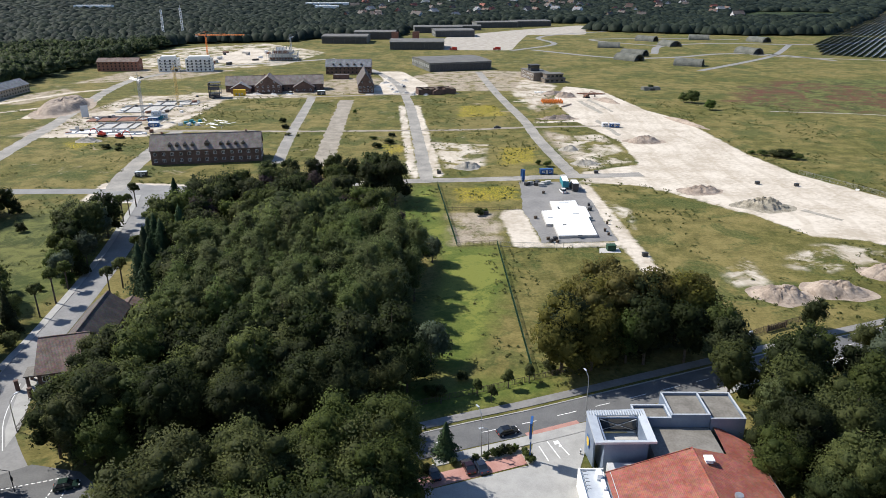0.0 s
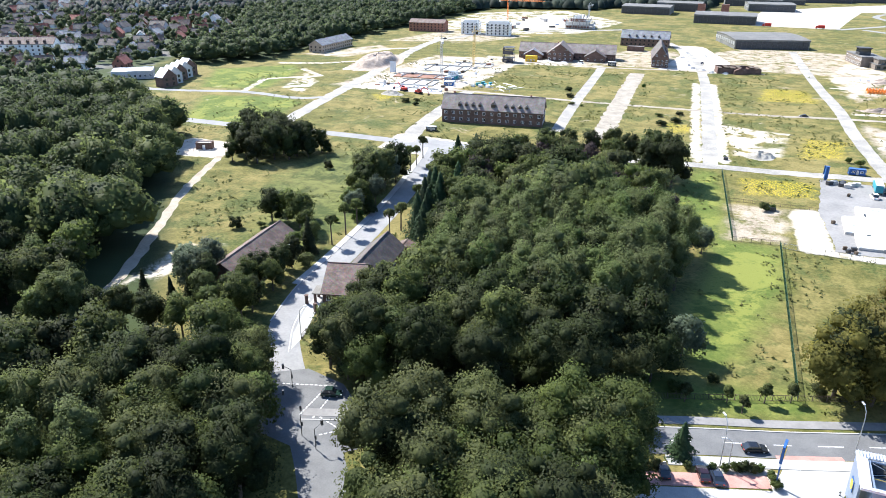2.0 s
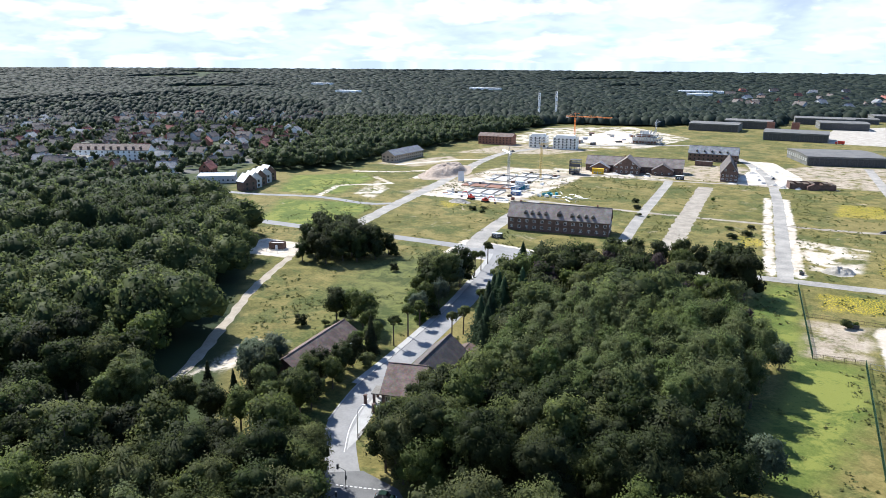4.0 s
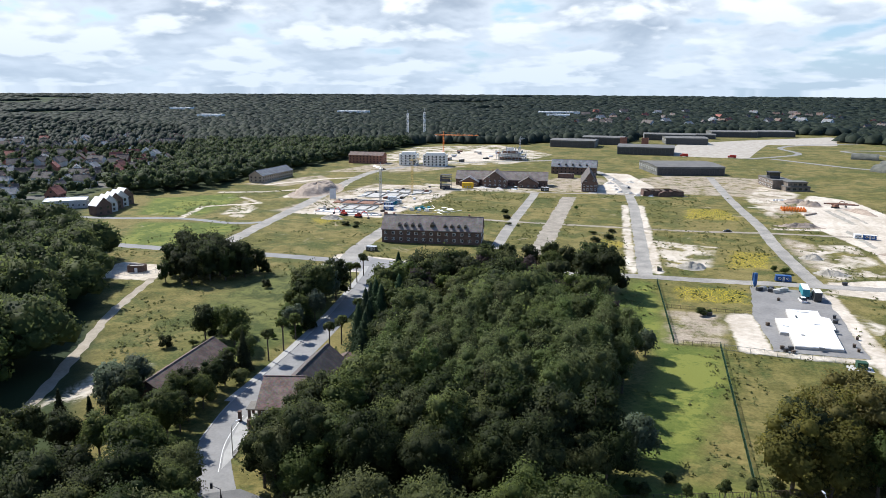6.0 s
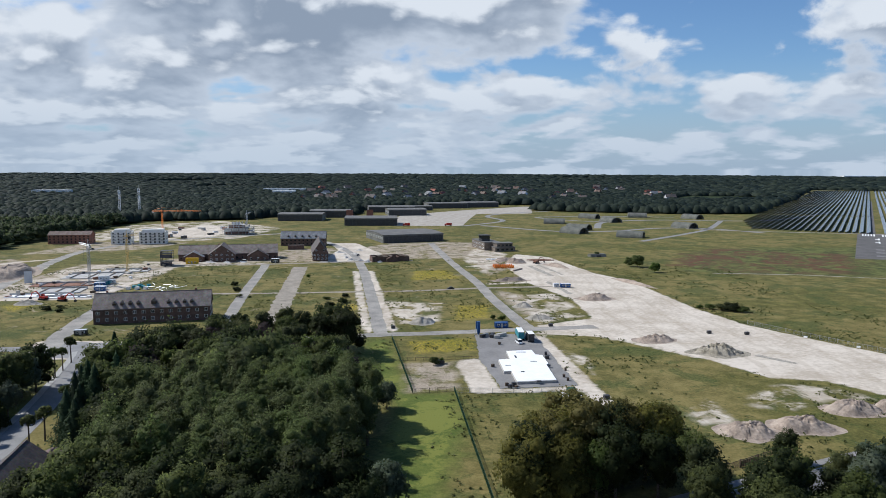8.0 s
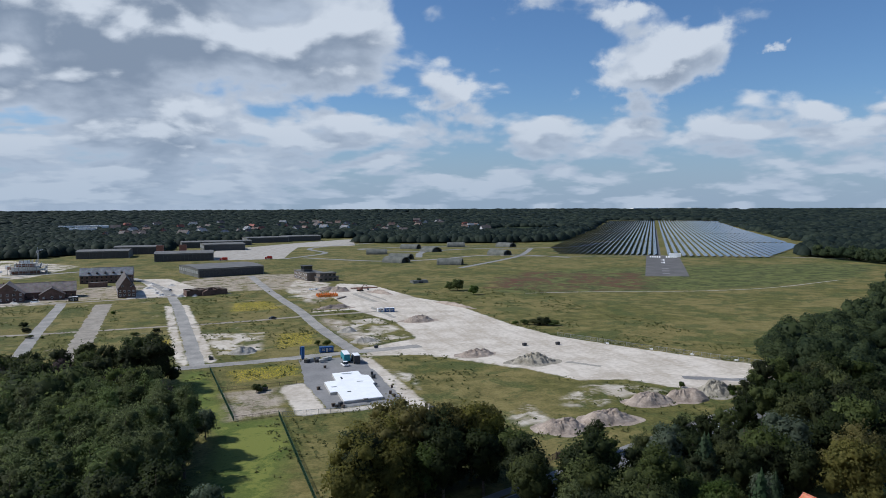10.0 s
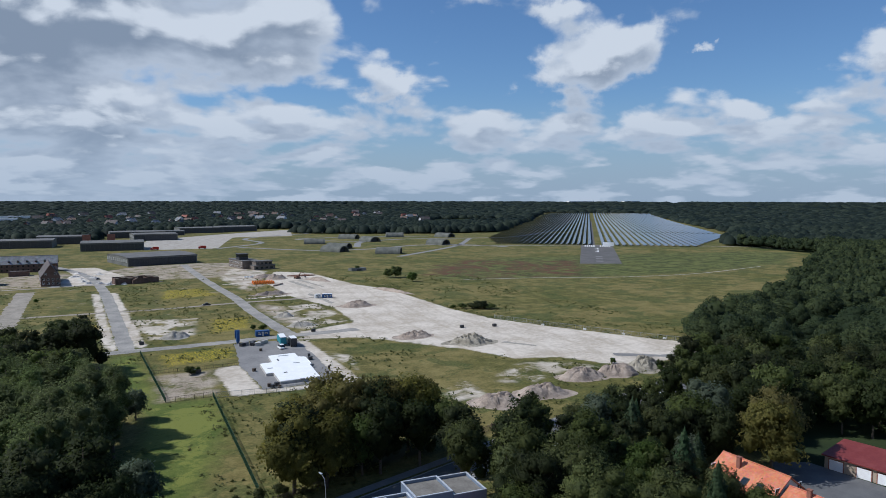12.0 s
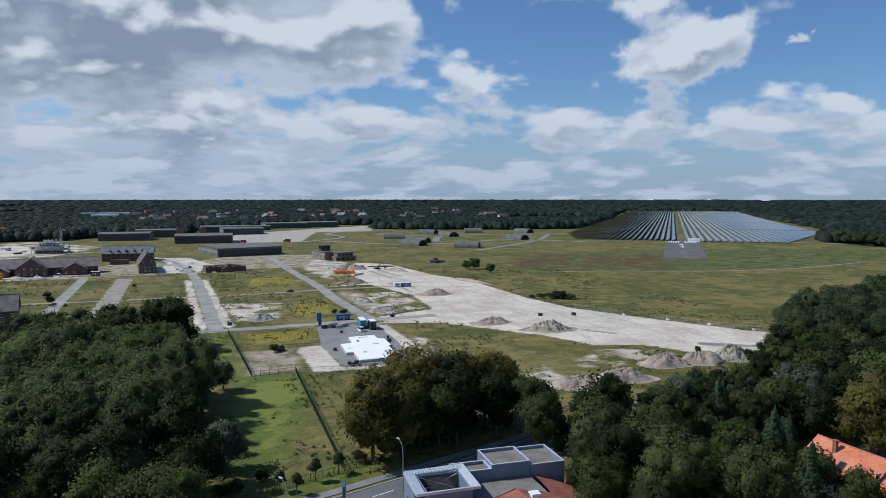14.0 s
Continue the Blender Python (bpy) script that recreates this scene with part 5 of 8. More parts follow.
def gable_roof(L, W, eave, ridge, over=0.5, thick=0.28, hip0=0.0, hip1=0.0):
    """A pitched roof along x, with hipped ends where hip is above 0."""
    x0, x1, y = -L / 2 - over, L / 2 + over, W / 2 + over
    e = eave - over * (ridge - eave) / (W / 2)
    top = [(x0, -y, e), (x1, -y, e), (x1, y, e), (x0, y, e), (x0 + hip0, 0, ridge), (x1 - hip1, 0, ridge)]
    up = [(a, b, c + thick) for a, b, c in top]
    F = [(0, 1, 5, 4), (2, 3, 4, 5), (1, 2, 5), (3, 0, 4)]
    s = Shape().add(up, F if hip0 or hip1 else F[:2]).add(top, [f[::-1] for f in (F if hip0 or hip1 else F[:2])])
    for a, b in ((0, 1), (1, 2), (2, 3), (3, 0)):
        if (a, b) in ((0, 1), (2, 3)) or hip0 or hip1:
            s.add([top[a], top[b], up[b], up[a]], [(0, 1, 2, 3)])
    if not (hip0 or hip1):
        for a, b, c in ((1, 2, 5), (3, 0, 4)):
            s.add([top[a], top[c], up[c], up[a]], [(0, 1, 2, 3)]).add([top[c], top[b], up[b], up[c]], [(0, 1, 2, 3)])
    s.box(x0 + hip0, -0.16, ridge + thick - 0.06, x1 - hip1, 0.16, ridge + thick + 0.1)
    return s


def gable_walls(L, W, eave, ridge, hip0=0.0, hip1=0.0):
    if hip0 and hip1:
        return Shape().box(-L / 2, -W / 2, 0, L / 2, W / 2, eave)
    return Shape().extrude_x([(-W / 2, 0), (W / 2, 0), (W / 2, eave), (0, ridge), (-W / 2, eave)], -L / 2, L / 2) if not (hip0 or hip1) else Shape().box(-L / 2, -W / 2, 0, L / 2, W / 2, eave)


def house(name, label, cat, x, y, turn, L, W, eave, ridge, wall, roof, rows=(), gable_rows=(), hip0=0.0, hip1=0.0, dormers=(), chimneys=(), group="", frame_mat=None, both=True, win=(1.5, 1.5), skylights=(), plain=False):
    """A pitched-roof building. rows: (z, count) of windows on the long sides; dormers: (x, width)."""
    r = thing(name, label, cat, pose(x, y, 0, 0, 0, turn), group)
    part("wall", gable_walls(L, W, eave, ridge, hip0, hip1), wall, r)
    rf = part("roof", gable_roof(L, W, eave, ridge, 0.5, 0.28, hip0, hip1), roof, r)
    for z, n in rows:
        for i in range(n):
            px = -L / 2 + L * (i + 0.5) / n
            add_window(r, px, -W / 2, z, *win, 0, frame_mat, 1, plain)
            if both:
                add_window(r, -px, W / 2, z, *win, 180, frame_mat, 1, plain)
    for z, n in gable_rows:
        for i in range(n):
            py = -W / 2 + W * (i + 0.5) / n
            add_window(r, L / 2, py, z, *win, 90, frame_mat, 1, plain)
            add_window(r, -L / 2, -py, z, *win, 270, frame_mat, 1, plain)
    slope = (ridge - eave) / (W / 2)
    for px, w in dormers:
        z0 = eave + slope * 1.4
        d = part("dormer", Shape().extrude_y([(-w / 2, z0), (w / 2, z0), (w / 2, z0 + w * 0.75), (0, z0 + w * 1.25), (-w / 2, z0 + w * 0.75)], -W / 2 + 1.1, -W / 2 + 1.4 + w * 1.5 / slope), WOOD_DARK, rf, at=pose(px, 0, 0))
        part("dormer_roof", Shape().add([(-w / 2 - 0.25, -W / 2 + 0.8, z0 + w * 0.68), (0, -W / 2 + 0.8, z0 + w * 1.38), (w / 2 + 0.25, -W / 2 + 0.8, z0 + w * 0.68), (-w / 2 - 0.25, -W / 2 + 1.6 + w * 1.6 / slope, z0 + w * 0.68),
             (0, -W / 2 + 1.6 + w * 1.6 / slope, z0 + w * 1.38), (w / 2 + 0.25, -W / 2 + 1.6 + w * 1.6 / slope, z0 + w * 0.68)], [(0, 1, 4, 3), (1, 2, 5, 4), (0, 2, 1)]), roof, rf, at=pose(px, 0, 0))
    for px, py in chimneys:
        h = ridge - slope * abs(py)
        part("chimney", Shape().box(px - 0.4, py - 0.35, h - 0.6, px + 0.4, py + 0.35, ridge + 1.1).box(px - 0.5, py - 0.45, ridge + 1.1, px + 0.5, py + 0.45, ridge + 1.22), BRICK_RED, r)
    for px, py in skylights:
        tilt, lift = math.copysign(slope, -py), ridge - slope * abs(py) + 0.42
        f = lambda dx, dy, up: (px + dx, py + dy, lift + dy * tilt + up)
        ring = Shape()
        for dx0, dx1, dy0, dy1 in ((-0.7, 0.7, -0.9, -0.78), (-0.7, 0.7, 0.78, 0.9), (-0.7, -0.58, -0.78, 0.78), (0.58, 0.7, -0.78, 0.78)):
            c4 = ((dx0, dy0), (dx1, dy0), (dx1, dy1), (dx0, dy1))
            ring.add([f(*q, -0.25) for q in c4] + [f(*q, 0.06) for q in c4], [(3, 2, 1, 0), (4, 5, 6, 7), (0, 1, 5, 4), (1, 2, 6, 5), (2, 3, 7, 6), (3, 0, 4, 7)])
        sk = part("skylight", ring, METAL_DARK, rf)
        part("pane", Shape().add([f(-0.58, -0.78, 0), f(0.58, -0.78, 0), f(0.58, 0.78, 0), f(-0.58, 0.78, 0)], [(0, 1, 2, 3)]), GLASS, sk)
    return r


def flat_block(name, label, cat, x, y, turn, L, W, h, wall, roof, rows=(), group="", parapet=0.5, frame_mat=None, win=(1.4, 1.5), plain=False):
    """A flat-roofed building with a parapet."""
    r = thing(name, label, cat, pose(x, y, 0, 0, 0, turn), group)
    part("wall", Shape().box(-L / 2, -W / 2, 0, L / 2, W / 2, h), wall, r)
    p = Shape()
    for a, b, c, d in ((-L / 2, -W / 2, L / 2, -W / 2 + 0.4), (-L / 2, W / 2 - 0.4, L / 2, W / 2), (-L / 2, -W / 2 + 0.4, -L / 2 + 0.4, W / 2 - 0.4), (L / 2 - 0.4, -W / 2 + 0.4, L / 2, W / 2 - 0.4)):
        p.box(a, b, h, c, d, h + parapet)
    part("parapet", p, wall, r)
    part("roof", Shape().box(-L / 2 + 0.4, -W / 2 + 0.4, h, L / 2 - 0.4, W / 2 - 0.4, h + 0.12), roof, r)
    for z, n in rows:
        for i in range(n):
            px = -L / 2 + L * (i + 0.5) / n
            add_window(r, px, -W / 2, z, *win, 0, frame_mat, 1, plain)
        m = max(2, int(n * W / L))
        for i in range(m):
            py = -W / 2 + W * (i + 0.5) / m
            add_window(r, L / 2, py, z, *win, 90, frame_mat, 1, plain)
            add_window(r, -L / 2, -py, z, *win, 270, frame_mat, 1, plain)
    return r


# old base buildings
house("barracks", "long dark brick barracks with brown tiled roof and dormers", "barracks", -117.7, 342.6, 10, 52, 14, 7.2, 13.4, BRICK, ROOF_TAUPE, ((1.3, 13), (4.5, 13)), ((1.3, 4), (4.5, 4)),
      dormers=[(v, 1.5) for v in (-17, -13.6, -10, -6.4, 7, 10.5, 14.2, 17.6)] + [(0.4, 2.1)], chimneys=((-21, 0.5), (19, 0.5)))
house("barracks", "long pale brick barracks beside the wood", "barracks", -335.5, 538, 90, 50, 13, 6.0, 10.0, BRICK_PALE, ROOF_GREY, ((1.0, 14), (3.6, 14)), ((1.0, 3), (3.6, 3)), plain=True)
house("old_hall", "low dark brick hall with a long tiled roof", "hall", -136, 574, 9, 76, 17, 5.2, 11.2, BRICK, ROOF_TAUPE, ((1.2, 18),), ((1.2, 4),), plain=True, chimneys=((-8, 1),))
house("hall_wing", "gabled brick wing facing the yard", "hall wing", -139, 565, 99, 22, 20, 5.6, 13.0, BRICK, ROOF_TAUPE, (), ((1.2, 5), (4.6, 5), (8.0, 2)))
house("hall_wing", "low wing with a collapsed grey roof", "hall wing", -160, 560, 99, 12, 15, 3.6, 7.6, BRICK, ROOF_GREY, (), ((1.0, 3),))
house("hall_wing", "low wing with a dark porch roof", "hall wing", -112, 568, 99, 14, 16, 3.8, 8.4, BRICK, ROOF_DARK, (), ((1.0, 3),))
house("gabled_house", "tall narrow brick house with a steep dark roof", "house", -64.5, 580, 98, 48, 12, 6.4, 15.2, BRICK, ROOF_DARK, ((1.2, 10), (3.9, 10)), ((1.2, 4), (4.0, 4), (8.0, 2)), dormers=((-8, 2.2), (6, 2.2)))
house("barracks", "distant barracks with grey tiled roof and five dormers", "barracks", -89.5, 676, 2, 42, 14, 7.0, 13.0, BRICK, ROOF_GREY, ((1.2, 11), (4.4, 11)), ((1.2, 3),), plain=True, dormers=[(v, 1.6) for v in (-14, -7.5, -1, 5.5, 12)])
house("brick_building", "three-storey red brick building with a low roof", "building", -314.5, 697, 6, 38, 15, 8.6, 11.6, BRICK_RED, ROOF_BROWN, ((1.2, 10), (3.9, 10), (6.4, 10)), ((1.2, 3), (3.9, 3)), plain=True)
flat_block("shed", "low dark shed beside the ruined house", "shed", -92, 640, 4, 14, 8, 3.5, BRICK, FELT_DARK)
for x, L in ((-265.5, 18), (-236, 24)):
    b = flat_block("apartment_block", "new white apartment block with dark windows", "apartment block", x, 694, 10, L, 15, 11.2, PLASTER_WHITE, FELT, ((0.9, L // 4), (3.7, L // 4), (6.5, L // 4), (9.0, L // 4)), "new apartment blocks", 0.7, METAL_DARK, (1.7, 1.9), True)
    part("penthouse", Shape().box(-L / 2 + 2.5, -4.5, 11.3, L / 2 - 2.5, 4.5, 14.0), PLASTER_WHITE, b)
    for i in range(3):
        for z in (3.5, 6.3, 9.0):
            px = -L / 2 + L * (i + 0.5) / 3
            part("balcony", Shape().box(px - 1.6, -8.9, z, px + 1.6, -7.5, z + 0.18).box(px - 1.6, -8.9, z + 0.18, px + 1.6, -8.82, z + 1.1), STEEL, b)


def shell_building(x, y, turn):
    """A half-built block: slabs on columns, some walls, scaffolding."""
    r = thing("half_built_block", "half-built concrete block with scaffolding and open floors", "building", pose(x, y, 0, 0, 0, turn))
    for f, (w, d) in enumerate(((32, 22), (32, 22), (24, 20), (16, 16))):
        part("floor_slab", Shape().box(-w / 2, -d / 2, f * 3.4 + 0.1, w / 2, d / 2, f * 3.4 + 0.4), CONCRETE, r)
        for i in range(5):
            for j in range(3):
                px, py = -w / 2 + 1 + (w - 2) * i / 4, -d / 2 + 1 + (d - 2) * j / 2
                part("column", Shape().box(px - 0.3, py - 0.3, f * 3.4 + 0.4, px + 0.3, py + 0.3, f * 3.4 + 3.5), CONCRETE, r)
        part("wall_panel", Shape().box(-w / 2 + 2, -d / 2 + 3, f * 3.4 + 0.4, w / 2 - 6, -d / 2 + 3.3, f * 3.4 + 3.4), PLASTER_WHITE if f % 2 else RUST, r)
    s = Shape()
    for i in range(12):
        s.tube((-17 + i * 3.1, -12, 0), (-17 + i * 3.1, -12, 11), 0.12, n=4).tube((-17 + i * 3.1, -13.2, 0), (-17 + i * 3.1, -13.2, 11), 0.12, n=4)
    for k in range(5):
        s.box(-17, -13.2, 2 * k + 1.2, 17.2, -12, 2 * k + 1.32)
    part("scaffold", s, STEEL, r)


shell_building(-176, 792, 8)


def ruin(x, y, turn):
    r = thing("ruined_shed", "burnt dark ruined shed with an open roof", "ruin", pose(x, y, 0, 0, 0, turn))
    for box in ((-15, -5, 0, 15, -4.6, 3.6), (-15, -4.6, 0, -14.6, 4.6, 4.4), (14.6, -4.6, 0, 15, 5, 2.6), (-15, 4.6, 0, 12, 5, 4.6)):
        part("wall", Shape().box(*box), BRICK, r)
    for i in range(6):
        part("cross_wall", Shape().box(-12 + i * 4.6, -4.6, 0, -11.7 + i * 4.6, 4.6, 3.2 + (i % 3) * 0.6), BRICK, r)
    for i in range(7):
        if i != 4:
            part("roof_beam", Shape().box(-14.5 + i * 4.4, -5.2, 3.7 + (i % 2) * 0.5, -11.8 + i * 4.4, 5.2, 4.0 + (i % 2) * 0.5), WOOD_DARK, r)
    part("porch", Shape().extrude_y([(-4, 0), (4, 0), (4, 2.6), (0, 4.4), (-4, 2.6)], -8, -5), BRICK, r)


ruin(-6.5, 556, 15)


TOWER_BRICK = surface("sooty_brick", (0.12, 0.1, 0.085), (0.22, 0.185, 0.155), 0.4, 0.9, fine=4.0)


def control_tower():
    r = thing("control_tower", "derelict grey control tower building with broken windows", "control tower", pose(83, 640, 0, 0, 0, 13))
    part("wall", Shape().box(-8, -14, 0, 7, 20, 7).box(-2, -26, 0, 17, -14, 3.6).box(0, -24.5, 3.6, 15, -14, 7), TOWER_BRICK, r)
    part("roof", Shape().box(-8.3, -14.3, 7, 7.3, 20.3, 7.5).box(-0.6, -25.1, 7, 15.6, -14.3, 7.5).box(-2.3, -26.3, 3.6, 17.3, -14, 3.9), FELT_DARK, r)
    cab = part("tower_cab", Shape().box(-7, -4, 7.5, 1, 4, 9.6).box(-7.6, -4.6, 12.2, 1.6, 4.6, 12.8), METAL_DARK, r)
    part("cab_glass", Shape().box(-6.9, -3.9, 9.6, 0.9, 3.9, 12.2), GLASS, cab)
    for i in range(9):
        add_window(r, -8, -12 + i * 3.6, 4.4, 1.7, 1.5, 270)
        add_window(r, -8, -12 + i * 3.6, 1.0, 1.7, 1.5, 270)
    for i in range(4):
        add_window(r, 2 + i * 3.7, -24.5, 4.5, 2.4, 1.7, 0, METAL_DARK)
        add_window(r, 0.5 + i * 4.4, -26, 0.9, 2.4, 1.7, 0, METAL_DARK)
        add_window(r, 15, -16 - i * 2.2, 4.5, 1.7, 1.7, 90, METAL_DARK)


control_tower()


def hangar(x, y, turn, L, W, h, rise, group="hangars", panels=14):
    r = thing("hangar", "long low dark hangar with weathered sheet walls", "hangar", pose(x, y, 0, 0, 0, turn), group)
    part("wall", Shape().extrude_x([(-W / 2, 0), (W / 2, 0), (W / 2, h), (0, h + rise), (-W / 2, h)], -L / 2, L / 2), HANGAR_WALL, r)
    part("roof", Shape().extrude_x([(-W / 2 - 0.4, h), (-W / 2 - 0.4, h + 0.5), (-W / 4, h + rise * 0.75 + 0.5), (0, h + rise + 0.5), (W / 4, h + rise * 0.75 + 0.5), (W / 2 + 0.4, h + 0.5), (W / 2 + 0.4, h), (0, h + rise)], -L / 2 - 0.4, L / 2 + 0.4), FELT_DARK, r)
    for i in range(panels):
        x0 = -L / 2 + 1 + (L - 2) * i / panels
        part("door_panel", Shape().box(x0 + 0.1, -W / 2 - 0.25 - 0.15 * (i % 2), 0, x0 + (L - 2) / panels - 0.05, -W / 2 - 0.05, h - 1.0), METAL_DARK, r)
    for i in range(int(W / 6)):
        y0 = -W / 2 + 2 + i * 6
        part("side_window", Shape().box(-L / 2 - 0.12, y0, h * 0.45, -L / 2 + 0.02, y0 + 4.2, h * 0.8), STEEL, r)
    return r


hangar(7, 727, 18.4, 64, 60, 7.6, 1.2)
hangar(-34, 930, 1, 68, 50, 9, 1.5)
for x, y, t, L, W, h in ((-135, 1010, 0, 62, 46, 9), (-100, 1075, 0, 60, 40, 10), (14, 1125, 8, 60, 46, 9), (-10, 1205, 5, 78, 44, 9), (92, 1325, 12, 76, 40, 9), (160, 1360, 12, 66, 44, 9), (40, 1250, 10, 44, 24, 7)):
    hangar(x, y, t, L, W, h, 1.0, "far hangars", 8)
for x, y, h in ((-66, 985, 15), (-38, 990, 15)):
    flat_block("brick_tower", "square dark brick tower between the hangars", "tower", x, y, 0, 9, 9, h, BRICK_RED, FELT_DARK)


def shelter(x, y, turn, L=28):
    """A hardened aircraft shelter: a thick concrete vault with a recessed dark door."""
    r = thing("aircraft_shelter", "rounded grey concrete aircraft shelter with dark door", "aircraft shelter", pose(x, y, 0, 0, 0, turn), "aircraft shelters")
    arc = [(9.4 * math.cos(math.pi * i / 14), 7.0 * math.sin(math.pi * i / 14)) for i in range(15)]
    inner = [(8.0 * math.cos(math.pi * i / 14), 6.0 * math.sin(math.pi * i / 14)) for i in range(15)]
    n, s = 15, Shape()
    s.add([(a, -L / 2, b) for a, b in arc] + [(a, L / 2, b) for a, b in arc] + [(a, -L / 2, b) for a, b in inner] + [(a, -L / 2 + 4, b) for a, b in inner],
          [(i, i + 1, n + i + 1, n + i) for i in range(n - 1)] + [(i, 2 * n + i, 2 * n + i + 1, i + 1) for i in range(n - 1)] + [(2 * n + i, 3 * n + i, 3 * n + i + 1, 2 * n + i + 1) for i in range(n - 1)] + [tuple(range(n, 2 * n))])
    v = part("vault", s, SHELTER, r)
    for k in range(4):
        y0 = -L / 2 + 2 + k * (L - 4) / 3
        part("rib", Shape().add([(a * 1.02, y0, b * 1.03) for a, b in arc] + [(a * 1.02, y0 + 0.9, b * 1.03) for a, b in arc], [(i, i + 1, n + i + 1, n + i) for i in range(n - 1)]), SHELTER, v)
    d = Shape().add([(a, -L / 2 + 4, b) for a, b in inner], [tuple(range(n))])
    part("door", d, METAL_DARK, r)


for x, y, t in ((204, 795, 40), (254, 745, 62), (290, 1040, 50), (372, 1062, 75), (445, 1028, 30), (366, 868, 30), (214, 940, 75), (300, 965, 20), (222, 842, 50)):
    shelter(x, y, t)


def arc_shelter_extra():
    shelter(720, 560, -60, 26)


arc_shelter_extra()


# supermarket with its roofs
def supermarket():
    r = thing("supermarket", "supermarket with red tiled roof, flat roofs and blue-grey entrance", "supermarket", pose(0, 0, 0))
    part("wall", Shape().box(29, 72, 0, 56, 103.5, 4.3).box(38, 103.5, 0, 50.5, 112.4, 5.2), PLASTER_GREY, r)
    # main red roof: ridge runs away from the road
    rx, rz, le, re, ez = 44.0, 7.5, 28.2, 57.0, 4.1
    tilt = (rz - ez) / (rx - le)
    main = Shape().add([(le, 70, ez), (rx, 70, rz), (rx, 103.6, rz), (le, 101.0, ez), (le, 70, ez - 0.3), (le, 101, ez - 0.3)], [(0, 1, 2, 3), (4, 0, 3, 5)])
    main.add([(rx, 70, rz), (re, 70, ez), (re, 109.4, ez), (51.2, 113.2, 5.7), (50.5, 103.9, 5.88), (rx, 103.6, rz), (re, 70, ez - 0.3), (re, 109.4, ez - 0.3)], [(0, 1, 2, 3, 4, 5), (1, 6, 7, 2)])
    main.add([(le, 101.0, ez), (rx, 103.6, rz), (rx, 103.6, ez - 0.3), (le, 101, ez - 0.3)], [(0, 3, 2, 1)])
    main.tube((rx, 70, rz + 0.02), (rx, 103.7, rz + 0.02), 0.17, n=6).tube((le, 101.0, ez + 0.03), (rx, 103.6, rz + 0.03), 0.12, n=6)
    roof = part("roof", main, ROOF_RED, r)
    part("gutter", Shape().box(le - 0.2, 70, ez - 0.35, le, 101, ez - 0.1).box(re, 70, ez - 0.35, re + 0.2, 109.4, ez - 0.1), STEEL, roof)
    part("flat_roof", Shape().box(37.6, 103.8, 5.25, 50.4, 112.4, 5.5), FELT, r, "grey felt roof")
    part("roof_vent", Shape().box(45.2, 99.6, 7.2, 46.4, 100.8, 7.7).box(45.0, 99.4, 7.7, 46.6, 101, 8.0), WHITE_PAINT, roof)
    part("extractor", Shape().tube((47.5, 91, 6.4), (47.5, 91, 7.5), 0.55, n=12).tube((47.5, 91, 7.5), (47.5, 91, 7.9), 0.75, 0.7, n=12), STEEL, roof)
    # stepped flat-roofed boxes with pale copings
    for x0, y0, x1, y1, h in ((36.3, 112.6, 43.0, 117.0, 7.6), (43.05, 112.6, 50.45, 120.4, 8.3), (50.5, 112.2, 57.2, 121.2, 7.7)):
        b = part("roof_box", Shape().box(x0, y0, 0, x1, y1, h - 0.75), METAL_BLUE, r, "blue-grey clad box with a flat roof")
        part("felt", Shape().box(x0 + 0.3, y0 + 0.3, h - 0.75, x1 - 0.3, y1 - 0.3, h - 0.6), FELT, b)
        for a, c, d, e in ((x0, y0, x1, y0 + 0.25), (x0, y1 - 0.25, x1, y1), (x0, y0 + 0.25, x0 + 0.25, y1 - 0.25), (x1 - 0.25, y0 + 0.25, x1, y1 - 0.25)):
            part("parapet", Shape().box(a, c, h - 0.75, d, e, h - 0.1), METAL_BLUE, b)
            part("coping", Shape().box(a - 0.04, c - 0.04, h - 0.1, d + 0.04, e + 0.04, h), METAL_PALE, b)
    # open-topped entrance tower with a broad sloping rim
    T_ = 8.7
    out, inn = ((26.6, 103.4), (37.7, 103.6), (37.9, 113.9), (26.8, 113.2)), ((28.3, 104.4), (36.2, 104.5), (36.4, 112.3), (28.5, 112.0))
    rim = Shape()
    for i in range(4):
        j = (i + 1) % 4
        (ax, ay), (bx, by), (cx, cy), (dx, dy) = out[i], out[j], inn[j], inn[i]
        rim.add([(ax, ay, T_), (bx, by, T_), (cx, cy, T_ - 0.25), (dx, dy, T_ - 0.25), (ax, ay, T_ - 0.45), (bx, by, T_ - 0.45), (cx, cy, T_ - 0.45), (dx, dy, T_ - 0.45)], [(0, 1, 2, 3), (4, 5, 1, 0), (3, 2, 6, 7), (7, 6, 5, 4)])
    t = part("entrance_tower", rim, METAL_PALE, r, "open-topped tower with a pale metal rim")
    seam = Shape()
    for i in range(22):
        x = 27.2 + i * 0.48
        seam.box(x, 111.9, T_ - 0.2, x + 0.07, 113.6, T_ + 0.03)
    part("standing_seam", seam, STEEL, t)
    part("wall", Shape().box(28.6, 104.6, 0, 36.6, 104.9, T_ - 0.5).box(36.3, 104.9, 0, 36.6, 112.0, T_ - 0.5).box(28.6, 111.7, 5.0, 36.3, 112.0, T_ - 0.5).box(28.6, 104.9, 0, 28.9, 111.7, T_ - 0.5), METAL_BLUE, t)
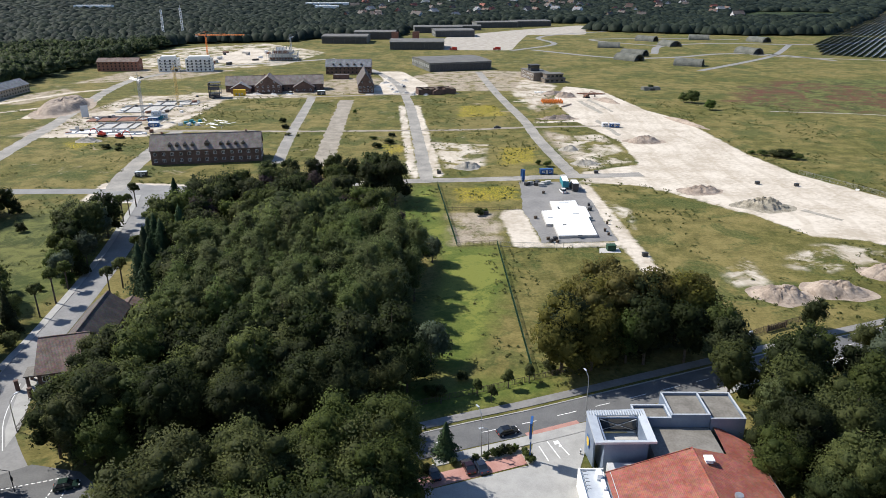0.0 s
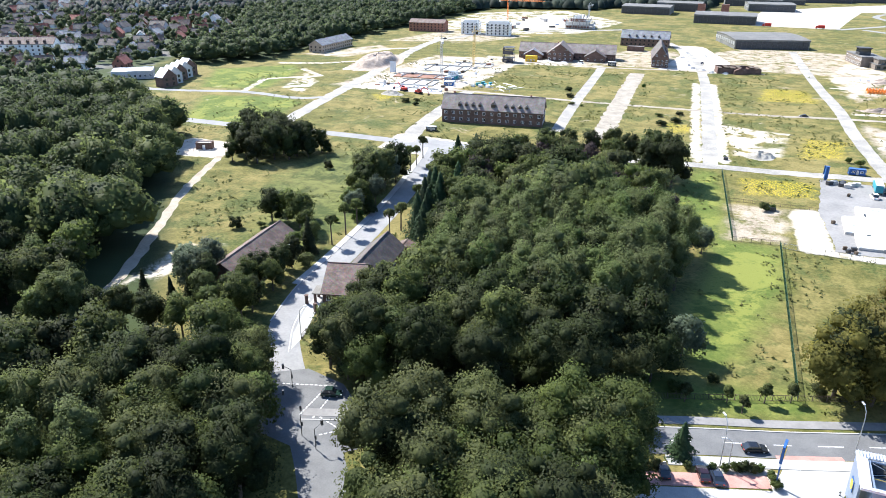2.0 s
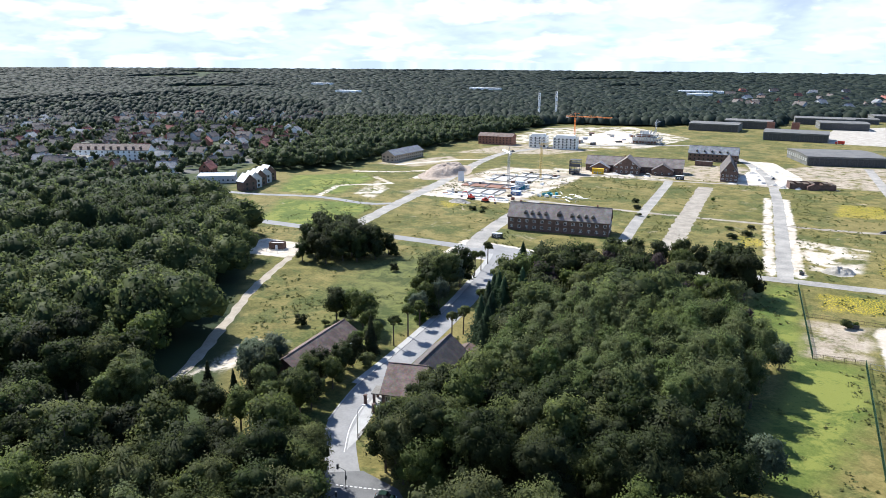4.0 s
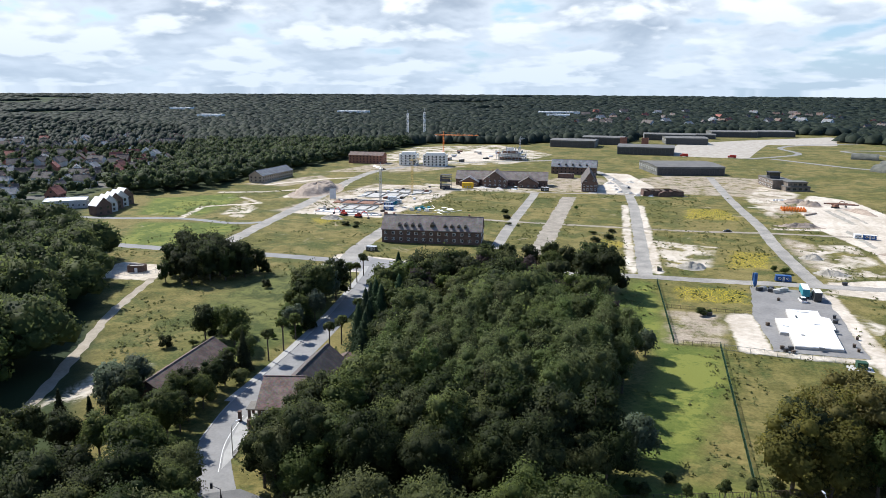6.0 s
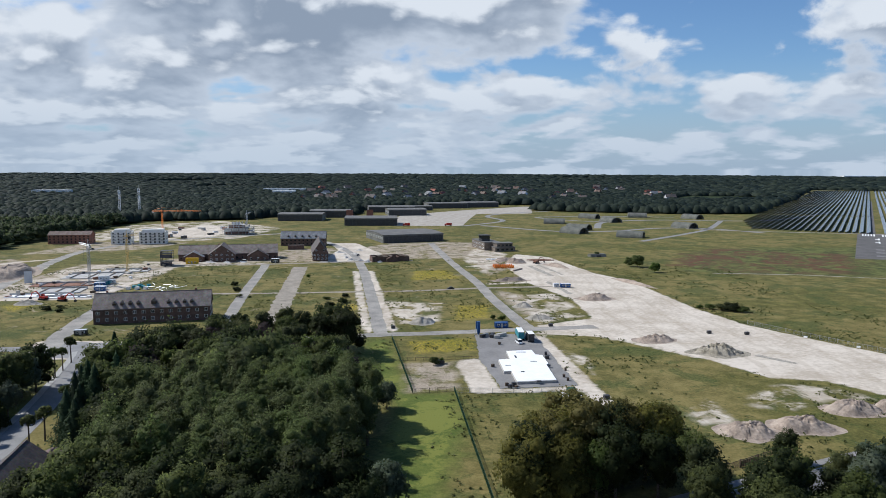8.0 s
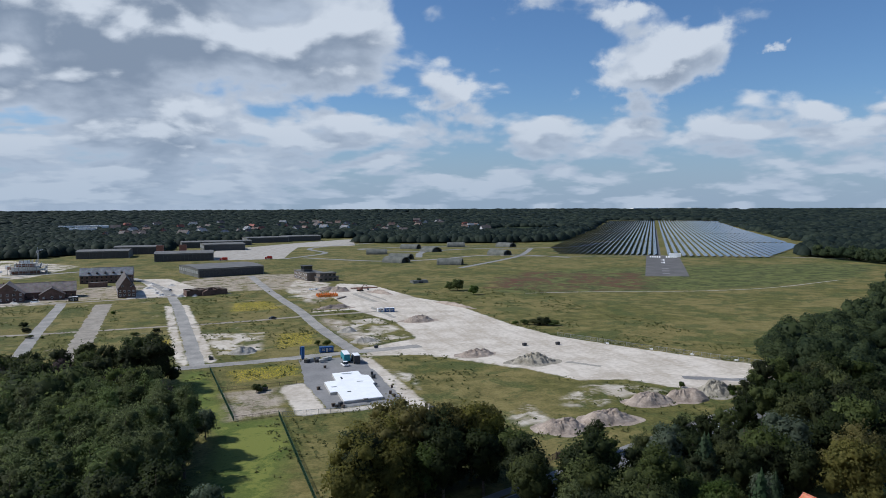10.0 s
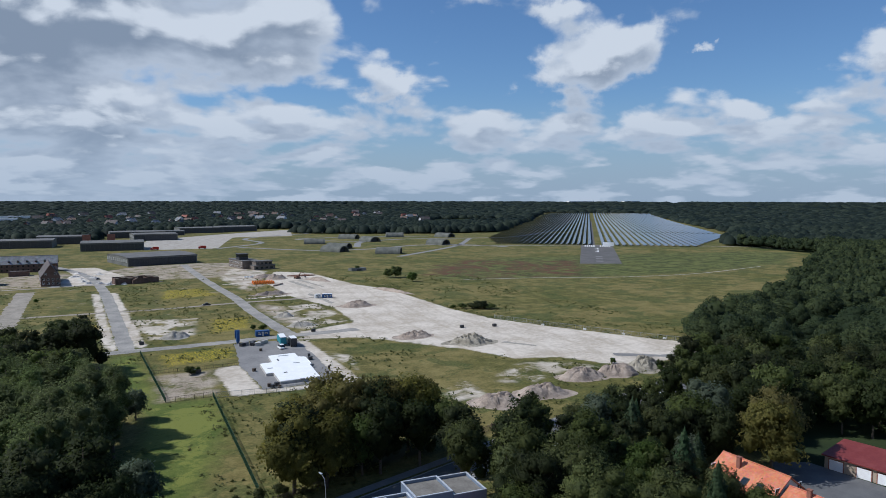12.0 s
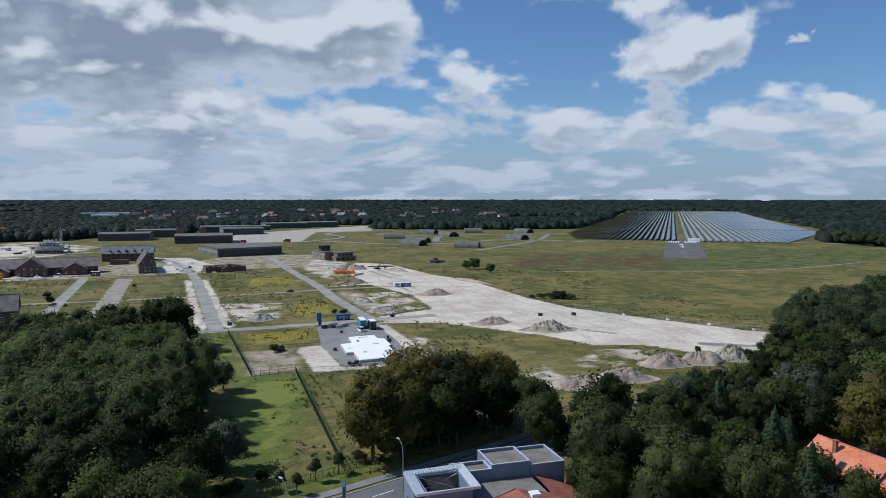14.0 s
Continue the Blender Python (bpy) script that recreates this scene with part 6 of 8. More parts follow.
    part("side_fin", Shape().add([(26.9, 112.4, 0), (26.9, 112.9, T_ - 0.5), (26.9, 106, T_ - 0.5), (27.5, 107.5, 0), (27.2, 112.4, 0), (27.2, 112.9, T_ - 0.5), (27.2, 106, T_ - 0.5), (27.8, 107.5, 0)], [(0, 1, 2, 3), (7, 6, 5, 4), (0, 3, 7, 4), (1, 5, 6, 2), (3, 2, 6, 7), (0, 4, 5, 1)]), METAL_BLUE, t)
    part("glazing", Shape().box(29.1, 111.5, 5.4, 36.1, 111.65, T_ - 0.7), GLASS, t)
    part("cross_brace", Shape().tube((29.2, 111.4, 5.5), (36, 111.4, 8.0), 0.08, n=5).tube((29.2, 111.4, 8.0), (36, 111.4, 5.5), 0.08, n=5), STEEL, t)
    part("inner_floor", Shape().box(29, 105, 4.6, 36.2, 111.6, 4.9), CONCRETE, t)
    part("sign_plate", Shape().box(26.78, 108.6, 3.4, 26.88, 110.6, 5.4), BLUE_PAINT, t)
    part("sign_disc", Shape().tube((26.77, 109.6, 4.4), (26.72, 109.6, 4.4), 0.85, n=18), YELLOW_PAINT, t)
    # low white annex with pipes and coolers on top
    a = part("annex", Shape().box(23.6, 76, 0, 28.1, 102.2, 3.7), PLASTER_WHITE, r, "white flat-roofed annex with cooling units")
    part("annex_roof", Shape().box(23.9, 76.3, 3.7, 27.8, 101.9, 3.8), METAL_PALE, a)
    for x0, y0, x1, y1 in ((23.6, 76, 23.85, 102.2), (23.85, 101.95, 28.1, 102.2)):
        part("annex_rim", Shape().box(x0, y0, 3.7, x1, y1, 4.15), PLASTER_WHITE, a)
    part("cooler", Shape().box(26.4, 99.2, 3.85, 27.3, 100.8, 5.1), WHITE_PAINT, a)
    part("duct", Shape().box(27.0, 90, 3.85, 27.6, 99, 4.4).box(26.8, 92, 4.4, 27.3, 93, 4.7).box(26.8, 96, 4.4, 27.3, 97, 4.7), WHITE_PAINT, a)
    rail = Shape()
    for i in range(6):
        rail.box(24.2, 101 - i * 0.9, 4.3, 24.9, 101.06 - i * 0.9, 4.36).box(24.2, 101 - i * 0.9, 3.8, 24.26, 101.06 - i * 0.9, 4.3)
    part("railing", rail, METAL_DARK, a)


supermarket()

# guardhouses at the gate
g = house("guardhouse", "brick gatehouse with a broad brown tiled roof", "guardhouse", -89.0, 144.7, 17, 10, 17, 3.0, 7.6, BRICK, ROOF_BROWN, ((0.9, 3),), ((0.9, 3),))
part("porch_pillar", Shape().box(-7.4, -8.4, 0, -6.8, -7.8, 2.7), BRICK, g)
part("porch_pillar", Shape().box(-7.4, -5.2, 0, -6.8, -4.6, 2.7), BRICK, g)
part("porch_roof", Shape().box(-7.7, -8.8, 2.7, -4.9, -4.2, 2.95), FELT, g)
part("gate_pillar", Shape().box(-9.4, -9.6, 0, -8.7, -8.9, 2.5).box(-9.5, -9.7, 2.5, -8.6, -8.8, 2.65), BRICK, g)
house("guardhouse", "long brick guard building with a dark steep roof", "guardhouse", -88.7, 158, 97, 23, 10, 3.2, 7.3, BRICK, ROOF_DARK, ((1.0, 7),), ((1.0, 2),))
house("guardhouse_shed", "low brick shed behind the guardhouse", "shed", -86, 172.5, 97, 4, 5, 2.4, 3.4, BRICK, ROOF_BROWN)
house("long_hall", "long low brick hall with a red-brown tiled roof", "hall", -123.2, 148.7, 96.5, 32, 12.5, 2.9, 6.8, BRICK, ROOF_BROWN, ((1.0, 9),), ((1.0, 3),))
h = flat_block("transformer_hut", "small flat-roofed brick hut on a sandy pad", "hut", -219, 240, 25, 7, 4, 2.6, BRICK, CONCRETE)
part("door", Shape().box(-0.6, -2.08, 0, 0.6, -2.0, 2.1), WHITE_PAINT, h)

# orange-roofed house and garages in the gardens
house("dwelling_house", "house with a bright orange tiled roof and skylights", "house", 112.6, 100.6, 95, 15, 13, 3.4, 8.0, PLASTER_WHITE, ROOF_ORANGE, ((1.0, 4),), ((1.0, 3), (5.0, 2)), chimneys=((2.5, 1.8),), skylights=((-4, 4.2), (-0.6, 4.2)))
house("dwelling_house", "lower house wing with orange tiles", "house", 113.5, 85, 97, 14, 10, 3.2, 6.6, PLASTER_WHITE, ROOF_ORANGE, ((1.0, 4),), chimneys=((3, 0.6),), skylights=((2.5, 3.0),))
house("dwelling_house", "house with dull red tiles among trees", "house", 188, 118, 30, 14, 9, 4, 8, BRICK_RED, ROOF_RED, ((1.0, 4),), ((1.0, 2),))
gar = thing("garage", "buff brick garage row with white doors and maroon roof", "garage", pose(149.5, 100.5, 0, 0, 0, 103))
part("wall", Shape().box(-9, -5, 0, 9, 5, 3.2), BRICK_PALE, gar)
part("roof", Shape().add([(-9.5, -5.5, 4.6), (9.5, -5.5, 4.6), (9.5, 5.6, 3.3), (-9.5, 5.6, 3.3), (-9.5, -5.5, 4.3), (9.5, -5.5, 4.3), (9.5, 5.6, 3.0), (-9.5, 5.6, 3.0)], [(0, 1, 2, 3), (7, 6, 5, 4), (0, 4, 5, 1), (1, 5, 6, 2), (2, 6, 7, 3), (3, 7, 4, 0)]), ROOF_MAROON, gar)
for px in (6.4, 0.5, -3.8):
    dr = part("garage_door", Shape().box(px - 1.5, 5.0, 0.05, px + 1.5, 5.1, 2.4), WHITE_PAINT, gar)
    part("door_frame", Shape().box(px - 1.7, 5.0, 0, px - 1.5, 5.14, 2.6).box(px + 1.5, 5.0, 0, px + 1.7, 5.14, 2.6).box(px - 1.5, 5.0, 2.42, px + 1.5, 5.14, 2.6), BRICK_RED, gar)
lay("garage_court", flat([(121, 84), (146, 88), (142, 112), (134, 116), (126, 104)], 0.06), ASPHALT, "grey garage court in front of the doors", "yard")

# new row houses with white roofs at the wood's edge
for i in range(5):
    x, y = -341 - i * 4.2, 347 + i * 9.5
    rh = thing("row_house", "new dark brick row house with a white sheeted roof", "row house", pose(x, y, 0, 0, 0, 78), "white-roofed row houses")
    part("wall", Shape().extrude_y([(-5.2, 0), (5.2, 0), (5.2, 6.5), (0, 11.2), (-5.2, 6.5)], -4, 4), PLASTER_GREY if i % 2 else BRICK, rh)
    part("roof", Shape().add([(-5.6, -4.3, 6.3), (0, -4.3, 11.4), (0, 4.3, 11.4), (-5.6, 4.3, 6.3)], [(0, 1, 2, 3)]).add([(-5.6, -4.3, 6.1), (0, -4.3, 11.2), (0, 4.3, 11.2), (-5.6, 4.3, 6.1)], [(3, 2, 1, 0)]).add([(0, -4.3, 11.4), (5.6, -4.3, 6.3), (5.6, 4.3, 6.3), (0, 4.3, 11.4)], [(0, 1, 2, 3)]), WHITE_SLAB, rh)
    for px in (-2.5, 2.5):
        for z in (0.8, 3.8):
            add_window(rh, px, -4, z, 1.6, 1.8, 0, METAL_DARK)
            add_window(rh, 5.2, px * 0.8, z, 1.6, 1.8, 90, METAL_DARK)


# the small town beyond the western wood
def town_house(kind, near=True):
    wall, roof, L, W, e, rg = ((PLASTER_WHITE, ROOF_BROWN, 12, 9, 4, 8.6), (BRICK_RED, ROOF_RED, 13, 9, 3.6, 8.4), (PLASTER_WHITE, ROOF_GREY, 14, 10, 5.6, 9.6), (BRICK_RED, ROOF_BROWN, 12, 9, 3.4, 8.2), (PLASTER_GREY, ROOF_DARK, 16, 10, 5.6, 10), (BRICK_PALE, ROOF_DARK, 12, 9, 3.4, 8.0))[kind]
    rows, ends = (((1.0, 3),), ((1.0, 2), (4.6, 1))) if near else ((), ())
    words = ("white house with a brown tiled roof", "red brick house with red tiles", "white house with a grey roof", "brick house with a brown roof", "grey house with a dark roof", "buff brick house with a dark roof")[kind]
    return house("town_house", words, "house", 0, 0, 0, L, W, e, rg, wall, roof, rows, ends, chimneys=((2.5, 0.6),), group="town houses", both=False, plain=True)


town_spots = []
FIRST = {}
spots = [(gx + rng.normal() * 4, gy + rng.normal() * 4) for gx in range(-1500, -400, 24) for gy in range(340, 1300, 26)]
for x, y in sorted(spots, key=lambda q: math.hypot(*q)):
    d = math.hypot(x, y)
    if inside(TOWN, np.array([x]), np.array([y]))[0] > 6 and rng.uniform() < (0.75 if d < 900 else 0.5) and len(town_spots) < 225 and math.hypot(x + 545, y - 398) > 42 and math.hypot(x + 384, y - 362) > 26 and inside(ROW_PLOT, np.array([x]), np.array([y]))[0] < 0:
        town_spots.append((x, y))
        kind, turn = int(rng.integers(6)), float(rng.choice([20, 110, 35, 125]) + rng.normal() * 4)
        near = d < 600
        if (kind, near) not in FIRST:
            FIRST[kind, near] = town_house(kind, near)
            FIRST[kind, near].matrix_basis = pose(x, y, 0, 0, 0, turn)
        else:
            copy_thing(FIRST[kind, near], pose(x, y, 0, 0, 0, turn))
# a far village beyond the airfield
for i in range(70):
    x, y = float(rng.uniform(-250, 750)), float(rng.uniform(1500, 2400))
    if inside(OPEN_LAND, np.array([x]), np.array([y]))[0] < -20:
        copy_thing(FIRST[int(rng.integers(6)), False], pose(x, y, float(rise(x, y)) + 3.0, 0, 0, float(rng.uniform(0, 180))) @ Matrix.Scale(1.5, 4))
house("long_white_house", "long white three-storey house with a dark brown roof", "apartment house", -545, 398, 28, 66, 14, 9.5, 14, PLASTER_WHITE, ROOF_BROWN, ((1, 14), (4, 14), (7, 14)), ((1, 3),), dormers=[(-26 + i * 6.5, 1.6) for i in range(9)], plain=True)
flat_block("market_hall", "low flat-roofed hall with a pale roof", "hall", -384, 362, 40, 26, 18, 5, PLASTER_GREY, WHITE_SLAB, ((1.5, 8),))
flat_block("market_hall", "low flat-roofed hall with a grey roof", "hall", -560, 360, 30, 50, 18, 6, PLASTER_GREY, FELT, ((1.5, 8),))
for x, y, L in ((-330, 2100, 120), (-300, 1900, 60), (2600, 3800, 200), (3000, 3800, 140), (-900, 1900, 90), (-1100, 1500, 60), (-1500, 1900, 70)):
    fh = flat_block("factory_hall", "long white factory hall far among the woods", "factory", x, y, 5, L, 30, 14, PLASTER_WHITE, WHITE_SLAB)
    fh.location.z = float(rise(x, y))


# ---- fences ----
def fence(label, pts, height, mat, gap=3.0, rods=0.22, thick=0.02, group=""):
    """Posts and a panel of upright rods between two rails, bay by bay."""
    r = thing("fence", label, "fence", pose(0, 0, 0), group)
    post = Shape().box(-0.06, -0.06, -0.2, 0.06, 0.06, height + 0.1).mesh("post", mat)
    bays = {}
    for (x0, y0), (x1, y1) in zip(pts, pts[1:]):
        d = math.hypot(x1 - x0, y1 - y0)
        n = max(1, round(d / gap))
        a = math.degrees(math.atan2(y1 - y0, x1 - x0))
        key = round(d / n, 2)
        if key not in bays:
            s = Shape().box(0.06, -0.03, 0.1, d / n - 0.06, 0.03, 0.16).box(0.06, -0.03, height - 0.08, d / n - 0.06, 0.03, height)
            for i in range(1, int(d / n / rods)):
                s.box(i * rods - thick, -thick, 0.16, i * rods + thick, thick, height - 0.08)
            bays[key] = s.mesh("panel", mat)
        for i in range(n):
            m = pose(x0 + (x1 - x0) * i / n, y0 + (y1 - y0) * i / n, 0, 0, 0, a)
            part("post", post, None, r, at=m)
            tagged(part("panel", bays[key], None, r, at=m), kind="stuff")
    return r


fence("dark green mesh fence across the meadow", [(-3, 297), (4.2, 222.5)], 1.8, GREEN_PAINT, 2.6, 0.16, 0.02)
fence("low wire fence along the meadow", [(4.2, 222.5), (18, 224.3)], 1.6, WOOD_DARK, 3.0, 0.5, 0.012)
fence("dark green mesh fence down to the road", [(18, 224.3), (19.2, 180), (20.3, 138)], 1.8, GREEN_PAINT, 2.6, 0.16, 0.02)
fence("galvanised site fence round the slab", [(19, 222.4), (34, 221.4), (53, 222.4)], 1.8, STEEL, 3.4, 0.3, 0.02)
fence("thin wooden fence between meadow plots", [(0, 262), (31, 263)], 1.2, WOOD_DARK, 3.0, 0.6, 0.02)
fence("dark mesh fence behind the verge", [(-24, 120.5), (-7, 127.2), (6, 132.2), (20.3, 138), (34, 143.5)], 1.4, WOOD_DARK, 2.8, 0.3, 0.02)
fence("wire fence along the haul road", [(166, 318), (186, 280), (215, 233), (236, 204)], 1.8, STEEL, 4.0, 0.5, 0.02)
fence("dark hedge fence beside the eastern road", [(74, 156.5), (80, 160), (92, 166), (104, 171)], 1.6, WOOD_DARK, 2.8, 0.25, 0.03)
fence("wooden rail by the guardhouse", [(-86.5, 118), (-88, 128)], 1.3, WOOD_DARK, 2.5, 0.4, 0.03)
fence("white site fence round the hut", [(-226, 233), (-213, 233), (-208, 246)], 1.6, STEEL, 3.0, 0.4, 0.02)


# ---- heaps ----
def heap(x, y, rx, ry, h, mat, label, turn=0.0, flat_top=0.0, rough=0.22, seed=0):
    """Several loads tipped side by side, with slumped, gullied sides and a loose foot."""
    rnd = random.Random(seed * 13 + 5)
    tips = [(rnd.uniform(-0.42, 0.42), rnd.uniform(-0.35, 0.35), rnd.uniform(0.45, 0.62), rnd.uniform(0.7, 1.0)) for _ in range(4)] + [(0, 0, 0.75, 0.85)]
    n, m = 54, 16
    vs, fs = [], []
    for j in range(m + 1):
        for i in range(n):
            q, a = 0.02 + 0.98 * j / m, 6.28319 * i / n
            w = 1 + 0.22 * noise.noise(Vector((math.cos(a) * 1.6 + seed, math.sin(a) * 1.6, 0.3)))
            u, v = math.cos(a) * q * w, math.sin(a) * q * w
            z = 0.0
            for tx, ty, tr, th in tips:
                d = max(0.0, math.hypot(u - tx, v - ty) / tr - flat_top) / (1 - flat_top)
                z = max(z, th * (0.5 + 0.5 * math.cos(math.pi * min(d, 1.0))) ** 0.62)
            px, py = u * rx, v * ry
            gully = 0.09 * noise.noise(Vector((math.cos(a) * 5 + seed, math.sin(a) * 5, q * 0.7)))
            z = 0.86 * h * (z * (1 + gully) + 0.1 * (1 - q)) + (1 - q) * h * rough * noise.fractal(Vector((px * 0.5 + seed * 7, py * 0.5, 0.4)), 0.8, 2.1, 5) + 0.22 * (1 - q * q) * noise.noise(Vector((px * 1.7, py * 1.7, seed)))
            vs.append((px, py, max(z, 0.02) if j < m else -0.15))
    fs.append(tuple(range(n)))
    for j in range(m):
        fs += [(j * n + i, (j + 1) * n + i, (j + 1) * n + (i + 1) % n, j * n + (i + 1) % n) for i in range(n)]
    ob = new("mound", Shape().add(vs, fs).mesh("mound", mat))
    ob.matrix_basis = pose(x, y, 0, 0, 0, turn)
    return tagged(ob, label, "heap", "spoil heaps")


for i, (x, y, rx, ry, h, t) in enumerate(((97, 183, 10.5, 7, 3.6, -15), (115.5, 186.5, 11, 7.5, 3.9, -10), (139, 199, 12, 7, 4.1, 0), (152, 199, 9, 7, 4.0, 0))):
    heap(x, y, rx, ry, h, HEAP_SAND, "tipped heap of pinkish sand beside the haul road", t, 0, 0.25, i + 1)
heap(167, 202, 11, 8, 4.2, HEAP_ROCK, "grey-brown earth heap with weeds", 20, 0, 0.35, 9)
for x, y in ((172, 199), (176, 200), (170, 196)):
    plant("shrub", x, y, 0.6, "wild shrubs")
heap(128, 268, 13, 8.5, 3.7, HEAP_ROCK, "rough heap of stony rubble on the sand", -12, 0.1, 0.6, 11)
heap(110, 289, 11, 7, 2.8, HEAP_SAND, "low white sand heap beside the site road", 0, 0, 0.4, 12)
heap(112, 386, 12, 9, 3.2, HEAP_SAND, "pale heap with a flattened top", 0, 0.2, 0.35, 13)
heap(93, 541, 9, 8, 4.2, HEAP_SAND, "pointed pinkish sand heap near the tower", 0, 0, 0.2, 14)
heap(86, 556, 12, 7, 2.6, HEAP_SAND, "spread sand heap near the tower", 30, 0, 0.3, 15)
heap(74, 452, 15, 4.5, 2.8, HEAP_SAND, "long row of tipped sand", 2, 0, 0.5, 16)
heap(11, 328, 7, 6, 2.8, HEAP_GREY, "small grey rubble heap on bare ground", 0, 0, 0.4, 17)
heap(70, 336, 8, 5, 2.2, HEAP_GREY, "low dark spoil heap by the junction", 0, 0, 0.4, 18)
heap(66, 366, 6, 5, 2.4, HEAP_GREY, "low brown spoil heap in weeds", 0, 0, 0.4, 19)
heap(-265, 490, 20, 44, 6.5, HEAP_SAND, "broad flat-topped sand embankment", 12, 0.5, 0.12, 20)
heap(-198, 384, 8, 5, 2.4, HEAP_GREY, "grey rubble heap beside the foundations", 0, 0, 0.4, 21)
heap(120, 520, 16, 5, 2.4, HEAP_SAND, "long sandy bank along the haul road", -65, 0.2, 0.3, 22)
heap(152, 440, 22, 4, 1.8, HEAP_SAND, "low sandy bank along the grass edge", -70, 0.2, 0.3, 23)
for i, (x, y, s) in enumerate(((-30, 556, 5), (-22, 560, 6), (-38, 562, 5), (-44, 590, 6), (-36, 600, 5), (-50, 612, 6), (-42, 575, 4), (-120, 552, 5), (-132, 548, 4), (-145, 550, 5), (-24, 548, 4), (-14, 549, 4), (-50, 640, 6), (-34, 625, 5))):
    heap(x, y, s, s * 0.6, 1.3, RUBBLE, "pile of white demolition rubble", i * 40.0, 0, 0.9, 30 + i)


# ---- the new slab and its yard ----
slab = thing("floor_slab", "bright white insulated floor slab of a new house", "floor slab", pose(0, 0, 0))
SLAB = [(40, 230.4), (54, 231.6), (54.6, 251), (55.6, 252), (55.8, 264), (53.2, 265.5), (53.2, 272.4), (42.6, 271), (42.2, 259.4), (37.6, 258.6), (37.4, 243), (40, 243.2)]
part("footing", Shape().prism(SLAB, 0.0, 0.9), CONCRETE, slab)
part("membrane", Shape().prism([(47 + (x - 47) * 0.985, 251 + (y - 251) * 0.985) for x, y in SLAB], 0.9, 1.05), WHITE_SLAB, slab)
for x, y, w, d in ((47.6, 230.6, 1.6, 1.2), (44, 242, 1.2, 0.8), (50.5, 255, 2.4, 0.5), (44.8, 262, 0.6, 3.0), (48, 268.5, 4, 0.6), (40, 250, 2, 0.6), (55.2, 250, 1.4, 1.4)):
    part("pipe_trench", Shape().box(x - w / 2, y - d / 2, 1.05, x + w / 2, y + d / 2, 1.18), METAL_DARK if w < 1.7 else STEEL, slab)


def crate(name, label, cat, x, y, w, d, h, mat, turn=0.0, group="", z=0.0):
    r = thing(name, label, cat, pose(x, y, z, 0, 0, turn), group)
    part("body", Shape().box(-w / 2, -d / 2, 0.08, w / 2, d / 2, h), mat, r)
    part("base", Shape().box(-w / 2 + 0.1, -d / 2 + 0.1, 0, w / 2 - 0.1, d / 2 - 0.1, 0.08), METAL_DARK, r)
    part("lid", Shape().box(-w / 2 - 0.05, -d / 2 - 0.05, h, w / 2 + 0.05, d / 2 + 0.05, h + 0.12), mat, r)
    return r


def container(label, x, y, turn, mat, L=6.06, h=2.6, roof=None, z=0.0, windows=2):
    """A site cabin: corrugated box with corner posts, door and windows."""
    r = thing("site_cabin", label, "site cabin", pose(x, y, z, 0, 0, turn), "site cabins")
    wave = [(-L / 2 + 0.12 + 0.25 * i + e, 1.1 + 0.06 * (i % 2)) for i in range(int((L - 0.24) / 0.25)) for e in (0.0, 0.25)]
    part("body", Shape().prism([(a, -b) for a, b in wave] + wave[::-1], 0.15, h - 0.12), mat, r)
    part("roof", Shape().box(-L / 2, -1.22, h - 0.12, L / 2, 1.22, h), roof or mat, r)
    for sx in (-1, 1):
        for sy in (-1, 1):
            part("corner_post", Shape().box(sx * L / 2 - 0.08, sy * 1.14 - 0.08, 0, sx * L / 2 + 0.08, sy * 1.14 + 0.08, h - 0.12), mat, r)
    for i in range(windows):
        add_window(r, -L / 4 + i * L / 2, -1.18, 1.0, 1.1, 0.9)
    part("door", Shape().box(-0.45, -1.2, 0.15, 0.45, -1.14, 2.15), STEEL, r)
    return r


container("blue site cabin at the road junction", 47.5, 316.5, 3, BLUE_PAINT)
container("blue site cabin out on the sand", 104, 425, -3, BLUE_PAINT, 6.06, 2.6, WHITE_PAINT)
container("white trailer cabin beside the blue cabin", 98.5, 427, 5, WHITE_PAINT, 3.5, 2.4)
for x, y, m, z in ((-184, 448, TEAL_PAINT, 0), (-184, 445, TEAL_PAINT, 0), (-183.5, 440, BLUE_PAINT, 0), (-178, 428, WHITE_PAINT, 0), (-177, 424, BLUE_PAINT, 0), (-182, 452, METAL_PALE, 0), (-184, 448, METAL_PALE, 2.7)):
    container("site cabin beside the foundations", x, y, 8, m, 6.06, 2.6, METAL_PALE, z)
container("yellow site container before the hall", -157, 543, 5, YELLOW_PAINT, 9, 4.6)
container("small grey cabin beside the barracks road", -139, 311, 10, METAL_DARK, 5, 2.4, METAL_PALE)
container("dark cabin on the dusty lane", -95, 548, 5, METAL_DARK, 6, 3.2, WHITE_PAINT)
crate("green_cabinet", "dark green electricity cabinet on a concrete pad", "cabinet", 56, 219.5, 2.8, 2.2, 1.9, GREEN_PAINT, 4)
lay("cabinet_pad", flat([(51.5, 216.5), (59, 217), (59, 221.6), (52.5, 221)], 0.06), CONCRETE, "pale concrete pad under the cabinet", "paving")
for x, y, s in ((37, 226.8, 1), (38.6, 228.4, 1.2), (36.2, 229, 0.9), (39, 226.2, 0.8), (58, 238, 0.9), (58.4, 234, 0.8), (34.6, 252, 0.9), (42, 285, 0.9), (57.2, 262, 1.1), (58, 268, 1.0), (60.5, 246, 0.8)):
    crate("pallet_stack", "dark stack of building material on a pallet", "pallet", x, y, 1.2 * s, 0.9 * s, 1.1 * s, WOOD_DARK if s < 1 else METAL_DARK, x * 40 % 90, "pallets in the yard")
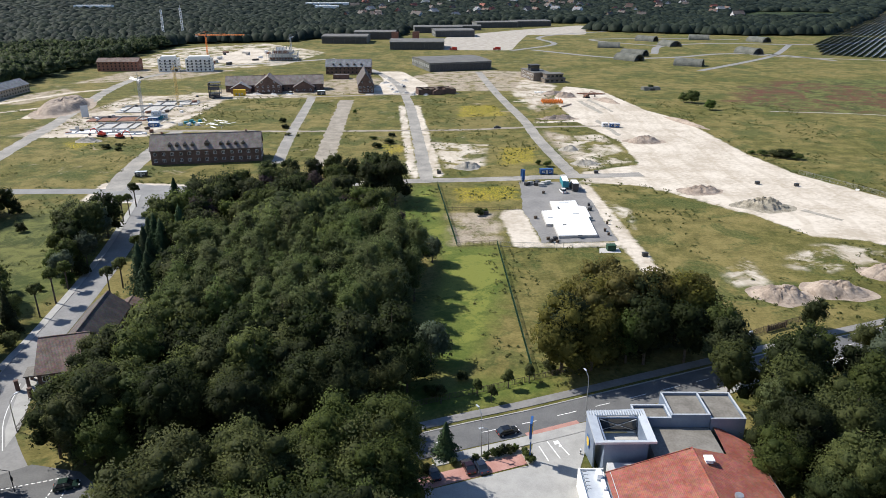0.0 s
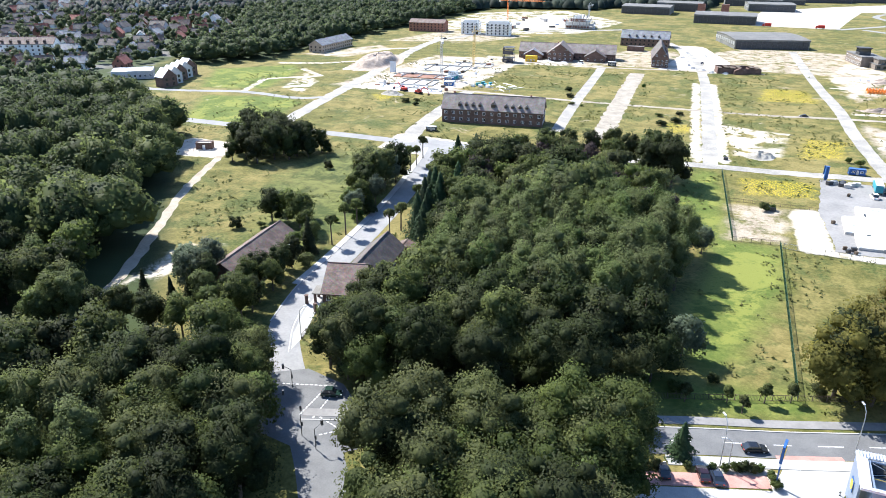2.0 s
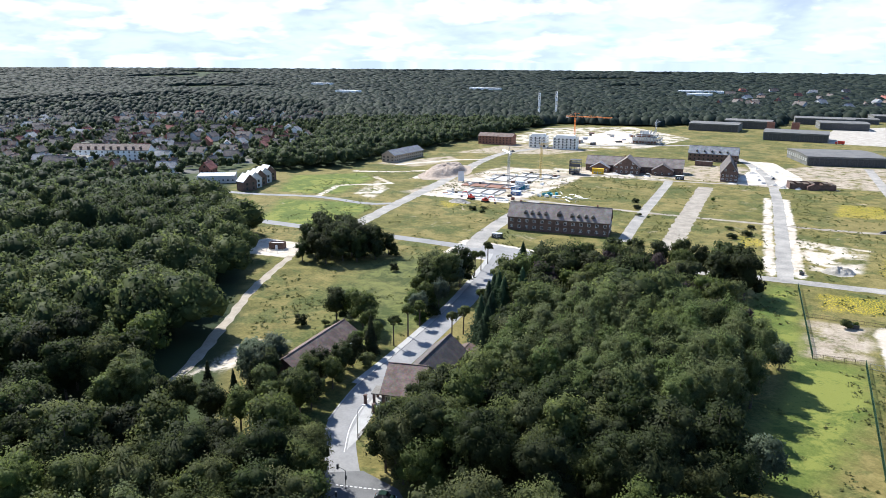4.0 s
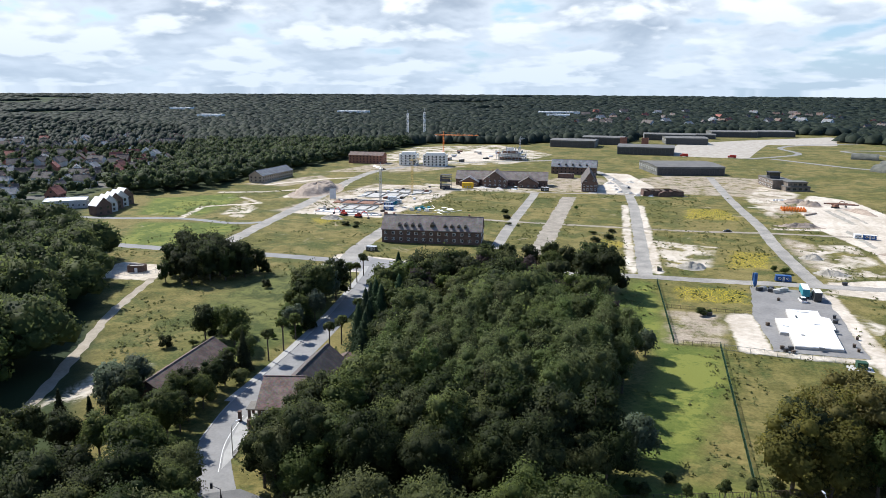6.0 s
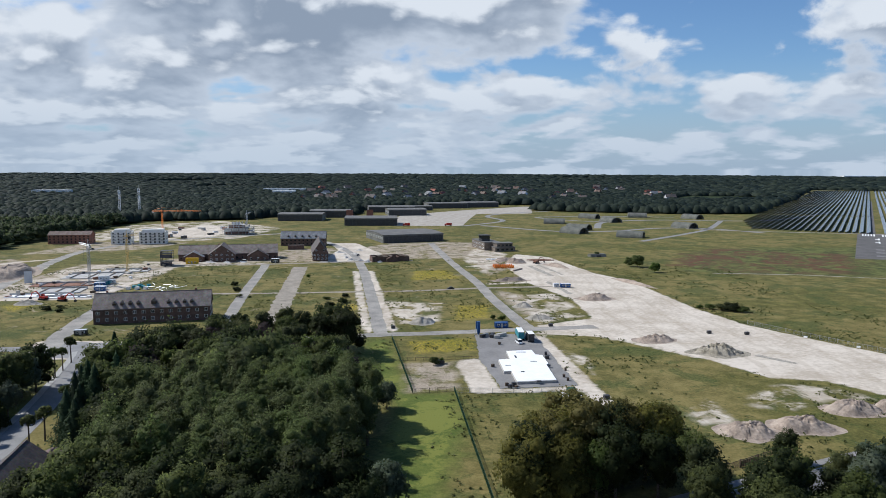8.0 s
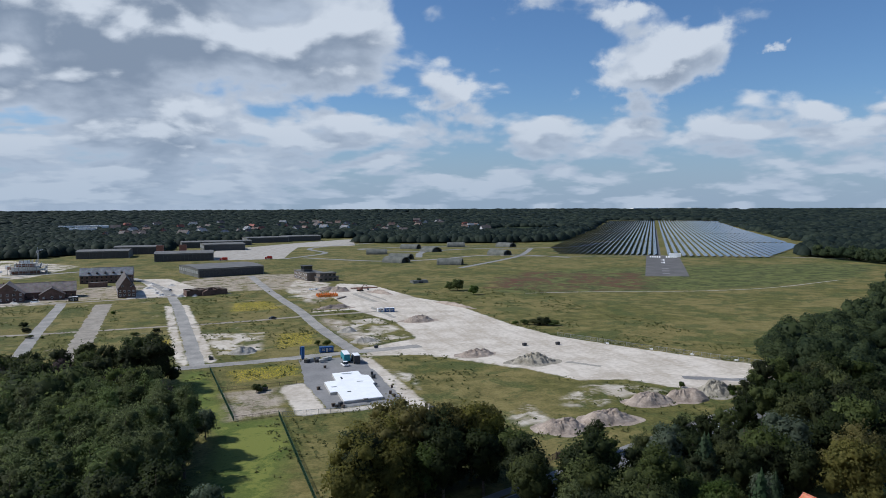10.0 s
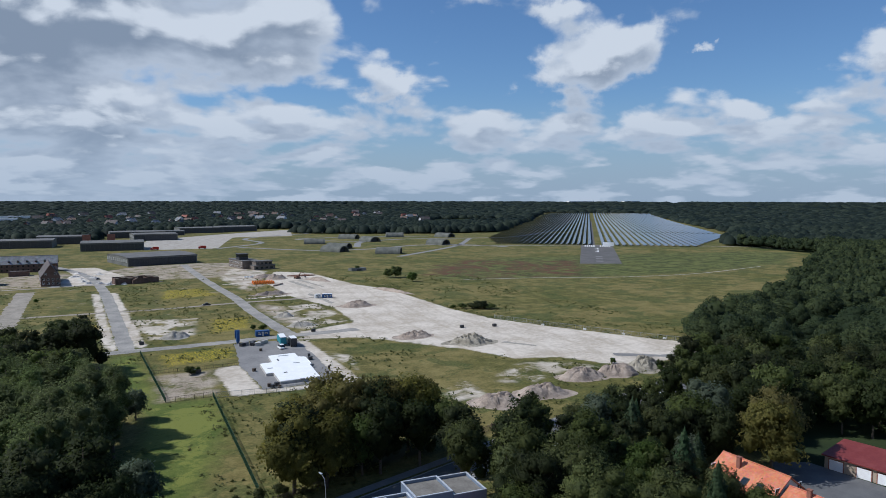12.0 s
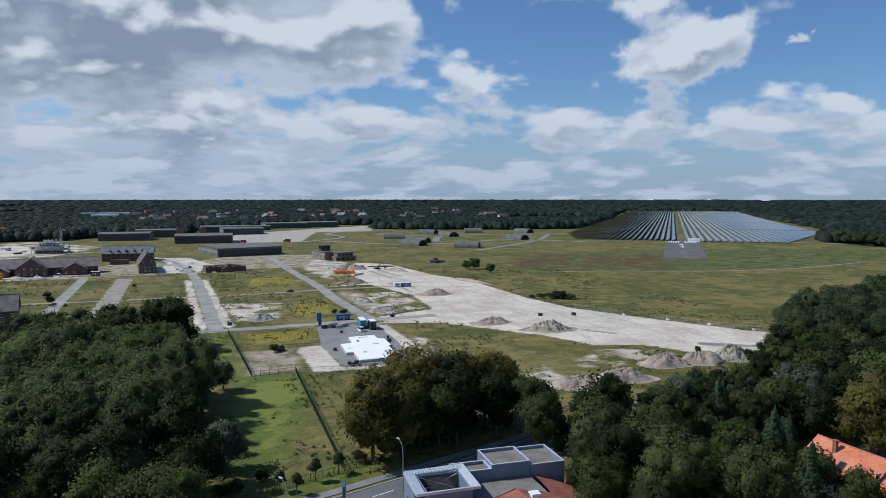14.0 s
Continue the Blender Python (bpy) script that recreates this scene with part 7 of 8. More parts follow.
for x, y, t in ((38, 299, 20), (40.5, 297.4, 70), (42.5, 296, 0), (36.4, 297.6, 40), (44, 298.6, 15), (46, 300, 10), (41, 300, 50)):
    crate("material_stack", "stack of dark pallets and sacks in the yard", "pallet", x, y, 2.4, 1.4, 1.3, METAL_DARK if t > 30 else CONCRETE, t, "pallets in the yard")
silo = thing("mortar_silo", "slim blue mortar silo at the yard gate", "silo", pose(35, 301, 0))
part("tank", Shape().tube((0, 0, 1.6), (0, 0, 6.4), 0.75, n=12).tube((0, 0, 0.5), (0, 0, 1.6), 0.15, 0.75, n=12), BLUE_PAINT, silo)
for sx, sy in ((-0.6, -0.6), (0.6, -0.6), (0.6, 0.6), (-0.6, 0.6)):
    part("leg", Shape().box(sx - 0.06, sy - 0.06, 0, sx + 0.06, sy + 0.06, 1.8), STEEL, silo)
flag = thing("site_banner", "dark upright site banner beside the gate", "banner", pose(34, 303.5, 0))
part("pole", Shape().tube((0, 0, 0), (0, 0, 6), 0.06), STEEL, flag)
part("cloth", Shape().box(0.08, -0.03, 2.4, 1.1, 0.03, 5.9), BLUE_PAINT, flag)


def wheel_mesh(r, w):
    return Shape().tube((0, -w / 2, 0), (0, w / 2, 0), r, n=14).mesh("tyre", RUBBER), Shape().tube((0, -w / 2 - 0.02, 0), (0, w / 2 + 0.02, 0), r * 0.6, n=10).mesh("rim", STEEL)


TYRE, RIM = wheel_mesh(0.32, 0.22)
BIG_TYRE, BIG_RIM = wheel_mesh(0.52, 0.34)


def car(label, x, y, turn, paint, L=4.4, W=1.78, H=1.48, estate=False):
    """A car: shaped body, glazed cabin, wheels, lights."""
    r = thing("car", label, "car", pose(x, y, 0.0, 0, 0, turn), "cars")
    h = L / 2
    tail = h - 0.15 if estate else h - 0.5
    prof = [(-h, 0.3), (-h + 0.05, 0.62), (-h + 0.3, 0.76), (-h + 1.15, 0.9), (tail, 0.95), (h - 0.02, 0.85), (h, 0.35), (h - 0.2, 0.24), (-h + 0.2, 0.24)]
    part("body", Shape().extrude_y(prof[::-1], -W / 2, W / 2), paint, r)
    cab = [(-h + 1.1, 0.88), (-h + 1.85, H - 0.03), (-h + 2.3, H), (tail - 0.75, H - 0.02), (tail - 0.02, 0.93)]
    part("glazing", Shape().extrude_y([(a, b - 0.02) for a, b in cab][::-1], -W / 2 + 0.12, W / 2 - 0.12), GLASS, r)
    part("roof", Shape().extrude_y([(-h + 1.8, H - 0.05), (tail - 0.7, H - 0.05), (tail - 0.8, H + 0.03), (-h + 1.95, H + 0.03)], -W / 2 + 0.16, W / 2 - 0.16), paint, r)
    for a in (-h + 0.85, h - 0.8):
        for b in (-W / 2 + 0.1, W / 2 - 0.1):
            w = part("wheel", TYRE, None, r, at=pose(a, b, 0.32))
            part("rim", RIM, None, w)
    for b in (-W / 2 + 0.3, W / 2 - 0.3):
        part("headlight", Shape().box(-h - 0.02, b - 0.2, 0.58, -h + 0.1, b + 0.2, 0.72), WHITE_PAINT, r)
        part("tail_light", Shape().box(h - 0.08, b - 0.2, 0.66, h + 0.02, b + 0.2, 0.82), RED_PAINT, r)
    return r


car("black parked hatchback on the market car park", -2.3, 105.2, -72, CAR_BLACK)
car("dark red parked car on the market car park", 4.2, 107.1, -72, CAR_WINE)
car("dark blue parked car on the market car park", 6.5, 107.3, -72, CAR_GREY, 4.5)
car("black estate car on the main road", 12.5, 118.0, 201, CAR_BLACK, 4.5, 1.8, 1.5, True)
car("dark green off-road car waiting at the junction", -68.2, 101.6, 200, CAR_GREEN, 4.3, 1.8, 1.75, True)
car("dark car on the dusty middle road", 32, 421.5, 5, CAR_GREY)
car("white van before the old hall", -120, 551, 0, WHITE_PAINT, 5.2, 1.9, 2.2, True)
car("dark car near the ruined house", -33, 588, 80, CAR_BLACK)
car("dark car on the long site road", -272, 640, 60, CAR_BLACK)


def truck(label, x, y, turn, cab_mat, box_mat, L=8.0, top=None):
    r = thing("truck", label, "truck", pose(x, y, 0, 0, 0, turn), "trucks")
    part("chassis", Shape().box(-L / 2, -0.9, 0.6, L / 2, 0.9, 0.95), METAL_DARK, r)
    part("cab", Shape().extrude_y([(-L / 2 - 0.2, 0.6), (-L / 2 - 0.2, 1.6), (-L / 2, 2.8), (-L / 2 + 1.9, 2.9), (-L / 2 + 1.9, 0.6)][::-1], -1.2, 1.2), cab_mat, r)
    part("windscreen", Shape().add([(-L / 2 - 0.24, -1.05, 1.65), (-L / 2 - 0.24, 1.05, 1.65), (-L / 2 - 0.06, 1.05, 2.65), (-L / 2 - 0.06, -1.05, 2.65)], [(0, 3, 2, 1)]), GLASS, r)
    part("box_body", Shape().box(-L / 2 + 2.2, -1.25, 0.95, L / 2, 1.25, 3.7), box_mat, r)
    part("box_roof", Shape().box(-L / 2 + 2.15, -1.28, 3.7, L / 2 + 0.03, 1.28, 3.82), top or WHITE_PAINT, r)
    for a in (-L / 2 + 0.9, L / 2 - 2.2, L / 2 - 1.0):
        for b in (-1.05, 1.05):
            w = part("wheel", BIG_TYRE, None, r, at=pose(a, b, 0.52))
            part("rim", BIG_RIM, None, w)


truck("teal lorry with a white-topped box body", 52.5, 296.5, -92, TEAL_PAINT, TEAL_PAINT, 11)
truck("white lorry with a teal box body", 56.0, 291.5, -90, WHITE_PAINT, METAL_DARK, 8)
car("white van with dark windows in the yard", 50.5, 286.8, -80, WHITE_PAINT, 4.8, 1.9, 1.9, True)


def excavator(x, y, turn, mat):
    r = thing("excavator", "red crawler excavator with a bent boom", "excavator", pose(x, y, 0, 0, 0, turn), "excavators")
    for b in (-1.3, 1.3):
        part("track", Shape().extrude_y([(-2, 0.1), (-2.3, 0.5), (-2, 0.95), (2, 0.95), (2.3, 0.5), (2, 0.1)], b - 0.3, b + 0.3), RUBBER, r)
    part("house", Shape().box(-1.9, -1.3, 1.05, 1.6, 1.3, 2.2).box(0.2, -1.3, 2.2, 1.6, -0.2, 3.1), mat, r)
    part("cab_glass", Shape().box(0.3, -1.34, 2.25, 1.66, -0.16, 2.95), GLASS, r)
    boom = part("boom", Shape().tube((1.4, 0.3, 1.8), (4.2, 0.3, 4.6), 0.32, 0.28, 6).tube((4.2, 0.3, 4.6), (7.2, 0.3, 3.8), 0.28, 0.22, 6), mat, r)
    part("stick", Shape().tube((7.2, 0.3, 3.8), (8.4, 0.3, 1.2), 0.2, 0.16, 6), mat, boom)
    part("bucket", Shape().extrude_y([(8.0, 0.2), (8.8, 0.1), (9.1, 0.9), (8.4, 1.3)], -0.3, 0.9), METAL_DARK, boom)


excavator(-184, 392, -20, RED_PAINT)
excavator(-196, 396, 160, RED_PAINT)
excavator(108, 536, 30, RUST)


def lattice(s, a, b, half, step, r=0.07):
    """Four chords and diagonal braces from a to b."""
    a, b = Vector(a), Vector(b)
    q = (b - a).to_track_quat("Z", "Y")
    c = [q @ Vector((sx * half, sy * half, 0)) for sx, sy in ((-1, -1), (1, -1), (1, 1), (-1, 1))]
    for p in c:
        s.tube(a + p, b + p, r, n=4)
    n = max(1, int((b - a).length / step))
    for i in range(n):
        p0, p1 = a.lerp(b, i / n), a.lerp(b, (i + 1) / n)
        for j in range(4):
            s.tube(p0 + c[j], p1 + c[(j + 1) % 4], r * 0.6, n=3)
    return s


def crane(x, y, h, jib, turn, mat, label):
    r = thing("tower_crane", label, "crane", pose(x, y, 0, 0, 0, turn), "cranes")
    part("base", Shape().box(-2, -2, 0, 2, 2, 0.8), CONCRETE, r)
    part("mast", lattice(Shape(), (0, 0, 0.8), (0, 0, h), 0.6, 1.8, 0.13), mat, r)
    part("jib", lattice(Shape(), (-jib * 0.25, 0, h), (jib, 0, h + 0.6), 0.45, 1.8, 0.1), mat, r)
    part("counterweight", Shape().box(-jib * 0.25, -0.7, h - 1.8, -jib * 0.25 + 2, 0.7, h - 0.4), CONCRETE, r)
    part("apex", Shape().tube((0, 0, h), (0, 0, h + 4), 0.3, 0.1, 5).tube((0, 0, h + 4), (jib * 0.7, 0, h + 1), 0.06, n=3).tube((0, 0, h + 4), (-jib * 0.25, 0, h + 0.4), 0.06, n=3), mat, r)
    part("cab", Shape().box(0.6, -1.8, h - 1.8, 2.0, -0.6, h - 0.2), GLASS, r)
    part("cable", Shape().tube((jib * 0.6, 0, h), (jib * 0.6, 0, h - 9), 0.05, n=3), METAL_DARK, r)


crane(-192, 446, 25, 10, 140, STEEL, "slim grey self-erecting crane with a folded jib")
crane(-187, 495, 26, 9, 60, CRANE_YELLOW, "orange self-erecting crane over the foundations")
crane(-262, 800, 25, 44, -4, ORANGE_PAINT, "orange tower crane with a long level jib")
crane(-170, 805, 22, 12, 80, STEEL, "grey crane beside the half-built block")
for x, y, h in ((-389, 1012, 42), (-366, 1023, 44)):
    r = thing("radio_mast", "tall pale lattice radio mast above the woods", "mast", pose(x, y, 0), "radio masts")
    part("mast", lattice(Shape(), (0, 0, 0), (0, 0, h), 1.1, 3.0, 0.22), WHITE_PAINT, r)
    part("aerial", Shape().tube((0, 0, h), (0, 0, h + 5), 0.2, n=5), STEEL, r)
    for z in (h - 4, h - 12):
        part("dish", Shape().tube((1.2, -1.2, z), (1.4, -1.5, z), 1.2, n=10), WHITE_PAINT, r)

# foundations, stacks and scaffolds of the western site
for x, y, w, d, t, m in ((-204, 408, 34, 8, 6, WHITE_SLAB), (-200, 424, 26, 16, 6, CONCRETE), (-188, 402, 24, 4, 6, WHITE_SLAB), (-205, 482, 34, 22, 6, CONCRETE), (-192, 506, 30, 12, 6, CONCRETE), (-208, 446, 36, 12, 6, RUST)):
    f = thing("foundation", "pale new foundation slab on sand" if m is not RUST else "brick-red stack of paving on sand", "foundation", pose(x, y, 0, 0, 0, t), "foundations")
    part("slab", Shape().box(-w / 2, -d / 2, 0, w / 2, d / 2, 0.5), m, f)
    for k in range(3):
        part("upstand", Shape().box(-w / 2 + w * (k + 0.5) / 3, -d / 2 + 0.3, 0.5, -w / 2 + w * (k + 0.5) / 3 + 0.3, d / 2 - 0.3, 1.1), CONCRETE if m is not CONCRETE else BRICK_PALE, f)
    part("edge_wall", Shape().box(-w / 2, d / 2 - 0.3, 0.5, w / 2, d / 2, 1.4), CONCRETE, f)
sc = thing("scaffold_tower", "dark scaffolded stair tower on a pale pad", "scaffold", pose(-173, 535, 0, 0, 0, 8))
for sx in (-4, 0, 4):
    for sy in (-4, 4):
        part("pole", Shape().tube((sx, sy, 0), (sx, sy, 11), 0.14, n=5), METAL_DARK, sc)
for z in (0.2, 3, 6, 9, 11):
    part("deck", Shape().box(-4.1, -4.1, z, 4.1, 4.1, z + 0.25), METAL_DARK, sc)
for z in (0.5, 6.3):
    part("netting", Shape().box(-4.15, -4.2, z, 4.15, -4.12, z + 2.4).box(-4.2, -4.1, z, -4.12, 4.1, z + 4.2), CAR_GREY, sc)
mesh_pile = thing("steel_bars", "tangle of pale steel bars and sheets in the grass", "scrap", pose(-146, 430, 0))
for i in range(26):
    a = Vector((rng.uniform(-9, 12), rng.uniform(-12, 16), rng.uniform(0.1, 0.5)))
    part("bar", Shape().tube(a, a + Vector((rng.uniform(-6, 6), rng.uniform(-4, 4), rng.uniform(0.1, 1.4))), 0.14, n=4), STEEL, mesh_pile)
for i in range(7):
    crate("material_stack", "teal and white stacks of site material", "pallet", -162 + i * 1.7, 428 + (i % 3) * 5, 2.6, 1.6, 1.5, TEAL_PAINT if i % 3 else WHITE_PAINT, i * 25, "stacks at the western site")
board = thing("site_board", "upright grey site board beside the road", "sign", pose(-232, 452, 0, 0, 0, 30))
part("panel", Shape().box(-2.2, -0.08, 0.6, 2.2, 0.08, 8), METAL_PALE, board)
part("leg", Shape().box(-2, 0.08, 0, -1.7, 0.3, 6), WOOD_DARK, board)
part("leg", Shape().box(1.7, 0.08, 0, 2, 0.3, 6), WOOD_DARK, board)

for i in range(26):
    px, py = -232 + float(rng.uniform(0, 66)), 398 + float(rng.uniform(0, 140))
    crate("material_stack", "stack of bricks and boards on the western site", "pallet", px, py, float(rng.uniform(1.5, 4)), 1.6, float(rng.uniform(0.8, 1.8)), (CONCRETE, RUST, WOOD_DARK, METAL_DARK, WHITE_PAINT)[i % 5], i * 37 % 180, "stacks at the western site")
for i in range(18):
    px, py = -275 + float(rng.uniform(0, 100)), 735 + float(rng.uniform(0, 140))
    crate("material_stack", "stack of concrete parts on the far site", "pallet", px, py, float(rng.uniform(3, 9)), 3.0, float(rng.uniform(1.2, 3.2)), (CONCRETE, WHITE_PAINT, RUST, METAL_DARK)[i % 4], i * 37 % 180, "stacks at the far site")
lay("dark_strip", flat([(170, 222), (180, 215), (190, 211), (193, 214), (182, 220), (172, 226)], 0.05, 1.2), ASPHALT_PATCH, "strip of old dark paving left in the sand", "paving")
lay("dark_strip_b", flat([(140, 262), (150, 250), (152, 251), (143, 264)], 0.05, 0.8), HEAP_GREY, "dark muddy strip in the sand", "paving")
lay("dark_strip_c", flat([(96, 445), (100, 400), (103, 402), (99, 450)], 0.05, 1.2), HEAP_GREY, "muddy wheel track in the sand", "paving")
lay("dark_strip_d", flat([(98, 520), (104, 470), (108, 472), (102, 524)], 0.05, 1.5), HEAP_GREY, "broad muddy wheel track", "paving")
lay("dark_strip_e", flat([(106, 525), (114, 475), (116, 476), (109, 530)], 0.05, 1.2), HEAP_GREY, "narrow muddy wheel track", "paving")
# drainage parts near the tower: orange chambers, white and brown pipes
for i in range(9):
    for j in range(2):
        r = thing("pipe_chamber", "round orange plastic drainage chamber", "pipe chamber", pose(72 + i * 1.7, 511 + j * 7, 0), "orange chambers")
        part("body", Shape().tube((0, 0, 0), (0, 0, 1.6), 0.8, 0.75, 10), ORANGE_PAINT, r)
        part("neck", Shape().tube((0, 0, 1.6), (0, 0, 2.2), 0.4, n=8), ORANGE_PAINT, r)
for i in range(8):
    crate("white_sack", "white bulk sack beside the lane", "sack", 72 + i * 1.9, 558 + (i % 2), 1.3, 1.2, 1.1, WHITE_PAINT, i * 20.0, "bulk sacks")
for i in range(6):
    r = thing("concrete_pipe", "short pale concrete drain pipe lying on grass", "pipe", pose(84 + i * 1.2, 496 + i * 1.6, 0.5, 0, 0, 40), "drain pipes")
    part("pipe", Shape().tube((-1.5, 0, 0), (1.5, 0, 0), 0.5, n=10), HEAP_SAND, r)
for i in range(4):
    r = thing("concrete_pipe", "brown steel pipe lying on the sand", "pipe", pose(112 + i * 2, 556 - i * 1.5, 0.4, 0, 0, 10), "drain pipes")
    part("pipe", Shape().tube((-8, 0, 0), (8, 0, 0), 0.4, n=8), RUST, r)
for x, y in ((-2.5, 317), (71, 318), (139, 300), (14, 258), (16, 257), (66, 214), (155, 297)):
    crate("spoil_bin", "small dark skip beside the road", "skip", x, y, 1.8, 1.2, 1.2, METAL_DARK, 10)
for x, y in ((190, 272), (200, 256), (210, 240), (178, 290), (220, 224)):
    crate("marker_block", "white concrete marker block beside the haul road", "block", x, y, 1.4, 0.6, 0.6, WHITE_PAINT, -55, "marker blocks")
low = thing("low_bunker", "small low grassed bunker with a dark front", "bunker", pose(168, 577, 0, 0, 0, 10))
part("body", Shape().extrude_x([(-4, 0), (4, 0), (2.5, 2.4), (-2.5, 2.4)], -7, 7), SHELTER, low)
part("doorway", Shape().box(-2, -4.1, 0, 2, -3.4, 1.6), METAL_DARK, low)
for x, y, t in ((12, 898, 0), (66, 900, 0)):
    truck("red lorry parked on the concrete apron", x, y, t, RED_PAINT, RED_PAINT, 9, RED_PAINT)

# ---- market car park and road markings ----
lay("car_park", flat([(-8, 92), (24, 92), (24, 104), (27, 112), (28.6, 119.5), (17.4, 115.4), (15.6, 108), (-8, 99.4)], 0.07), PAVING, "pale grey paved market car park", "car park")
lay("red_bays", flat([(-8, 99.6), (15.4, 108.4), (14.6, 111.6), (-8, 103.4)], 0.08), RED_PAVING, "red paved parking bays", "paving")
lay("red_crossing", flat([(16.8, 115.4), (28.4, 119.8), (27.2, 122.4), (16, 118.0)], 0.09), RED_PAVING, "red paved footway across the entrance", "paving")
for name, pts in (("a", ((18.3, 113.8), (19.6, 109.2))), ("b", ((20.1, 115.4), (21.9, 110.0))), ("c", ((22.2, 115.0), (23.8, 111.0)))):
    lay("marking_" + name, strip(list(pts), 0.22, 0.085), PAINT, "white painted parking line", "road marking")
lay("marking_arrow", Shape().add([(21.5, 114.2, 0.09), (22.4, 114.6, 0.09), (22.2, 113.6, 0.09), (22.9, 113.5, 0.09), (22.3, 115.6, 0.09), (21.3, 115.3, 0.09)], [(0, 1, 2, 3, 4, 5)]), PAINT, "white painted turn arrow", "road marking")
dash = smooth_line(MAIN, 1.0)
acc = 0.0
marks = Shape()
for a, b in zip(dash, dash[1:]):
    acc += (b - a).length
    if acc % 9.0 < 4.0 and a.x > -58 and a.x < 250:
        d = (b - a).normalized()
        sd = Vector((-d.y, d.x, 0)) * 0.09
        marks.add([a + sd + Vector((0, 0, 0.056)), a - sd + Vector((0, 0, 0.056)), b - sd + Vector((0, 0, 0.056)), b + sd + Vector((0, 0, 0.056))], [(0, 1, 2, 3)])
lay("marking_centre", marks, PAINT, "white dashed centre line of the main road", "road marking")
zebra = Shape()
for (x0, y0), (x1, y1) in (((-70.6, 93.6), (-70.6, 101.7)), ((-67.6, 93.6), (-68.3, 102.5)), ((-67.4, 94.7), (-60.4, 92.5)), ((-63.7, 89.7), (-58.5, 94.5)), ((-80, 101), (-70, 104.4))):
    a, b = Vector((x0, y0, 0.066)), Vector((x1, y1, 0.066))
    n, d = int((b - a).length / 1.0), (b - a).normalized()
    sd = Vector((-d.y, d.x, 0)) * 0.12
    for i in range(n):
        p0 = a + d * i
        p1 = p0 + d * 0.6
        zebra.add([p0 + sd, p0 - sd, p1 - sd, p1 + sd], [(0, 1, 2, 3)])
lay("marking_junction", zebra, PAINT, "white dashed guide lines on the junction", "road marking")
lay("road_junction", flat([(-84, 92), (-76, 86), (-60, 84), (-52, 92), (-58, 98), (-68, 106), (-78, 108), (-84, 104)], 0.062), ASPHALT, "grey asphalt junction under trees", "road")
lay("marking_gate", strip([(-86, 112), (-92, 123), (-96, 136)], 0.14, 0.075), PAINT, "white line along the avenue", "road marking")
bed = lay("hedge_bed", flat([(5.6, 109.9), (15.2, 113.6), (16.8, 112.6), (16.6, 108.2), (15.6, 108.0), (14.6, 111.4), (5.8, 108.6)], 0.1), HEAP_GREY, "planting bed with kerb beside the car park", "bed")
for x, y in ((7.7, 110.2), (9.2, 110.8), (10.6, 111.3), (12.2, 111.9), (13.5, 112.4), (15.2, 111.4), (15.6, 110.0), (16.1, 108.8), (5.6, 109.4), (-4, 105.9), (-6, 105.2), (1.5, 108.2)):
    plant("shrub", x, y, 0.42, "clipped shrubs along the car park")


def street_lamp(x, y, h, turn, label="tall curved galvanised street lamp"):
    r = thing("street_lamp", label, "street lamp", pose(x, y, 0, 0, 0, turn), "street lamps")
    part("pole", Shape().tube((0, 0, 0), (0, 0, h * 0.75), 0.11, 0.08, 8).tube((0, 0, h * 0.75), (0.3, 0, h * 0.92), 0.08, 0.07, 8).tube((0.3, 0, h * 0.92), (1.3, 0, h), 0.07, 0.05, 8), STEEL, r)
    part("lamp_head", Shape().extrude_y([(1.2, h - 0.06), (2.1, h - 0.02), (2.1, h + 0.1), (1.2, h + 0.1)], -0.16, 0.16), METAL_PALE, r)


street_lamp(6.8, 110.6, 10.5, 120)
street_lamp(8.2, 111.2, 6.5, 200, "short street lamp beside the shrubs")
street_lamp(-86.9, 118.5, 8, 60)
street_lamp(-112, 148, 8, 10)
street_lamp(29.5, 124.5, 10, 110)
for x, y, t in ((-74.5, 91.5, 30), (-66.5, 88.2, 120), (-77, 100.5, 200), (-62, 86, 60)):
    r = thing("traffic_light", "dark traffic light on a slim pole", "traffic light", pose(x, y, 0, 0, 0, t), "traffic lights")
    part("pole", Shape().tube((0, 0, 0), (0, 0, 4.6), 0.08, 0.07, 7).tube((0, 0, 4.6), (1.6, 0, 5.4), 0.06, 0.05, 6), METAL_DARK, r)
    part("signal_head", Shape().box(1.4, -0.18, 4.8, 1.8, 0.18, 5.9), METAL_DARK, r)
    part("lower_head", Shape().box(-0.15, -0.35, 2.4, 0.15, -0.08, 3.3), METAL_DARK, r)
pyl = thing("sign_pylon", "tall market sign pylon with a blue and yellow panel", "sign", pose(16, 109.6, 0, 0, 0, 78))
part("post", Shape().box(-0.15, -0.12, 0, 0.15, 0.12, 9.2), BLUE_PAINT, pyl)
pn = part("panel", Shape().box(-1.7, -0.22, 6.0, 0.9, 0.22, 9.4), BLUE_PAINT, pyl)
part("panel_disc", Shape().tube((-0.4, -0.23, 7.7), (-0.4, -0.29, 7.7), 1.15, n=24), YELLOW_PAINT, pn)
part("panel_disc", Shape().tube((-0.4, 0.23, 7.7), (-0.4, 0.29, 7.7), 1.15, n=24), YELLOW_PAINT, pn)
part("plate", Shape().box(-1.1, -0.14, 4.9, 0.15, 0.14, 5.9), WHITE_PAINT, pyl)
bol = thing("bollard", "black and white striped bollard by the entrance", "bollard", pose(26, 111.4, 0))
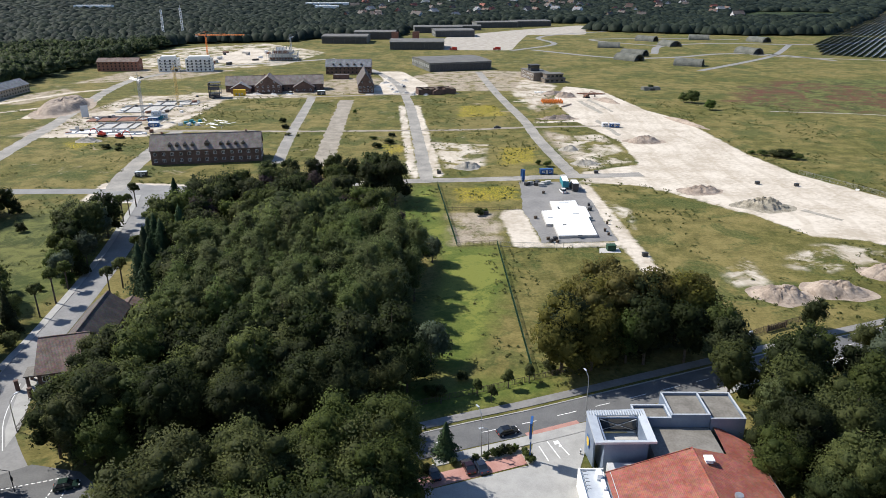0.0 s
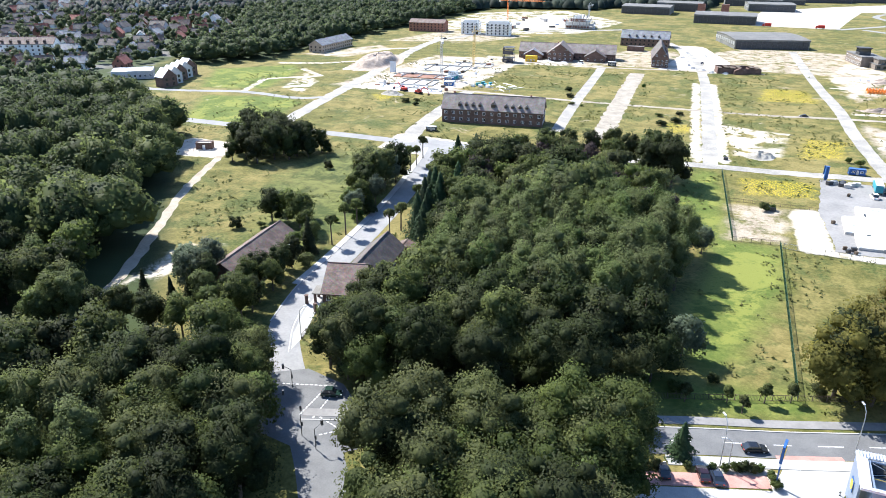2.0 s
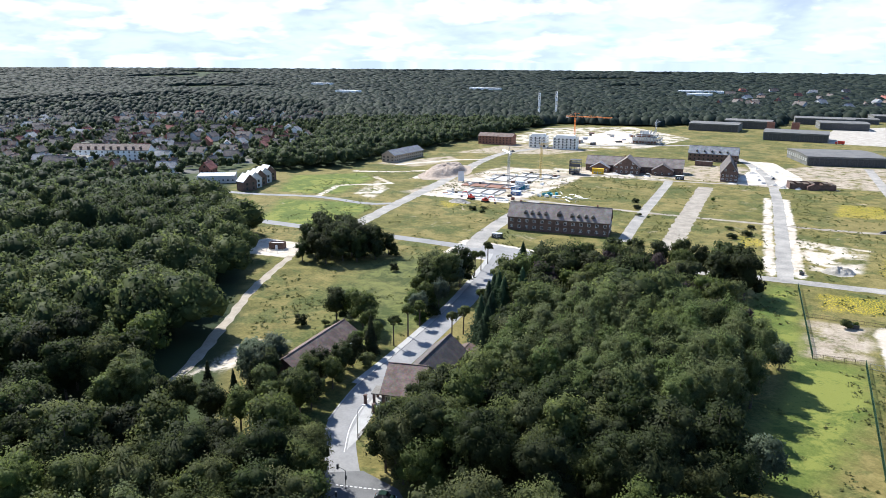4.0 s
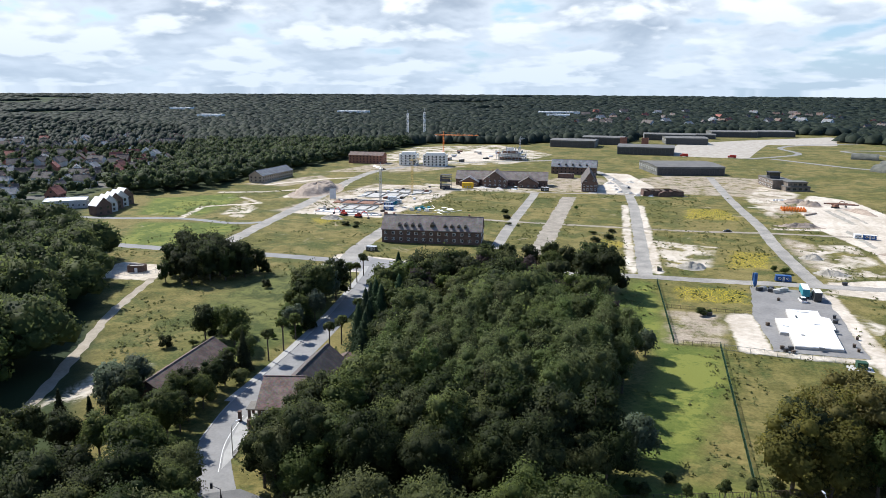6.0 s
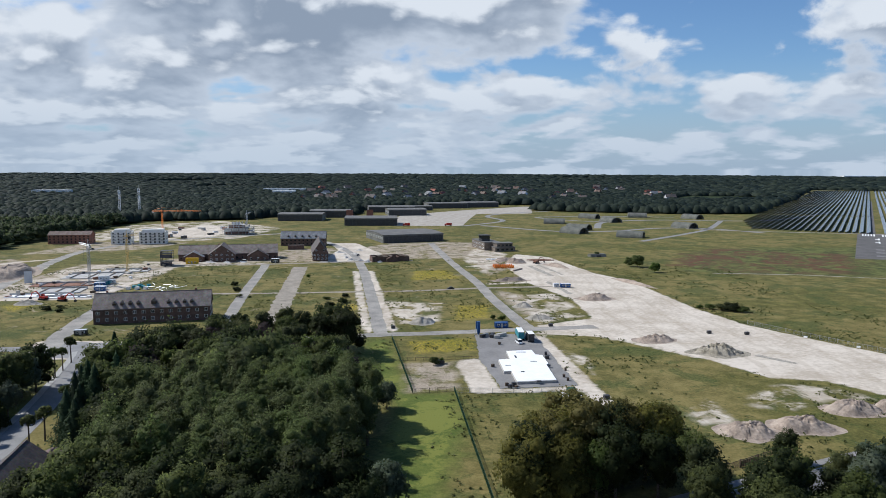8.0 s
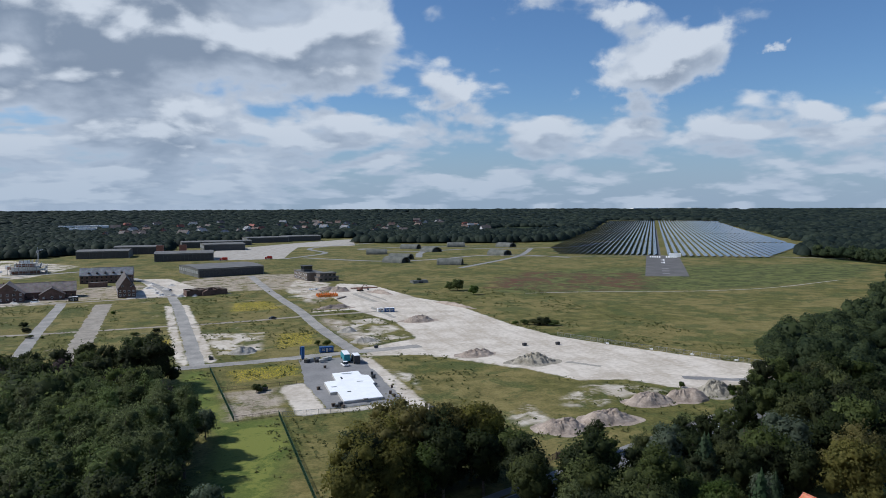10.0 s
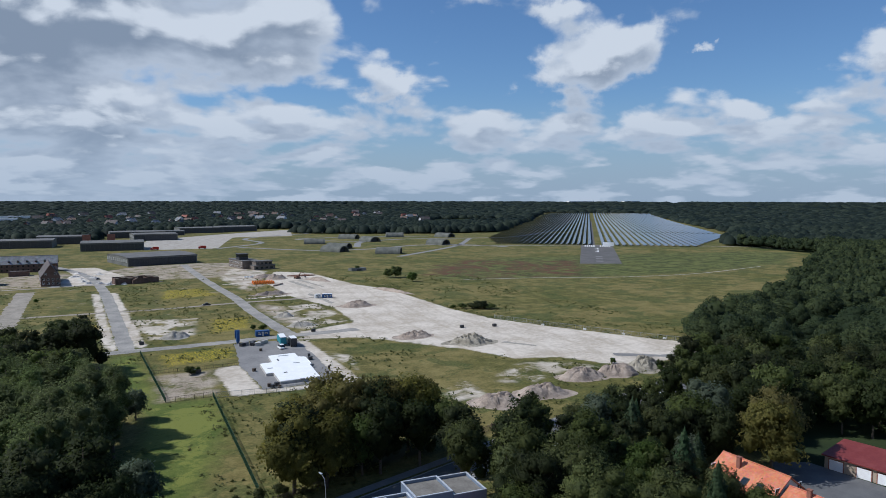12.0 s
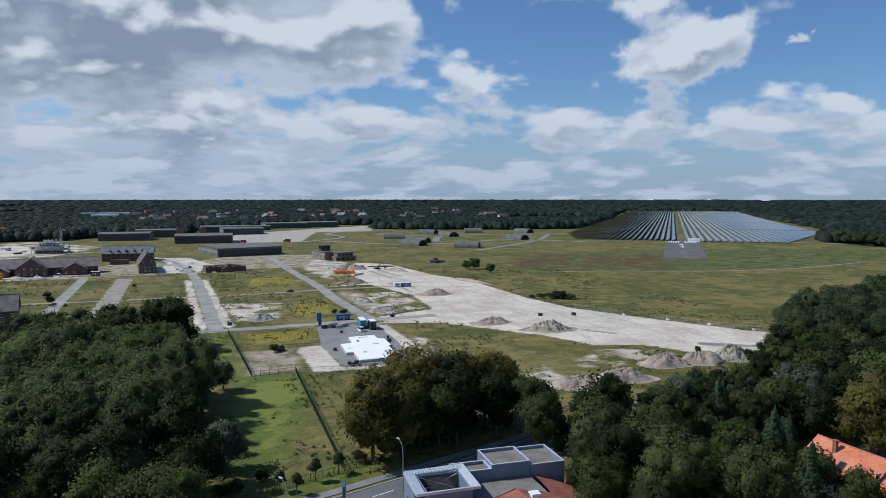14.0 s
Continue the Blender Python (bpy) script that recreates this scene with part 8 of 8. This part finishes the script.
for i in range(4):
    part("band", Shape().tube((0, 0, 0.3 * i), (0, 0, 0.3 * i + 0.3), 0.16, n=8), (METAL_DARK, WHITE_PAINT)[i % 2], bol)
st = thing("road_sign", "white frame with tilted road sign panels", "sign", pose(75.2, 153.4, 0, 0, 0, 25))
part("post", Shape().tube((-0.6, 0, 0), (-0.2, 0, 4), 0.1).tube((0.6, 0, 0), (0.2, 0, 4), 0.1), WHITE_PAINT, st)
part("panel", Shape().box(-0.9, -0.1, 3.2, 0.9, 0.1, 4.4), WHITE_PAINT, st)
ent = thing("field_gate", "weathered wooden field gate beside the road", "gate", pose(86.5, 162.5, 0, 0, 0, 25))
for i in range(9):
    part("board", Shape().box(-3 + i * 0.68, -0.06, 0.15, -2.5 + i * 0.68, 0.06, 1.7), WOOD_DARK, ent)
for sx in (-3.3, 3.3):
    part("post", Shape().box(sx - 0.15, -0.15, -0.1, sx + 0.15, 0.15, 2.2), WOOD_DARK, ent)
bm = thing("barrier_gate", "white and dark barrier gate beside the guardhouse", "gate", pose(-90.6, 130.6, 0, 0, 0, 60))
part("post", Shape().box(-0.4, -0.4, 0, 0.4, 0.4, 2.4), BRICK, bm)
part("arm", Shape().box(0.4, -0.06, 1.0, 4.2, 0.06, 1.14), WHITE_PAINT, bm)

# ---- runway marks and solar field ----
RW, RN = Vector((0.5735, 0.8192, 0)), Vector((0.8192, -0.5735, 0))
R0 = Vector((400.5, 549, 0))


def rw_rect(s, u0, u1, v0, v1, z=0.075):
    """A rectangle on the runway: u along it, v across it."""
    s.add([R0 + RW * u + RN * v + Vector((0, 0, z)) for u, v in ((u0, v0), (u1, v0), (u1, v1), (u0, v1))], [(0, 1, 2, 3)])


rm = Shape()
for i in range(12):
    if i not in (5, 6):
        rw_rect(rm, 238, 268, -16.5 + i * 2.8, -15 + i * 2.8)
for u in (150, 190):
    rw_rect(rm, u, u + 22, -1.2, 0.4)
    rw_rect(rm, u + 6, u + 12, -4, -1.2)
lay("marking_runway", rm, PAINT, "white threshold bars and figures of the runway", "road marking")
rg = Shape()
for u in (22, 50, 78):
    rw_rect(rg, u, u + 9, -4, 3, 0.07)
lay("marking_patches", rg, ASPHALT_PATCH, "pale worn patches on the runway end", "road marking")


def solar_row(v, u0, u1, lean):
    """A long row of panels on a low frame, parallel to the runway."""
    r = thing("solar_row", "long row of dark blue solar panels on low frames", "solar panels", pose(0, 0, 0), "solar field")
    f = Shape()
    c, h, w = R0 + RN * v, 1.5, 2.1
    marks = [g for g in (605.0, 618.0, 980.0, 990.0, 1250.0, 1450.0, 1460.0, 1650.0, 1820.0, 1960.0) if u0 < g < u1]
    for a, b in zip([u0] + marks, marks + [u1]):
        if b - a < 20:
            continue
        za, zb = (Vector((0, 0, float(rise(*(c + RW * g)[:2])))) for g in (a, b))
        lo, hi = RN * (-w) + Vector((0, 0, h - lean)), RN * w + Vector((0, 0, h + lean))
        p = [c + RW * a + lo + za, c + RW * b + lo + zb, c + RW * b + hi + zb, c + RW * a + hi + za]
        up = Vector((0, 0, 0.06))
        part("panel_table", Shape().add([q + up for q in p] + p, [(3, 2, 1, 0), (4, 5, 6, 7), (0, 1, 5, 4), (1, 2, 6, 5), (2, 3, 7, 6), (3, 0, 4, 7)]), SOLAR, r)
        for k in range(int((b - a) / 40) + 1):
            q = c + RW * (a + k * 40) + za
            f.tube(q, q + Vector((0, 0, h)), 0.09, n=4)
    part("frame", f, STEEL, r)


near_l, near_r = 272.0, 262.0
for i in range(22):
    v = -10 - i * 7.4
    solar_row(v, near_l + max(0, (i - 17)) * 34, 2080 - i * 4, 0.95)
for i in range(23):
    v = 8 + i * 8.9
    solar_row(v, near_r + (0 if i < 13 else (i - 13) * 28), 2070 - i * 2, 0.7)
wb = flat_block("transformer_station", "small white transformer station beside the solar field", "hut", 560, 752, -35, 14, 5, 4, WHITE_PAINT, WHITE_SLAB)
lay("track_solar", strip([(360, 850), (420, 815), (545, 775), (640, 730), (720, 660), (760, 600)], 6, 0.1, 12), DIRT_ROAD, "pale service track before the solar field", "path")
lay("track_field", strip([(222, 480), (280, 470), (340, 450), (420, 445), (520, 470)], 2.0, 0.05, 8, ragged=0.6), HEAP_GREY, "narrow worn line through the grass", "path")
